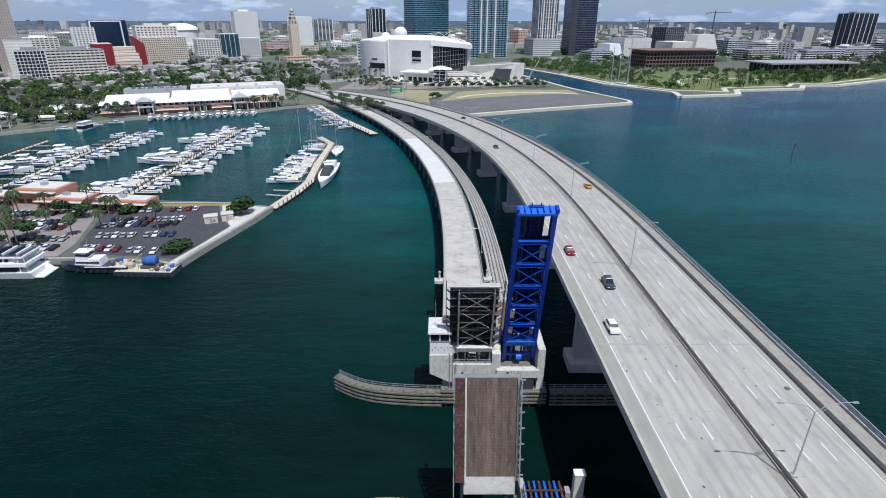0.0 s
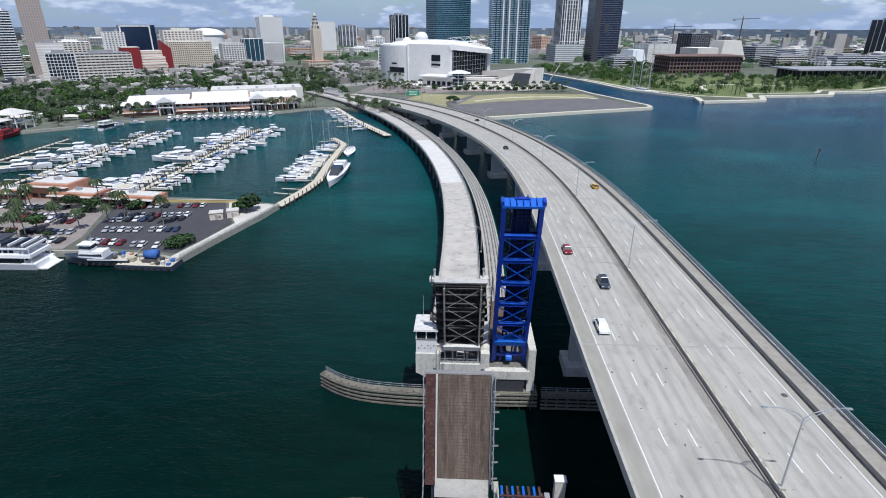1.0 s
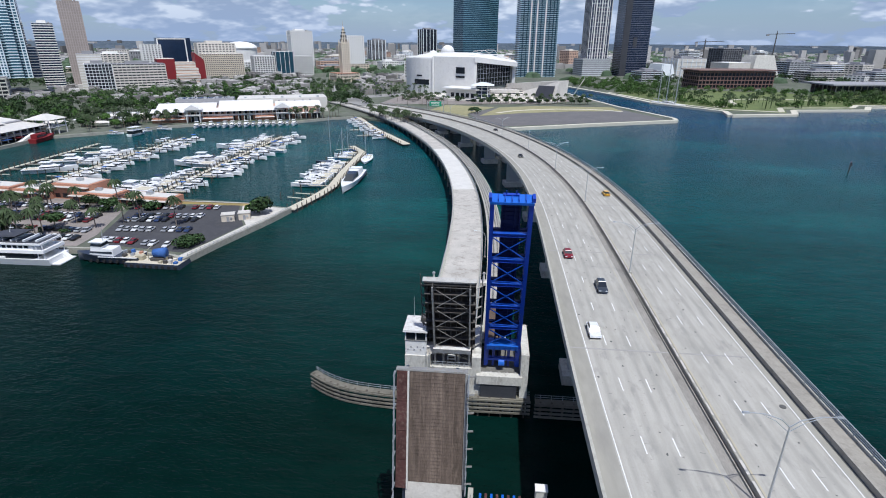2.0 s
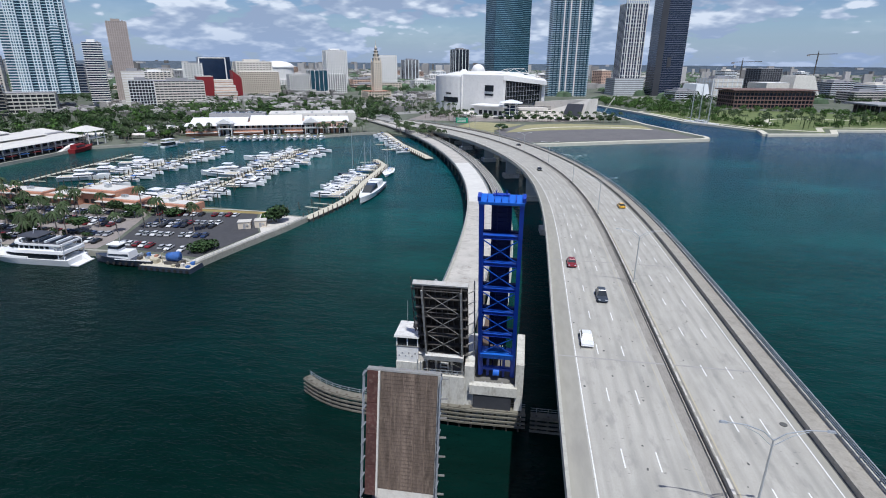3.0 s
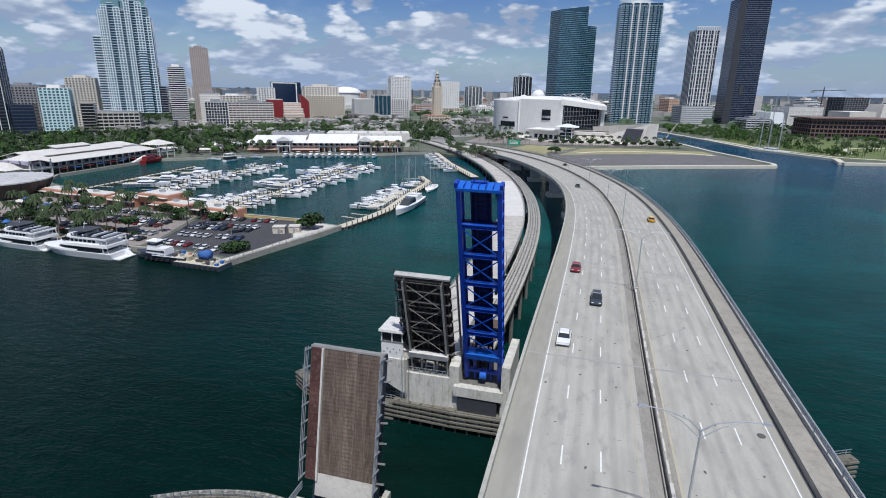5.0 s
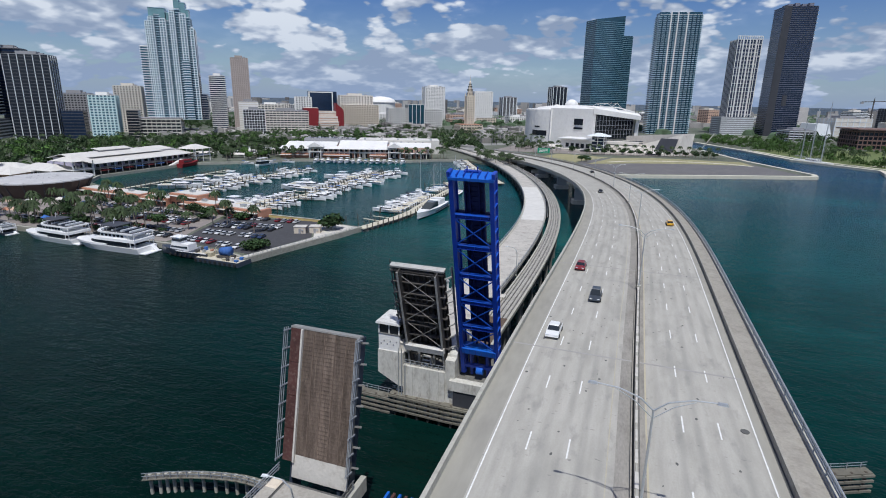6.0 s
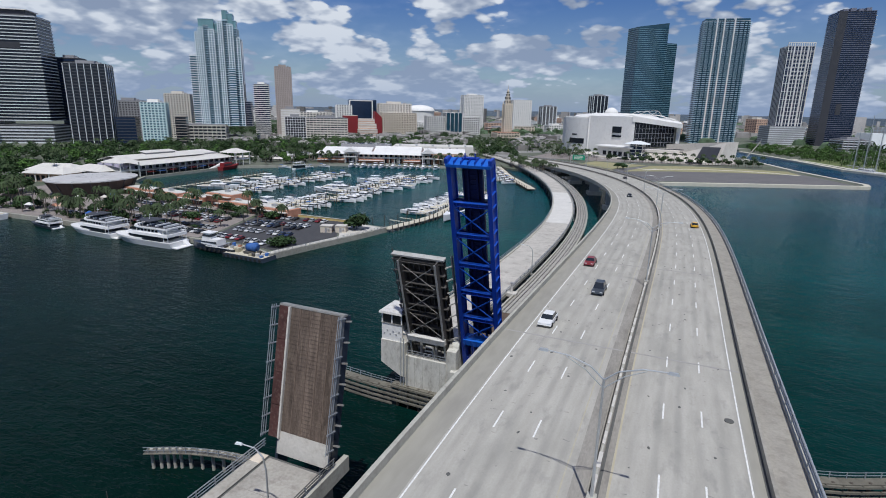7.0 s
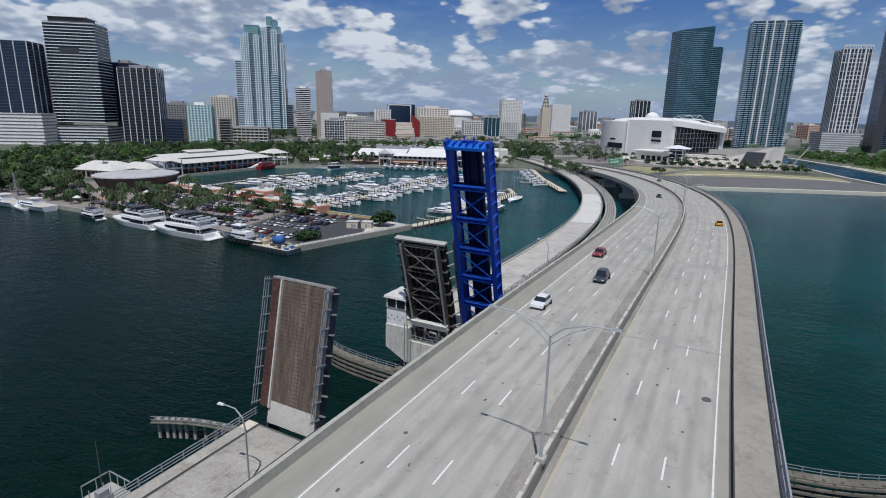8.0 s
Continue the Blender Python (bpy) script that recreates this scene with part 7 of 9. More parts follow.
for y in (-1.6, 1.6):
    part("winch", Geo().tube((-6.5, y - 0.7, 3.2), (-6.5, y + 0.7, 3.2), 0.6, n=10), M_STEEL, tug, local=True)
for k in range(5):
    part("gear_crate", Geo().box(-10.6 + k * 1.4, -9.7 + k * 1.4, -2.4 + (k % 2) * 2.6, -1.2 + (k % 2) * 2.6, 2.56, 3.2 + 0.3 * (k % 3)), (M_TERRA, M_GALV, M_CANVAS)[k % 3], tug, local=True)
for k in range(7):
    part("tyre_fender", Geo().tube((-9 + k * 2.3, 3.0, 1.2), (-9 + k * 2.3, 3.3, 1.2), 0.55, n=10), M_TIRE, tug, local=True)
barge = thing("work_barge", "flat dark work barge loaded with gear", "barge", (-96.5, 160.3, 0), -2)
part("hull", Geo().taper(-10, 10, -3.6, 3.6, -0.4, 1.5, 0.4, 0.2), M_HULLD, barge, local=True)
part("deck", Geo().box(-9.4, 9.4, -3.2, 3.2, 1.5, 1.56), M_DOCK, barge, local=True)
for k in range(9):
    part("tyre_fender", Geo().tube((-9 + k * 2.2, -3.7, 0.7), (-9 + k * 2.2, -3.95, 0.7), 0.55, n=10), M_TIRE, barge, local=True)
for k in range(8):
    part("deck_gear", Geo().box(2.0 + (k % 4) * 1.8, 3.1 + (k % 4) * 1.8, -2.6 + (k // 4) * 2.8, -1.4 + (k // 4) * 2.8, 1.56, 2.2 + 0.35 * (k % 3)), (M_YELL, M_STEEL, M_BEIGE, M_CANVAS)[k % 4], barge, local=True)
for k in range(12):
    part("rail_post", Geo().tube((-9.2 + k * 1.65, 3.3, 1.5), (-9.2 + k * 1.65, 3.3, 2.6), 0.05, n=5), M_GALV, barge, local=True)
part("generator", Geo().box(-7, -4.5, -1, 1, 1.56, 3.0), M_YELL, barge, local=True)
part("davit", Geo().path([(-3, 0, 1.5), (-3, 0, 5), (-1, 0.5, 6.6)], 0.15), M_YELL, barge, local=True)
tank = thing("covered_tank", "big tank under a bright blue tarpaulin on the barge", "tank", (-94.5, 160.6, 1.6), -2)
g = Geo()
g.tube((-3.2, 0.4, 2.2), (0.9, 0.6, 2.5), 1.35, 1.75, 14)
part("tarpaulin", g, mat("blue_tarpaulin", (0.045, 0.125, 0.36), 0.75, 0, 0.3, 0.8, 0.4), tank, local=True, smooth=True)
part("cradle", Geo().box(-3.8, 1.0, -1.4, 2.2, 0.0, 0.9), M_STEEL, tank, local=True)

# ---- docks ----


def dock(pts, w, label, z=1.1, fingers=(), gap=5.2, pile_gap=4.0):
    d = thing("marina_dock", label, "dock", (*pts[0], 0.0))
    pile = Geo().tube((0, 0, -3), (0, 0, 3.5), 0.22, n=6).mesh("mooring_post")
    pile.materials.append(M_PILE)
    o = Vector((*pts[0], 0))
    for (ax, ay), (bx, by) in zip(pts, pts[1:]):
        u = Vector((bx - ax, by - ay, 0))
        ln = u.length
        u.normalize()
        nrm = Vector((u.y, -u.x, 0))
        part("walkway", Geo().beam((ax, ay, z), (bx, by, z), w, 0.3), M_DOCK, d)
        for k in range(int(ln / pile_gap)):
            c = Vector((ax, ay, 0)) + u * (k + 0.5) * pile_gap
            for s in (-1, 1):
                shared("mooring_post", pile, d, Matrix.Translation(c + nrm * s * (w / 2 + 0.2) - o))
        for s in fingers:
            for k in range(int(ln / gap)):
                c = Vector((ax, ay, 0)) + u * (k + 0.2) * gap
                if k % 2 == 0:
                    part("finger_pier", Geo().beam(Vector((c.x, c.y, z - 0.1)) + nrm * s * w / 2, Vector((c.x, c.y, z - 0.1)) + nrm * s * (w / 2 + 10), 0.9, 0.22), M_DOCK, d)
                shared("mooring_post", pile, d, Matrix.Translation(c + nrm * s * (w / 2 + rng.uniform(10, 16)) - o))
    return d


dock([(-146, 234), (-148, 408)], 2.4, "long bleached marina dock with finger piers", fingers=(-1, 1))
dock([(-215, 247), (-219, 393)], 2.4, "long bleached marina dock with half-empty berths", fingers=(-1, 1))
dock([(-259, 254), (-265, 362)], 2.4, "sparsely used marina dock with bare piles", fingers=(1,), gap=6.5)
dock([(-73, 221), (-68, 245), (-66, 262), (-69, 300), (-71, 350), (-84, 372)], 4.6, "curved outer pier of pale boards", z=1.6, fingers=(-1,), gap=8)
dock([(-118, 524), (-84, 450), (-47, 384)], 6.0, "wide waterfront boardwalk pier", z=1.6, pile_gap=5)
dock([(-84, 452), (-104, 446)], 2.2, "short side dock with small boats")
dock([(-70, 427), (-92, 420)], 2.2, "short side dock with small boats")

# ---- marketplace ----
mall = thing("market_hall", "long two-storey waterfront market hall with a white roof", "mall", (-224, 503, 0), 22)
part("lower_floor", Geo().box(-70, 72, -18, 24, LAND_Z, 6.5), M_WIN, mall, local=True)
part("upper_floor", Geo().box(-66, 70, -14, 24, 6.9, 11.5), M_PINK, mall, "pink upper wall with shop openings", local=True)
part("gallery_slab", Geo().box(-72, 74, -22, 24, 6.5, 6.9), M_WHITE, mall, local=True)
for k in range(30):
    x = -71 + k * 5.0
    part("column", Geo().box(x - 0.3, x + 0.3, -21.6, -21.0, LAND_Z, 10.6), M_WHITE, mall, local=True)
    if k < 27:
        part("shop_opening", Geo().box(x + 4.0, x + 7.2, -14.3, -14.0, 7.3, 10.4), M_WIN, mall, local=True)
        part("shop_wall", Geo().box(x + 2.0, x + 4.4, -18.4, -18.0, 2.0, 6.3), M_TERRA if k % 3 else M_WHITE, mall, local=True)
part("gallery_rail", Geo().box(-72, 74, -22, -21.9, 7.4, 8.0), M_WHITE, mall, local=True)
part("front_canopy", Geo().add([(-73, -24, 10.4), (40, -24, 10.4), (40, -12, 12.2), (-73, -12, 12.2), (-73, -24, 10.7), (40, -24, 10.7), (40, -12, 12.5), (-73, -12, 12.5)],
     [(0, 3, 2, 1), (4, 5, 6, 7), (0, 1, 5, 4), (1, 2, 6, 5), (2, 3, 7, 6), (3, 0, 4, 7)]), M_ROOFW, mall, "white canopy over the gallery", local=True)
for x0, x1, zr in ((-70, -20, 15.5), (-18, 30, 17.0), (32, 74, 15.5)):
    part("roof", Geo().add([(x0, -14, 12.0), (x1, -14, 12.0), (x1, 26, 12.0), (x0, 26, 12.0), (x0, 6, zr), (x1, 6, zr)],
         [(0, 1, 5, 4), (2, 3, 4, 5), (0, 4, 3), (1, 2, 5), (0, 3, 2, 1)]), M_ROOFW, mall, "low-pitched white metal roof", local=True)
for x0, x1, y0, y1, h, m in ((-60, -6, 28, 46, 17, M_GREY), (-4, 84, 30, 66, 16, M_ROOFC), (-104, -74, 0, 14, 7, M_BEIGE), (-120, -80, 18, 32, 6, M_ROOFW), (-40, 24, 50, 70, 9, M_ROOFW)):
    part("rear_roof", Geo().taper(x0, x1, y0, y1, LAND_Z, h, 0.5, 0.5), m, mall, local=True)
    for i in range(5):
        x = x0 + (x1 - x0) * (i + 0.4) / 5
        part("roof_unit", Geo().box(x, x + 2.4, y0 + 3, y0 + 5, h, h + 1.6), M_GALV, mall, local=True)
for i in range(6):
    part("solar_panel", Geo().box(-56 + i * 8, -50 + i * 8, 31, 43, 17.0, 17.35), M_GLB, mall, local=True)
for x0, x1 in ((-72, -44), (-32, -6), (14, 30)):
    part("terrace_front", Geo().box(x0, x1, -24, -18, LAND_Z, 5.8), M_TERRA, mall, "orange terrace front", local=True)
    part("terrace_awning", Geo().box(x0 - 0.5, x1 + 0.5, -27, -23.5, 4.6, 4.9), M_ROOFW, mall, local=True)
for x in (-38, 38):
    for px in (-5.4, 5.4):
        for py in (-29, -22):
            part("gazebo_post", Geo().box(x + px - 0.35, x + px + 0.35, py - 0.35, py + 0.35, LAND_Z, 13), M_WHITE, mall, local=True)
    part("gazebo_beam", Geo().box(x - 6, x + 6, -29.5, -28.7, 8.2, 9.0), M_WHITE, mall, local=True)
    part("gazebo_roof", Geo().add([(x - 7.5, -31, 13), (x + 7.5, -31, 13), (x + 7.5, -16, 13), (x - 7.5, -16, 13), (x, -31, 17.4), (x, -16, 17.4)],
         [(0, 1, 4), (2, 3, 5), (1, 2, 5, 4), (3, 0, 4, 5), (0, 3, 2, 1)]), M_ROOFW, mall, "white gabled gazebo roof", local=True)
for i in range(18):
    x = -64 + i * 7.6
    part("roof_vent", Geo().box(x, x + 1.6, 12 + (i % 3) * 3, 14 + (i % 3) * 3, 14.0, 15.6), M_GREY, mall, local=True)
for i in range(24):
    x = 44 + i * 1.2
    part("gallery_post", Geo().box(x, x + 0.25, -22.2, -21.9, 6.9, 10.4), M_RED, mall, local=True)

mall2 = thing("market_hall", "waterfront market wing with stepped white roofs on tall columns", "mall", (-345, 336, 0), 91)
part("lower_floor", Geo().box(-48, 52, -18, 20, LAND_Z, 5.5), M_WIN, mall2, local=True)
part("upper_floor", Geo().box(-48, 52, -16, 20, 5.9, 9.6), mat("lilac_stucco", (0.42, 0.40, 0.50), 0.8), mall2, local=True)
part("gallery_slab", Geo().box(-60, 60, -22, 20, 5.5, 5.9), M_PALE, mall2, local=True)
for k in range(20):
    x = -58 + k * 6.1
    part("column", Geo().box(x - 0.25, x + 0.25, -21.4, -20.9, LAND_Z, 9.8), M_WHITE, mall2, local=True)
    part("shop_opening", Geo().box(x + 1.0, x + 4.6, -16.3, -16.0, 6.3, 9.0), M_WIN, mall2, local=True)
def pitched(x0, x1, ya, yb, za, zb, th=0.3):
    return Geo().add([(x0, ya, za), (x1, ya, za), (x1, yb, zb), (x0, yb, zb), (x0, ya, za + th), (x1, ya, za + th), (x1, yb, zb + th), (x0, yb, zb + th)],
                     [(0, 3, 2, 1), (4, 5, 6, 7), (0, 1, 5, 4), (1, 2, 6, 5), (2, 3, 7, 6), (3, 0, 4, 7)])


part("roof", pitched(-46, 50, -24, -6, 9.6, 11.8), M_ROOFC, mall2, "sloping cream roof over the quay", local=True)
part("clerestory", Geo().box(-46, 48, -6, 16, 9.8, 13.0), M_GREY, mall2, local=True)
part("upper_roof", pitched(-48, 30, -9, 6, 12.8, 15.2), M_ROOFC, mall2, local=True)
part("upper_roof", pitched(-48, 30, 6.02, 20, 15.2, 12.0), M_ROOFC, mall2, local=True)
part("upper_roof", pitched(31, 50, -4, 14, 12.4, 14.6), M_ROOFC, mall2, local=True)
part("upper_roof", pitched(-20, 10, 2, 10, 16.0, 17.2), M_ROOFC, mall2, local=True)
part("monitor", Geo().box(-19, 9, 2.5, 9.5, 14.0, 16.0), M_GREY, mall2, local=True)
for x, w in ((-56, 9), (58, 10)):
    part("pavilion_roof", Geo().taper(x - w, x + w, -27, -6, 13.0, 16.5, 7.5, 9.5), M_ROOFC, mall2, "hipped roof of the end pavilion", local=True)
    part("pavilion_floor", Geo().box(x - w + 1, x + w - 1, -26, -8, 7.0, 7.4), M_WHITE, mall2, local=True)
    for px in (-1, 0, 1):
        for py in (-25.5, -8):
            part("pavilion_column", Geo().box(x + px * (w - 1.5) - 0.3, x + px * (w - 1.5) + 0.3, py - 0.3, py + 0.3, LAND_Z - 2, 13.0), M_WHITE, mall2, local=True)
part("quay_stair", Geo().add([(20, -26, 2), (34, -26, 6), (34, -23, 6), (20, -23, 2), (34, -26, 2), (34, -23, 2)], [(0, 1, 2, 3), (0, 4, 1), (3, 2, 5), (1, 4, 5, 2)]), M_WHITE, mall2, local=True)
for i in range(8):
    x = -40 + i * 10
    part("shop_awning", Geo().box(x, x + 6, -24, -20.5, 4.4, 4.7), M_CANVAS if i % 2 else M_RED, mall2, local=True)
for k, (x, y) in enumerate(((-342, 272), (-350, 246), (-372, 262))):
    p = thing("market_pavilion", "small cream market pavilion with a beige hipped roof", "pavilion", (x, y, LAND_Z), 15 * k, group="market pavilions")
    part("wall", Geo().box(-15, 15, -8, 8, 0, 5.6), M_PINK if k % 2 else M_ROOFC, p, local=True)
    for i in range(7):
        part("opening", Geo().box(-13.6 + i * 4, -11.0 + i * 4, -8.15, -7.9, 0.6, 4.2), M_WIN, p, local=True)
    part("roof", Geo().taper(-17, 17, -10, 10, 5.6, 9.2, 8, 9.0), M_ROOFC, p, local=True)
    for px in (-15.8, -5.3, 5.3, 15.8):
        part("column", Geo().box(px - 0.25, px + 0.25, -9.4, -8.9, 0, 5.6), M_WHITE, p, local=True)
M_ROOFS = mat("stained_pale_membrane", (0.47, 0.465, 0.46), 0.7, 0, 0.12, 0.12, 0.1, (0.36, 0.35, 0.34), stain_amt=0.6)
amph = thing("amphitheatre", "oval stage building with dark walls and a pale flat roof", "amphitheatre", (-279, 226, 0), 12)
oval = [(23 * math.cos(i * math.tau / 32), 26 * math.sin(i * math.tau / 32)) for i in range(32)]
g = Geo()
for f0, z0, f1, z1 in ((0.80, LAND_Z, 0.84, 3.4), (0.84, 3.4, 0.985, 10.2)):
    g.add([(x * f0, y * f0, z0) for x, y in oval] + [(x * f1, y * f1, z1) for x, y in oval], [(i, (i + 1) % 32, 32 + (i + 1) % 32, 32 + i) for i in range(32)])
part("wall", g, mat("dark_bronze_wall", (0.06, 0.045, 0.04), 0.7), amph, "dark flaring seating bowl", local=True)
part("roof", Geo().prism(oval, 10.2, 10.8), M_ROOFS, amph, "pale stained oval roof", local=True)
part("roof_rise", Geo().dome(0, 0, 10.8, 21, 24, 0.8, 28, 3), M_ROOFS, amph, local=True)
for i in range(0, 32, 2):
    x, y = oval[i]
    part("roof_seam", Geo().beam((x * 0.25, y * 0.25, 11.56), (x * 0.97, y * 0.97, 10.84), 0.5, 0.12), M_GREY, amph, local=True)
for i in range(0, 32, 2):
    x, y = oval[i]
    part("bowl_rib", Geo().beam((x * 0.845, y * 0.845, 3.2), (x * 0.985, y * 0.985, 10.1), 0.5, 0.5), M_CHAR, amph, local=True)

# terracotta shops between car park and basin
for k, (x, y, w, d, h) in enumerate(((-137, 222.5, 26, 9, 4.0), (-163, 225, 22, 10, 4.2), (-176, 231, 20, 13, 7.0), (-196, 229, 20, 10, 4.0), (-220, 232, 24, 10, 4.2), (-246, 235, 26, 10, 4.0))):
    s = thing("shop_building", "low terracotta shop building with a white flat roof", "shop", (x, y, LAND_Z), -6, group="terracotta shops")
    part("wall", Geo().box(-w / 2, w / 2, -d / 2, d / 2, 0, h), M_TERRA, s, local=True)
    part("roof", Geo().box(-w / 2 + 1.4, w / 2 - 1.4, -d / 2 + 1.6, d / 2 - 1.2, h, h + 0.3), M_ROOFC, s, local=True)
    part("roof_deck", Geo().box(-w / 2 + 0.3, w / 2 - 0.3, -d / 2 + 0.3, d / 2 - 0.3, h, h + 0.06), M_TERRA, s, local=True)
    part("awning", Geo().box(-w / 2, w / 2, -d / 2 - 2.2, -d / 2, h - 1.1, h - 0.9), M_PALE, s, local=True)
    for i in range(int(w / 4)):
        part("shop_window", Geo().box(-w / 2 + 1 + i * 4, -w / 2 + 3.6 + i * 4, -d / 2 - 0.06, -d / 2 + 0.05, 0.6, 2.6), M_WIN, s, local=True)
    part("roof_unit", Geo().box(-1.5, 1.0, -1, 1, h + 0.35, h + 1.5), M_GALV, s, local=True)
for k, (x, y, w, d) in enumerate(((-92, 203, 5, 4), (-86.5, 206, 4.5, 4))):
    s = thing("storage_hut", "small cream storage hut by the seawall", "hut", (x, y, LAND_Z), 20, group="storage huts")
    part("wall", Geo().box(-w / 2, w / 2, -d / 2, d / 2, 0, 2.8), M_TANST, s, local=True)
    part("roof", Geo().box(-w / 2 - 0.2, w / 2 + 0.2, -d / 2 - 0.2, d / 2 + 0.2, 2.8, 3.0), M_PALE, s, local=True)
    part("door", Geo().box(-0.5, 0.5, -d / 2 - 0.05, -d / 2 + 0.02, 0, 2.1), M_GREY, s, local=True)
    part("air_unit", Geo().box(0.8, 1.6, -d / 2 - 0.4, -d / 2, 1.4, 2.0), M_GALV, s, local=True)
w = thing("boundary_wall", "low yellow wall along the basin", "wall", (-112, 226, LAND_Z), 0)
part("wall", Geo().box(-126, -90, 223.6, 224.0, LAND_Z, 3.0), mat("yellow_ochre_wall", (0.55, 0.42, 0.18), 0.85), w)
part("coping", Geo().box(-126.1, -89.9, 223.5, 224.1, 3.0, 3.12), M_PALE, w)
# seawall railing
r = thing("guard_rail", "thin grey railing along the seawall", "railing", (-80, 190, LAND_Z))
for (ax, ay), (bx, by) in (((-87.2, 163), (-83.2, 179)), ((-83.2, 179), (-75.6, 206)), ((-75.6, 206), (-72.8, 221))):
    for h in (0.55, 1.0):
        part("rail", Geo().beam((ax, ay, 2.2 + h), (bx, by, 2.2 + h), 0.08, 0.08), M_RAILG, r)
    for k in range(8):
        x, y = ax + (bx - ax) * k / 8, ay + (by - ay) * k / 8
        part("post", Geo().box(x - 0.05, x + 0.05, y - 0.05, y + 0.05, 2.2, 3.25), M_RAILG, r)
# two-masted ship at the park quay, and a channel beacon
sh = thing("tall_ship", "large white motor sailer with two very tall masts", "ship", (223, 686, 0), -67)
part("hull", hull_geo(56, 9, 2.6, 0.7), M_HULL, sh, local=True)
part("deckhouse", cabin_geo(-10, 8, 2.6, 2.8, 5.0, 2), M_HULL, sh, local=True)
part("window_band", cabin_geo(-9.8, 7.6, 2.64, 3.5, 4.3, 1), M_BGLASS, sh, local=True)
for x, h in ((-20, 46), (-6, 58), (10, 64)):
    part("mast", Geo().tube((x, 0, 3), (x, 0, h), 0.6, 0.3, 6), M_GALV, sh, local=True)
    part("boom", Geo().tube((x, 0, 6), (x - 10, 0, 6), 0.3), M_GALV, sh, local=True)
    for s in (-1, 1):
        part("shroud", Geo().tube((x, 0, h - 2), (x - 2, s * 3.6, 3), 0.09, n=4), M_GALV, sh, local=True)
bc = thing("channel_beacon", "dark channel marker on a leaning pile", "beacon", (221, 331, 0))
part("pile", Geo().tube((221, 331, -3), (221.4, 331, 4.8), 0.28, n=7), M_PILE, bc)
part("platform", Geo().box(220.4, 222.2, 330.3, 331.7, 4.7, 4.9), M_STEEL, bc)
part("board", Geo().box(220.7, 222.0, 330.6, 330.75, 4.9, 6.4), M_CHAR, bc)
part("lamp", Geo().tube((221.3, 331, 6.4), (221.3, 331, 7.2), 0.2), M_RED, bc)

# stalls and umbrellas on the marketplace grounds
rng = random.Random(5)
for k in range(22):
    x, y = rng.uniform(-262, -196), rng.uniform(172, 216)
    st = thing("market_stall", "small market stall with a faded canvas roof", "stall", (x, y, 1.86), rng.uniform(-20, 20), group="market stalls")
    w, d = rng.uniform(2.4, 5.5), rng.uniform(2.2, 3.6)
    part("canvas", Geo().taper(-w / 2, w / 2, -d / 2, d / 2, 2.4, 3.5, w * 0.38, d * 0.4), rng.choice([M_PINK, M_ROOFW, M_TERRA, M_BEIGE, M_CANVAS]), st, local=True)
    for px in (-0.45, 0.45):
        part("post", Geo().box(px * w - 0.06, px * w + 0.06, -d * 0.4, -d * 0.4 + 0.12, 0, 2.5), M_WHITE, st, local=True)
    part("counter", Geo().box(-w * 0.4, w * 0.4, -0.5, 0.4, 0, 0.95), M_BEIGE, st, local=True)

# ---- trees ----


def clumps(g, x, y, z, rx, rz, n, size, rg):
    """A crown of many small leaf clumps with gaps and an uneven outline."""
    lobes = [(rg.uniform(-0.45, 0.45) * rx, rg.uniform(-0.45, 0.45) * rx, rg.uniform(-0.25, 0.35) * rz, rg.uniform(0.45, 0.75)) for _ in range(5)]
    for _ in range(n):
        lx, ly, lz, lr = rg.choice(lobes)
        a, c = rg.uniform(0, math.tau), rg.uniform(-0.75, 1.0)
        r = rg.uniform(0.72, 1.05) * lr
        s = math.sqrt(1 - c * c)
        px, py, pz = x + lx + rx * r * s * math.cos(a), y + ly + rx * r * s * math.sin(a), z + lz + rz * r * c
        k = size * rg.uniform(0.6, 1.35)
        u = Vector((rg.uniform(-1, 1), rg.uniform(-1, 1), rg.uniform(-0.5, 0.5))).normalized()
        w = u.cross(Vector((s * math.cos(a), s * math.sin(a), c + 0.4))).normalized()
        o = Vector((px, py, pz))
        tip = Vector((s * math.cos(a), s * math.sin(a), c)) * k * 0.35
        g.add([o - u * k, o - w * k * 0.7 + tip, o + u * k, o + w * k * 0.7 + tip], [(0, 1, 2), (0, 2, 3)])


def broad_tree(seed, r, h, leaf, name="tree", label="leafy green shade tree with a full crown"):
    rg = random.Random(seed)
    t = thing(name, label, "tree", (0, 0, 0), group="shade trees")
    g = Geo().path([(0, 0, 0), (0.1, 0, h * 0.25), (0.0, 0.15, h * 0.5)], 0.32, 0.2, 7)
    for k in range(5):
        a = k * 1.26 + rg.uniform(-0.3, 0.3)
        g.path([(0, 0.1, h * 0.38), (math.cos(a) * r * 0.35, math.sin(a) * r * 0.35, h * 0.58), (math.cos(a) * r * 0.6, math.sin(a) * r * 0.6, h * 0.72)], 0.15, 0.05, 5)
    part("trunk", g, M_TRUNK, t, local=True)
    c = Geo()
    clumps(c, 0, 0, h * 0.66, r, h * 0.36, 420, r * 0.16, rg)
    part("crown", c, leaf, t, local=True)
    return t


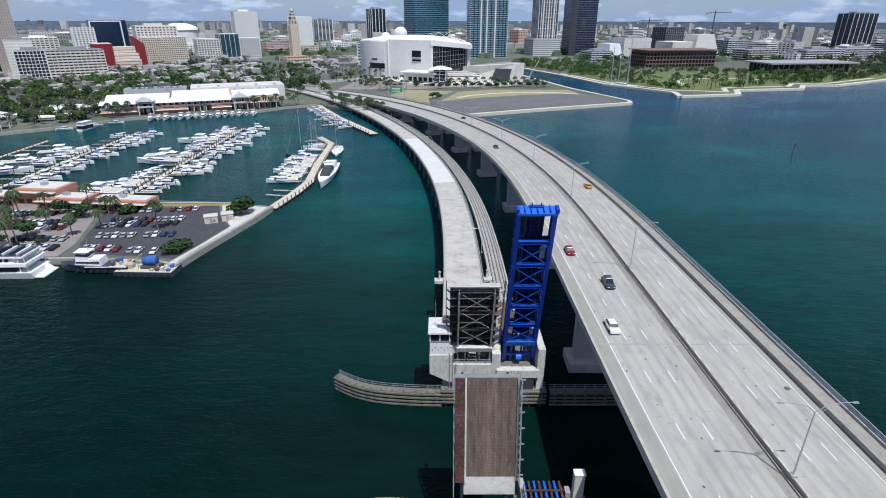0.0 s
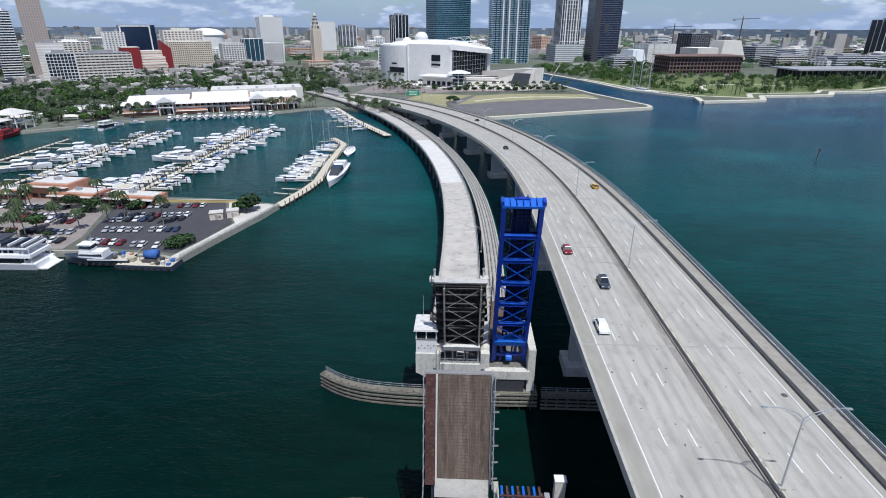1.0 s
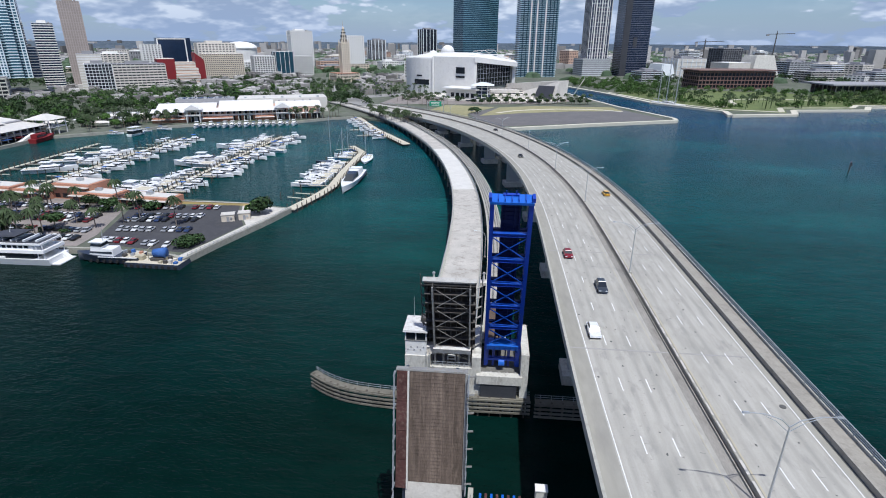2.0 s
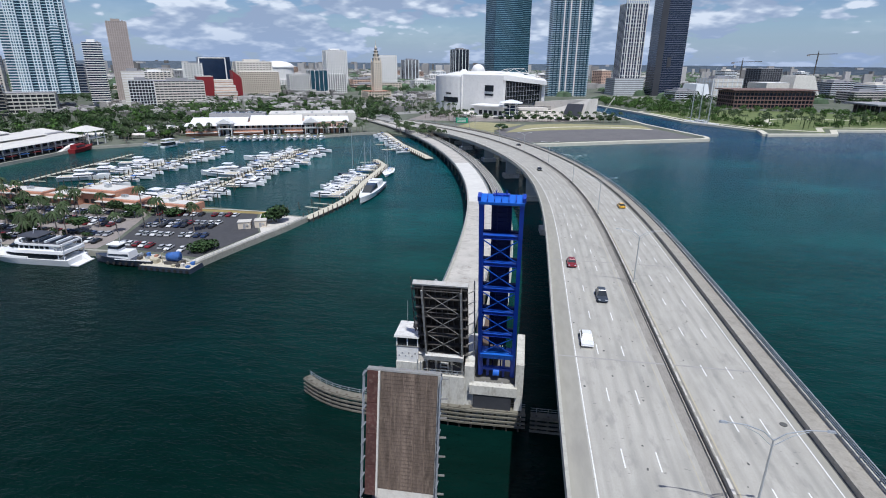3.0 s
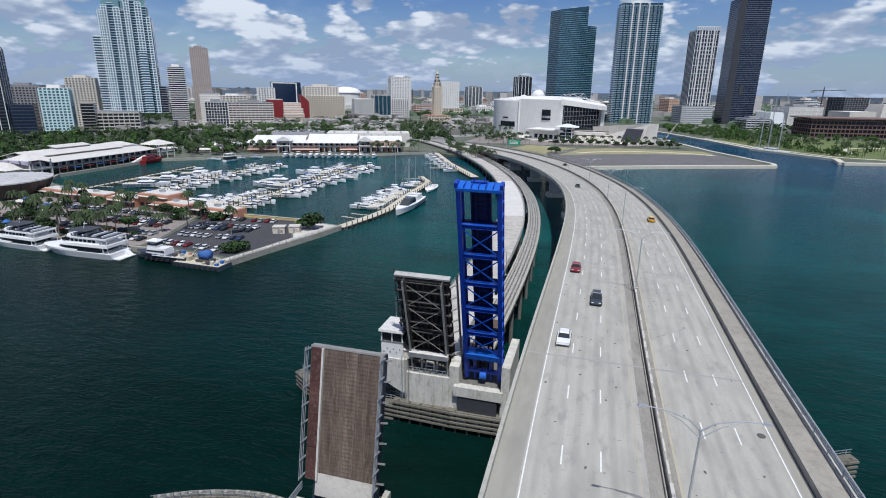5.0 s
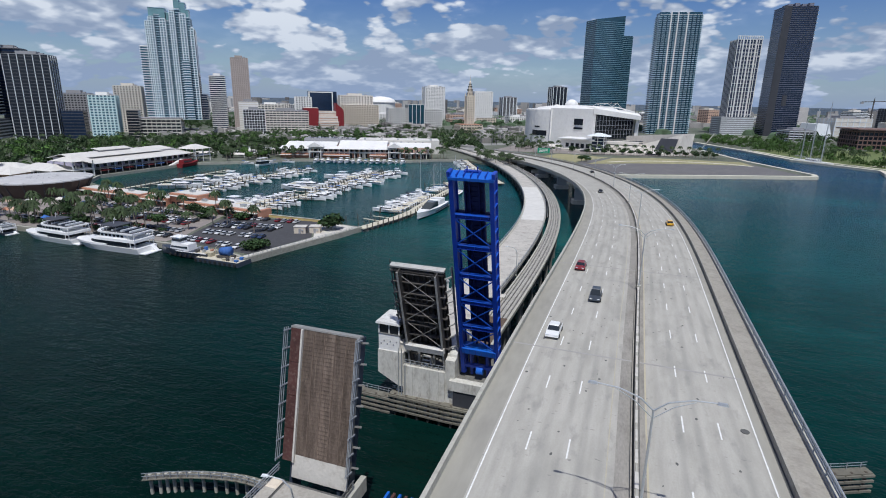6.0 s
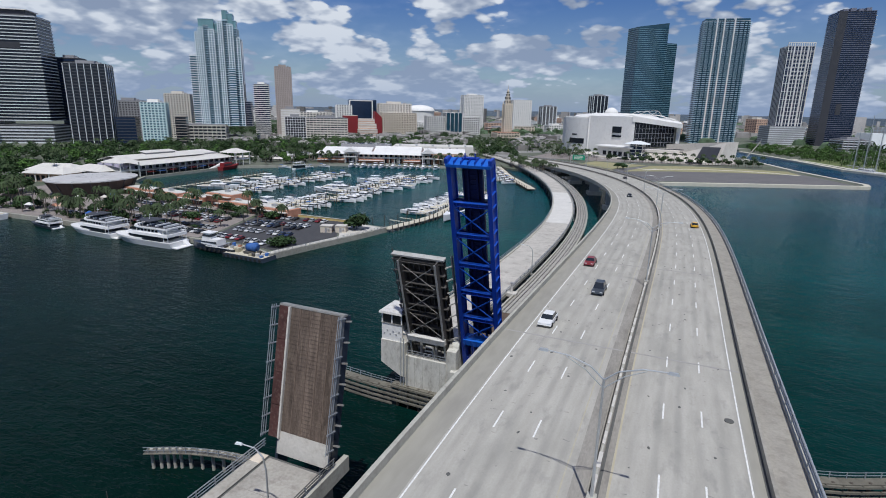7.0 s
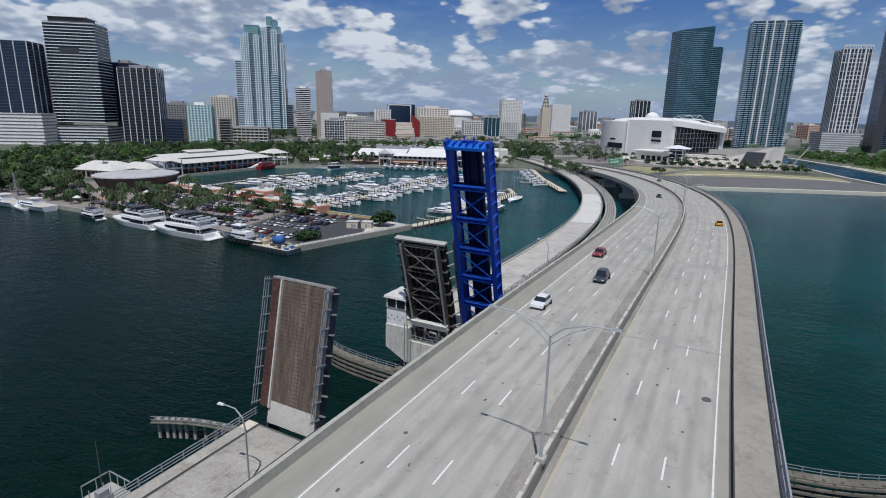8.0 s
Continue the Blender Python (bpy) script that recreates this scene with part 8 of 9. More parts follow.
def palm_tree(seed, h, spread):
    rg = random.Random(seed)
    t = thing("palm_tree", "tall dusty-green palm with a bare grey trunk", "palm", (0, 0, 0), group="palms")
    bx, by = rg.uniform(-0.6, 0.6), rg.uniform(-0.6, 0.6)
    part("trunk", Geo().path([(0, 0, 0), (bx * 0.3, by * 0.3, h * 0.4), (bx, by, h)], 0.24, 0.15, 6), M_TRUNK, t, local=True)
    g = Geo()
    for k in range(30):
        a = k * 2.4 + rg.uniform(-0.2, 0.2)
        lift = rg.uniform(-0.5, 0.9)
        u = Vector((math.cos(a), math.sin(a), 0))
        s = Vector((-math.sin(a), math.cos(a), 0))
        p = Vector((bx, by, h))
        v = []
        for i, (d, z, w) in enumerate(((0.0, 0.0, 0.10), (0.35, 0.30 * lift + 0.12, 0.13), (0.7, 0.25 * lift - 0.10, 0.12), (1.0, 0.05 * lift - 0.60, 0.03))):
            c = p + u * d * spread + Vector((0, 0, z * spread))
            v += [c - s * w * spread * 0.8 - Vector((0, 0, 0.10 * spread * w * 4)), c, c + s * w * spread * 0.8 - Vector((0, 0, 0.10 * spread * w * 4))]
        g.add(v, [(i * 3 + j, i * 3 + j + 1, i * 3 + j + 4, i * 3 + j + 3) for i in range(3) for j in range(2)])
    part("crown", g, M_PALM, t, local=True)
    return t


TREES = [broad_tree(1, 4.5, 8, M_LEAFB), broad_tree(2, 5.5, 9, M_LEAF), broad_tree(3, 3.6, 6, M_LEAF)]
PALMS = [palm_tree(4, 9.0, 3.1), palm_tree(5, 11.0, 3.3), palm_tree(6, 7.2, 2.9)]
rng = random.Random(33)


def plant(kind, x, y, z=LAND_Z):
    if -292 < x < -226 and 181 < y < 255:  # open forecourt of the amphitheatre
        return None
    m = pose(x, y, z, 0, 0, rng.uniform(0, 360))
    if kind.name not in USED:
        USED.add(kind.name)
        kind.matrix_basis = m
        return kind
    return copy_thing(kind, m)


for x, y, k in ((-86, 214.5, 0), (-83, 213, 1), (-92, 175, 2), (-131, 214, 2), (-94, 172, 2)):
    plant(TREES[k], x, y, LAND_Z - 2.0)
for x, y in ((-130, 204), (-133, 196), (-128, 199), (-109, 194), (-139, 212), (-150, 217), (-164, 212), (-175, 208), (-186, 214), (-198, 206), (-212, 218), (-226, 210), (-240, 220),
             (-233, 196), (-252, 205), (-262, 192), (-205, 186), (-190, 190), (-222, 180), (-246, 178), (-140, 188), (-152, 180), (-166, 178), (-180, 176), (-270, 180), (-245, 221)):
    plant(PALMS[rng.randrange(3)], x + rng.uniform(-1, 1), y + rng.uniform(-1, 1))
for k in range(64):
    x, y = rng.uniform(-252, -146), rng.uniform(171, 222)
    if x > -205 and y > 182 and k % 3:
        continue
    plant(PALMS[rng.randrange(3)] if rng.random() < 0.75 else TREES[2], x, y)
for k in range(30):  # planting along the ships' quay
    x, y = rng.uniform(-262, -136), rng.choice([170.5, 173, 180, 192, 207])
    plant(PALMS[k % 3] if k % 4 else TREES[2], x, y + rng.uniform(-1.4, 1.4), LAND_Z if k % 4 else LAND_Z - 1.4)
for k in range(26):
    plant(TREES[k % 3], rng.uniform(-352, -302), rng.uniform(166, 206))
for k in range(46):
    x, y = rng.uniform(-318, -214), rng.uniform(166, 200)
    if (x + 279) ** 2 + (y - 226) ** 2 > 900:
        plant(PALMS[k % 3] if k % 3 else TREES[2], x, y)
for k in range(14):  # palms in front of the market hall and along the boardwalk
    t = k / 13
    plant(PALMS[k % 3], -172 + 40 * t + rng.uniform(-2, 2), 492 + 26 * t + rng.uniform(-2, 3))
for k in range(10):
    plant(PALMS[k % 3], -270 + rng.uniform(-6, 10), 452 + rng.uniform(-6, 10))
for k in range(34):
    t = rng.random()
    plant(PALMS[k % 3], -106 + 52 * t + rng.uniform(-5, 5), 528 - 62 * t + rng.uniform(-8, 10))
for k in range(30):  # arena forecourt and plaza edge
    plant(PALMS[k % 3], -95 + rng.uniform(-8, 60), 650 + rng.uniform(-20, 40))
for k in range(44):
    plant(PALMS[k % 3] if k % 3 else TREES[2], -10 + 3.2 * k, 652 + 0.35 * k + rng.uniform(-4, 8))
for k in range(30):  # boulevard
    t = k / 29
    plant(PALMS[k % 3], -240 + 200 * t + rng.uniform(-8, 8), 650 + 190 * t + rng.uniform(-8, 8))
for x, y in ((-4, 572), (-8, 566), (-2, 560)):
    plant(TREES[2], x, y)


def wood(name, label, spots, material, clump, rg):
    g = Geo()
    for x, y, r, h in spots:
        clumps(g, x, y, LAND_Z + h * 0.52, r, h * 0.5, int(clump * 1.7), r * 0.20, rg)
    return solid(name, g, material, label, "trees", "stuff")


def inside(poly, x, y):
    ok = False
    for (ax, ay), (bx, by) in zip(poly, poly[1:] + poly[:1]):
        if (ay > y) != (by > y) and x < (bx - ax) * (y - ay) / (by - ay) + ax:
            ok = not ok
    return ok


def scatter(poly, n, r0, r1, rg, keep=None):
    xs, ys = [p[0] for p in poly], [p[1] for p in poly]
    out = []
    while len(out) < n:
        x, y = rg.uniform(min(xs), max(xs)), rg.uniform(min(ys), max(ys))
        if inside(poly, x, y) and (keep is None or keep(x, y)):
            r = rg.uniform(r0, r1)
            out.append((x, y, r, r * rg.uniform(1.5, 2.0)))
    return out


rg = random.Random(77)
for k in range(46):  # west bank of the basin
    x, y = rng.uniform(-345, -285), rng.uniform(392, 470)
    if y < 398 - (x + 298) * 0.9 or (x > -300 and y < 415):
        continue
    plant(PALMS[k % 3] if k % 2 else TREES[k % 3], x, y)
for k, (x, y, w) in enumerate(((-318, 432, 22), (-335, 452, 30), (-300, 446, 18), (-352, 428, 20), (-330, 476, 26), (-312, 470, 16))):
    c = thing("market_canopy", "open white canvas canopy beside the basin", "canopy", (x, y, LAND_Z), 20 + 9 * k, group="market canopies")
    part("canvas", Geo().taper(-w / 2, w / 2, -4, 4, 3.2, 4.6, w * 0.2, 3.2), M_ROOFW if k % 3 else M_BEIGE, c, local=True)
    for px in (-w / 2 + 0.4, w / 2 - 0.4):
        for py in (-3.6, 3.6):
            part("post", Geo().tube((px, py, 0), (px, py, 3.3), 0.1, n=5), M_WHITE, c, local=True)
BAYPARK = [(-338, 170), (-500, 150), (-640, 380), (-560, 520), (-500, 690), (-420, 760), (-330, 640), (-320, 560), (-372, 470), (-385, 400), (-385, 300), (-395, 290), (-395, 235), (-345, 225)]
wood("park_trees", "dense dark green trees of the bayfront park", scatter(BAYPARK, 620, 3, 6, rg), M_LEAF, 60, rg)
wood("park_trees", "bright green trees among the park", scatter(BAYPARK, 190, 2.5, 6.5, rg), M_LEAFB, 60, rg)


def palm_grove(name, label, spots, rg):
    """Many far palms as one mass: thin trunks and drooping fronds."""
    g = Geo()
    for x, y, r, _ in spots:
        h = rg.uniform(8, 13)
        bx, by = x + rg.uniform(-0.8, 0.8), y + rg.uniform(-0.8, 0.8)
        g.tube((x, y, LAND_Z - 0.2), (bx, by, LAND_Z + h), 0.26, 0.18, 5)
        for k in range(13):
            a = k * 2.4 + rg.uniform(-0.3, 0.3)
            sp, lift = rg.uniform(2.6, 3.6), rg.uniform(-0.5, 0.9)
            u, w = Vector((math.cos(a), math.sin(a), 0)), Vector((-math.sin(a), math.cos(a), 0))
            p = Vector((bx, by, LAND_Z + h))
            v = []
            for d, z, k2 in ((0.0, 0.0, 0.08), (0.45, 0.30 * lift + 0.1, 0.15), (1.0, 0.05 * lift - 0.5, 0.03)):
                c = p + u * d * sp + Vector((0, 0, z * sp))
                v += [c - w * k2 * sp, c + w * k2 * sp]
            g.add(v, [(0, 1, 3, 2), (2, 3, 5, 4)])
    return solid(name, g, M_PALM, label, "palms", "stuff")


palm_grove("palm_grove", "palms standing over the bayfront park trees", scatter(BAYPARK, 230, 1, 2, rg), rg)
palm_grove("palm_grove", "palms behind the market halls", scatter([(-372, 250), (-372, 470), (-320, 560), (-160, 640), (-150, 590), (-300, 500), (-352, 400), (-362, 260)], 90, 1, 2, rg), rg)
palm_grove("palm_grove", "palms along the streets by the landmark tower", scatter([(-260, 640), (-190, 640), (-60, 780), (-80, 900), (-240, 960), (-300, 860)], 130, 1, 2, rg), rg)
palm_grove("palm_grove", "palms on the far park lawn and promenade", scatter([(190, 830), (215, 725), (268, 640), (322, 616), (345, 656), (445, 702), (600, 780), (560, 830), (430, 760), (300, 720)], 120, 1, 2, rg), rg)
wood("park_trees", "green trees behind the market hall", scatter([(-330, 570), (-160, 640), (-150, 590), (-120, 620), (-180, 760), (-420, 780)], 150, 3.5, 6.5, rg), M_LEAF, 55, rg)
wood("street_trees", "street trees and hedges north of the marketplace", scatter([(-420, 560), (-300, 560), (-170, 640), (-190, 780), (-330, 900), (-460, 780)], 150, 3, 6, rg), M_LEAFB, 50, rg)
wood("street_trees", "street trees round the civic blocks", scatter([(-460, 790), (-190, 780), (-160, 900), (-200, 960), (-330, 980), (-420, 1080), (-540, 880)], 170, 3.5, 6, rg), M_LEAF, 50, rg)
wood("street_trees", "trees along the arena forecourt", scatter([(-120, 700), (-60, 660), (20, 668), (110, 690), (130, 720), (60, 700), (-60, 690), (-180, 860), (-210, 840)], 60, 2.5, 4.5, rg), M_LEAF, 50, rg)
NPARK = [(170, 850), (212, 730), (268, 640), (320, 618), (345, 656), (425, 672), (445, 702), (500, 705), (600, 775), (640, 850), (470, 880), (330, 925), (180, 960)]
LAWN = [(250, 740), (290, 660), (420, 690), (430, 760), (360, 840), (290, 850)]
wood("park_trees", "low trees round the lawn of the far park", scatter(NPARK, 260, 3, 5.5, rg, lambda x, y: not inside(LAWN, x, y)), M_LEAFB, 50, rg)
wood("park_trees", "scattered trees on the far park lawn", scatter(LAWN, 22, 3, 5, rg), M_LEAF, 60, rg)
wood("park_trees", "low trees and hedges along the bay promenade", scatter([(470, 720), (500, 712), (606, 785), (900, 940), (880, 1010), (700, 1000), (640, 905), (470, 860)], 170, 3, 6, rg), M_LEAF, 45, rg)
wood("street_trees", "trees among the low blocks behind the park", scatter([(250, 1010), (330, 1000), (470, 1010), (900, 1010), (1100, 1100), (1100, 1450), (350, 1450), (280, 1250)], 420, 5, 10, rg), M_LEAF, 34, rg)
wood("street_trees", "shrubs and small trees on the west bank", scatter([(-400, 390), (-335, 402), (-300, 428), (-272, 462), (-240, 476), (-300, 520), (-390, 490)], 90, 2.2, 4.2, rg), M_LEAF, 50, rg)
wood("street_trees", "trees between the civic blocks", scatter([(-760, 700), (-560, 860), (-560, 1150), (-250, 1180), (-230, 1350), (-900, 1350), (-900, 800)], 380, 5, 9, rg), M_LEAF, 34, rg)
hedge = []
for k in range(150):
    x = rg.uniform(-292, -144)
    y = rg.choice([170.5, 172.5, 181.5, 207.5, 217.5]) + rg.uniform(-1.2, 1.2)
    if (x + 279) ** 2 + (y - 226) ** 2 > 800 and not (x > -205 and 183 < y < 205):
        hedge.append((x, y, rg.uniform(0.9, 2.0), rg.uniform(1.6, 3.4)))
wood("hedge", "dark green shrubs between the parking rows", hedge, M_LEAF, 50, rg)
wood("channel_trees", "green bank along the channel", scatter([(140, 960), (185, 815), (215, 830), (330, 960), (300, 1090), (150, 1080)], 150, 3.5, 6, rg), M_LEAFB, 50, rg)
# far woods between the houses, thinning into one canopy
g = Geo()
for k in range(3600):
    y = 1050 + 3500 * rg.random() ** 0.75
    x = rg.uniform(-1.05, 1.05) * max(y, 1300)
    r = rg.uniform(8, 22) * (0.6 + y / 3000)
    h = rg.uniform(7, 12)
    n = 7
    ring = [(x + r * math.cos(i * math.tau / n + k) * rg.uniform(0.7, 1.2), y + r * 0.7 * math.sin(i * math.tau / n + k) * rg.uniform(0.7, 1.2)) for i in range(n)]
    g.add([(a, b, LAND_Z) for a, b in ring] + [(x + (a - x) * 0.75, y + (b - y) * 0.75, LAND_Z + h * rg.uniform(0.6, 1.0)) for a, b in ring] + [(x, y, LAND_Z + h * 1.15)],
          [(i, (i + 1) % n, n + (i + 1) % n, n + i) for i in range(n)] + [(n + i, n + (i + 1) % n, 2 * n) for i in range(n)])
solid("far_woods", g, island_var(mat("far_green_canopy", (0.085, 0.125, 0.075), 0.9, 0, 0.4, 0.06, 0.0, (0.05, 0.075, 0.045), spec=0.1), 0.3), "far green canopy between houses", "trees", "stuff")

# ---- cars ----


def car(paint_mat, label, L=4.6, H=1.45, kind="car", lamps=True):
    c = thing(kind, label, "car", (0, 0, 0))
    W = 1.82
    prof = [(-L / 2, 0.35), (-L / 2, 0.80), (-L * 0.30, 0.92), (L * 0.18, 0.90), (L / 2 - 0.1, 0.72), (L / 2, 0.38)]
    n = len(prof)
    g = Geo().add([(x, -W / 2, z) for x, z in prof] + [(x, W / 2, z) for x, z in prof], [tuple(range(n)), tuple(range(2 * n - 1, n - 1, -1))] + [(i, n + i, n + (i + 1) % n, (i + 1) % n) for i in range(n)])
    b = part("body", g, paint_mat, c, local=True)
    part("cabin_glass", Geo().taper(-L * 0.40, L * 0.22, -W * 0.46, W * 0.46, 0.86, H - 0.08, L * 0.12, 0.16), M_BGLASS, b, local=True)
    part("roof", Geo().taper(-L * 0.27, L * 0.09, -W * 0.37, W * 0.37, H - 0.08, H, 0.08, 0.05), paint_mat, b, local=True)
    for x in (-L * 0.31, L * 0.31):
        for y in (-W / 2 + 0.02, W / 2 - 0.02):
            part("wheel", Geo().tube((x, y - 0.11, 0.32), (x, y + 0.11, 0.32), 0.32, n=10), M_TIRE, c, local=True)
    for y in (-0.6, 0.6) if lamps else ():
        part("headlight", Geo().box(L / 2 - 0.12, L / 2 - 0.02, y - 0.2, y + 0.2, 0.58, 0.70), M_BAL, c, local=True)
        part("tail_light", Geo().box(-L / 2 - 0.02, -L / 2 + 0.05, y - 0.2, y + 0.2, 0.62, 0.78), M_RED, c, local=True)
    return c


def paint(name, col):
    return mat(name, col, 0.28, 0.1, 0.05, 0.5, 0.0, spec=0.6)


P_WHITE, P_BLACK, P_SILV, P_RED, P_BLUE = paint("white_car_paint", (0.75, 0.75, 0.74)), paint("black_car_paint", (0.015, 0.015, 0.017)), paint("silver_car_paint", (0.42, 0.43, 0.45)), paint("red_car_paint", (0.22, 0.02, 0.025)), paint("navy_car_paint", (0.03, 0.05, 0.12))
CARS = [car(P_WHITE, "white car in the waterfront car park", lamps=False), car(P_BLACK, "black car in the waterfront car park", lamps=False), car(P_SILV, "silver car in the waterfront car park", lamps=False), car(P_RED, "dark red car in the waterfront car park", lamps=False), car(P_BLUE, "navy car in the waterfront car park", lamps=False)]
for c in CARS:
    tagged(c, group="parked cars")


def park(kind, x, y, heading, z=1.87):
    m = pose(x, y, z, 0, 0, heading)
    if kind.name not in USED:
        USED.add(kind.name)
        kind.matrix_basis = m
        return kind
    return copy_thing(kind, m)


rng = random.Random(12)
for x0, y0, x1, y1, n, hd in ((-140, 214.5, -100, 219, 13, 97), (-133, 203, -104, 206, 10, 95), (-133, 198, -104, 201, 10, 275), (-129, 187, -100, 189, 10, 95), (-127, 176, -96, 172, 11, 95),
                              (-232, 214, -146, 211.5, 31, 94), (-226, 203.5, -146, 201, 28, 94), (-226, 198, -146, 195.5, 28, 274), (-226, 187, -138, 184, 30, 94), (-226, 177.5, -136, 175.5, 31, 94)):
    for k in range(n):
        if rng.random() < 0.14:
            continue
        t = (k + 0.5) / n
        park(CARS[rng.choice([0, 0, 0, 1, 1, 1, 2, 2, 3, 4])], x0 + (x1 - x0) * t, y0 + (y1 - y0) * t, hd + rng.choice([0, 180]) + rng.uniform(-2, 2))


def on_highway(c, s, off, toward):
    p, a = hw_point(s, off, 0.01)
    q, _ = hw_point(s + 4, off, 0.01)
    pitch = math.degrees(math.atan2(q.z - p.z, 4.0))
    c.matrix_basis = Matrix.Translation(p) @ Euler((0, 0, a + math.pi / 2 + (math.pi if toward else 0))).to_matrix().to_4x4() @ Euler((0, radians(pitch if toward else -pitch), 0)).to_matrix().to_4x4()


on_highway(car(paint("slate_suv_paint", (0.05, 0.06, 0.075)), "dark slate sport utility car driving on the highway bridge", 5.0, 1.8), 100, -6.9, True)
on_highway(car(P_WHITE, "white saloon car driving on the highway bridge"), 82, -11.2, True)
on_highway(car(P_RED, "dark red saloon car driving on the highway bridge"), 118, -11.2, True)
on_highway(car(P_BLACK, "black car far along the highway bridge"), 262, -8.0, True)
on_highway(car(P_BLACK, "black car at the bend of the highway bridge"), 372, 6.0, False)
on_highway(car(paint("taxi_yellow_paint", (0.75, 0.42, 0.03)), "yellow taxi driving away on the highway bridge"), 179, 9.3, False)

# ---- lamps and small things ----


def highway_lamp(s):
    p, a = hw_point(s, -0.1, 0.8)
    m = Matrix.Translation(p) @ Euler((0, 0, a)).to_matrix().to_4x4()
    L = thing("street_lamp", "tall double-armed grey lamp on the highway median", "lamp", (0, 0, 0), group="highway lamps")
    part("base", Geo().box(-0.35, 0.35, -0.35, 0.35, 0, 0.35), M_CONC, L, local=True)
    part("pole", Geo().tube((0, 0, 0.3), (0, 0, 9.6), 0.12, 0.075, 8), M_GALV, L, local=True)
    for sx in (-1, 1):
        arm = part("arm", Geo().path([(0, 0, 9.5), (sx * 0.9, 0, 10.3), (sx * 2.4, 0, 10.8), (sx * 3.9, 0, 10.9)], 0.06, 0.045, 6), M_GALV, L, local=True)
        part("arm_brace", Geo().path([(0, 0, 8.9), (sx * 1.3, 0, 10.05), (sx * 2.6, 0, 10.7)], 0.04, 0.03, 5), M_GALV, arm, local=True)
        part("lamp_head", Geo().taper(min(sx * 3.85, sx * 4.55), max(sx * 3.85, sx * 4.55), -0.13, 0.13, 10.82, 10.98, 0.1, 0.05), M_GALV, arm, local=True)
    L.matrix_basis = m
    return L


for s in (-14, 47, 107, 165, 223, 281, 339, 397, 455):
    highway_lamp(s)


def road_lamp(x, y, z, turn, h=8.5):
    L = thing("street_lamp", "single-armed curved lamp on the old bridge road", "lamp", (0, 0, 0), group="old road lamps")
    part("pole", Geo().path([(0, 0, 0), (0, 0, h * 0.72), (-0.25, 0, h * 0.88), (-1.1, 0, h * 0.98), (-2.6, 0, h)], 0.11, 0.06, 7), M_GALV, L, local=True)
    part("lamp_head", Geo().taper(-3.3, -2.5, -0.15, 0.15, h - 0.1, h + 0.08, 0.1, 0.04), M_BAL, L, local=True)
    part("base", Geo().box(-0.25, 0.25, -0.25, 0.25, 0, 0.3), M_CONC, L, local=True)
    L.matrix_basis = pose(x, y, z, 0, 0, turn)
    return L


road_lamp(11.7, 47.8, NZ, 8, 8.7)
for i in (12, 36, 52, 66, 80):
    x, y, z, a = OLD[i]
    road_lamp(x + 6.6 * math.cos(a), y + 6.6 * math.sin(a), z - 0.4, math.degrees(a), 8.0)
pl = thing("signal_platform", "small railed platform with a whip antenna beside the old road", "platform", (0.8, 39, NZ))
part("floor", Geo().box(-1.0, 2.5, 38.0, 41.0, NZ - 0.3, NZ), M_CONC, pl)
for x in (-0.9, 0.4, 1.6):
    for y in (38.1, 39.5, 40.9):
        part("post", Geo().tube((x, y, NZ), (x, y, NZ + 1.4), 0.05, n=5), M_GALV, pl)
part("rail", Geo().box(-0.95, -0.85, 38.1, 40.9, NZ + 1.3, NZ + 1.4).box(-0.95, 2.5, 40.85, 40.95, NZ + 1.3, NZ + 1.4), M_GALV, pl)
part("antenna", Geo().tube((-0.4, 39.8, NZ), (-0.5, 39.8, NZ + 5.5), 0.07, 0.03), M_STEEL, pl)
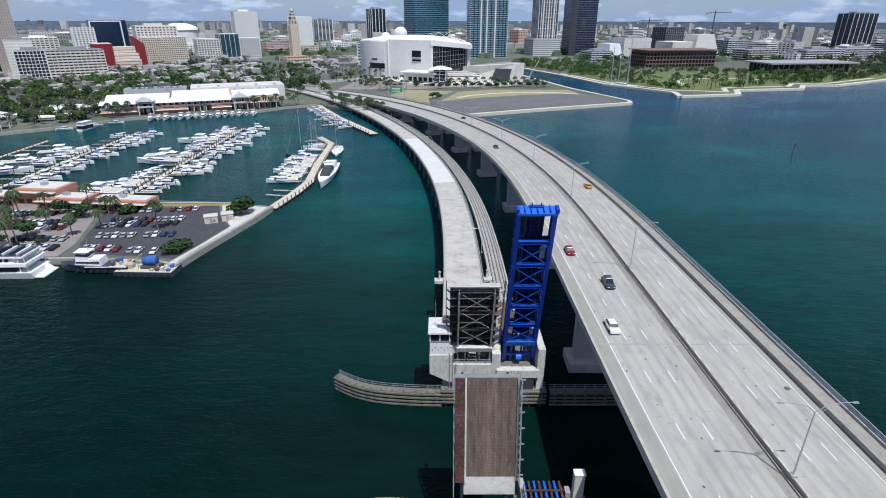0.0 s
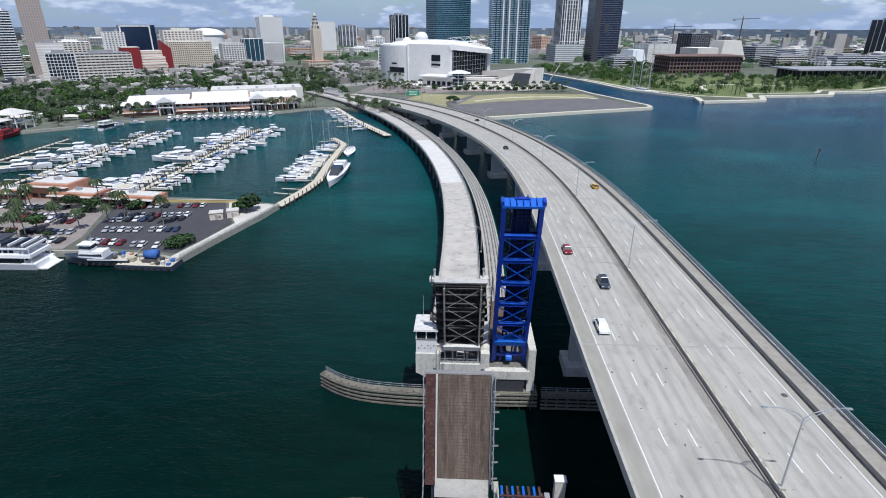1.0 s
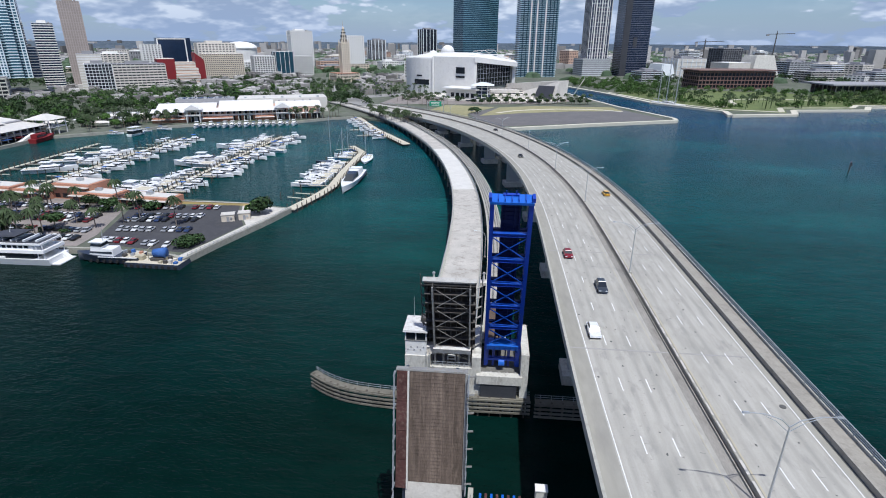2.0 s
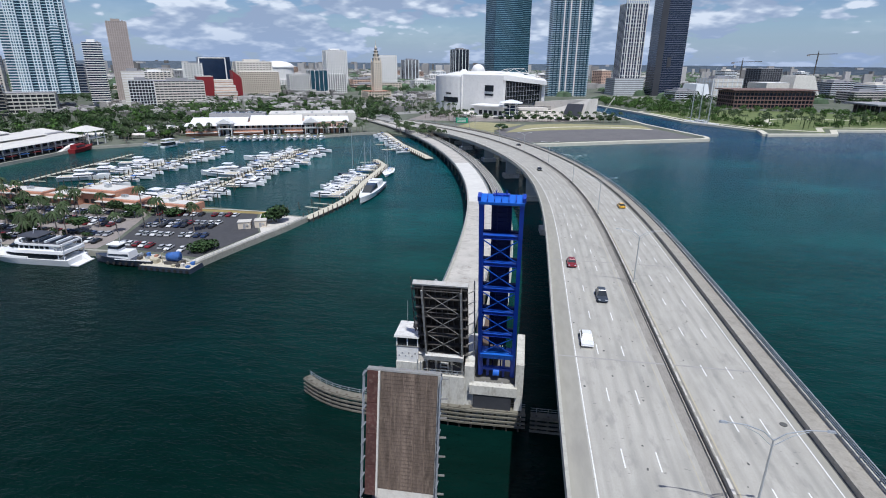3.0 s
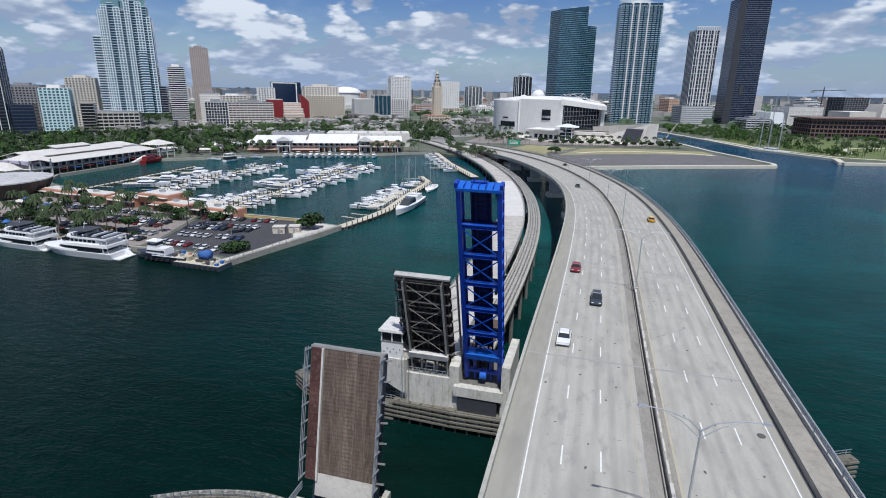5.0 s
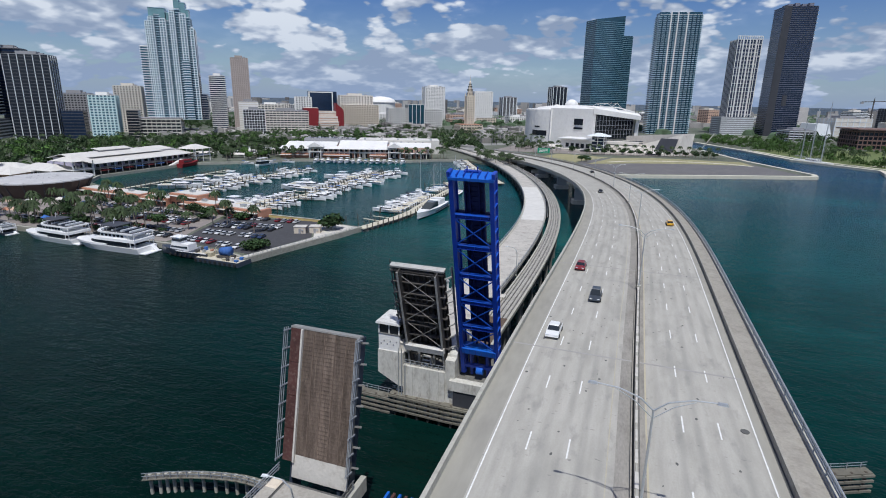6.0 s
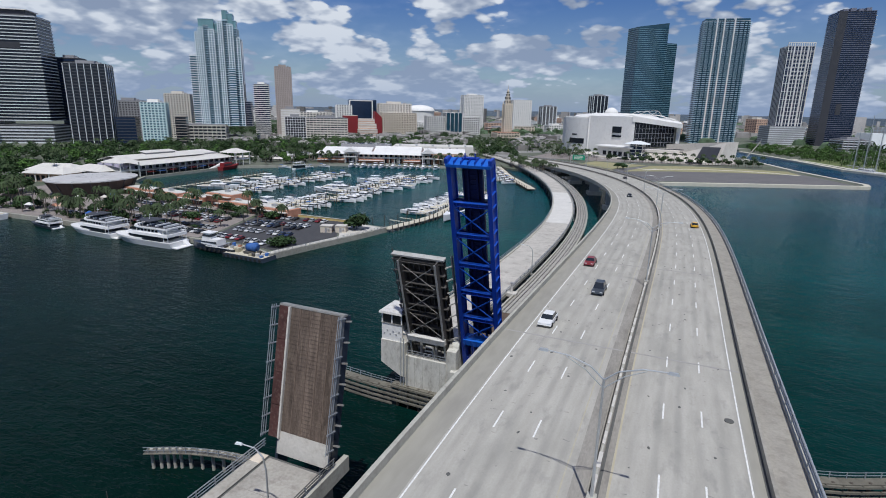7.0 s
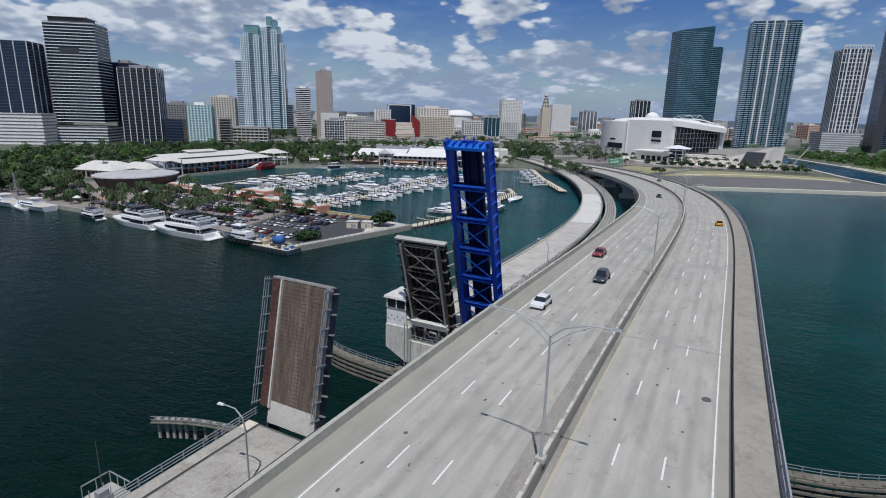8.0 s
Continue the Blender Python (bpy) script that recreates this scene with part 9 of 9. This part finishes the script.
part("equipment_cabinet", Geo().box(0.7, 1.5, 38.4, 39.4, NZ, NZ + 1.2), M_GREY, pl)
gs = thing("highway_sign", "green overhead highway sign on a gantry", "sign", (-40, 553, LAND_Z))
part("panel", Geo().box(-50, -38, 552.6, 553.0, 9.5, 14.5), M_SIGN, gs)
for x in (-52, -36):
    part("gantry_post", Geo().tube((x, 553.2, LAND_Z), (x, 553.2, 14.5), 0.25), M_GALV, gs)
part("gantry_beam", Geo().box(-52, -36, 553.0, 553.4, 13.0, 13.5), M_GALV, gs)
for k in range(3):
    part("sign_bar", Geo().box(-48.5, -40, 552.52, 552.6, 10.4 + k * 1.3, 10.9 + k * 1.3), M_WHITE, gs)
for x, y in ((0.4, 127.8), (13.2, 128.8)):
    gp = thing("gate_post", "white traffic gate post on a concrete bracket beside the viaduct", "gate", (x, y, 12.6), group="gate posts")
    part("bracket", Geo().box(x - 1.3, x + 1.3, y - 1.1, y + 1.1, 12.7, 13.5), M_PALE, gp)
    part("post", Geo().tube((x, y, 13.5), (x, y, 15.6), 0.32, 0.22, 8), M_WORNW, gp)
    part("cap", Geo().dome(x, y, 15.6, 0.45, 0.45, 0.5, 8, 3), M_GREY, gp)
boom = thing("channel_boom", "pale raised boom of a small bridge over the side channel", "boom", (118, 756, LAND_Z))
part("beam", Geo().beam((118, 756, 2.2), (134, 768, 25), 0.9, 0.9), M_CONC, boom)
part("base", Geo().box(115.5, 120.5, 753.5, 758.5, -1.0, 3.2), M_PIER, boom)
part("tip_mast", Geo().beam((134, 768, 25), (134.5, 768.4, 29), 0.4, 0.4, (1, 0, 0)), M_GALV, boom)
truss = thing("roof_truss", "white steel truss rising from the arena roof", "truss", (-12, 838, 53))
TP = [(-22, 835, 54), (-16, 836, 57.5), (-10, 837, 54.5), (-2, 838, 58.5), (5, 840, 54), (12, 841, 59), (18, 842, 52)]
for p, q in zip(TP, TP[1:]):
    part("strut", Geo().tube(p, q, 0.28, n=6), M_WHITE, truss)
part("chord", Geo().path([TP[1], TP[3], TP[5]], 0.25), M_WHITE, truss)
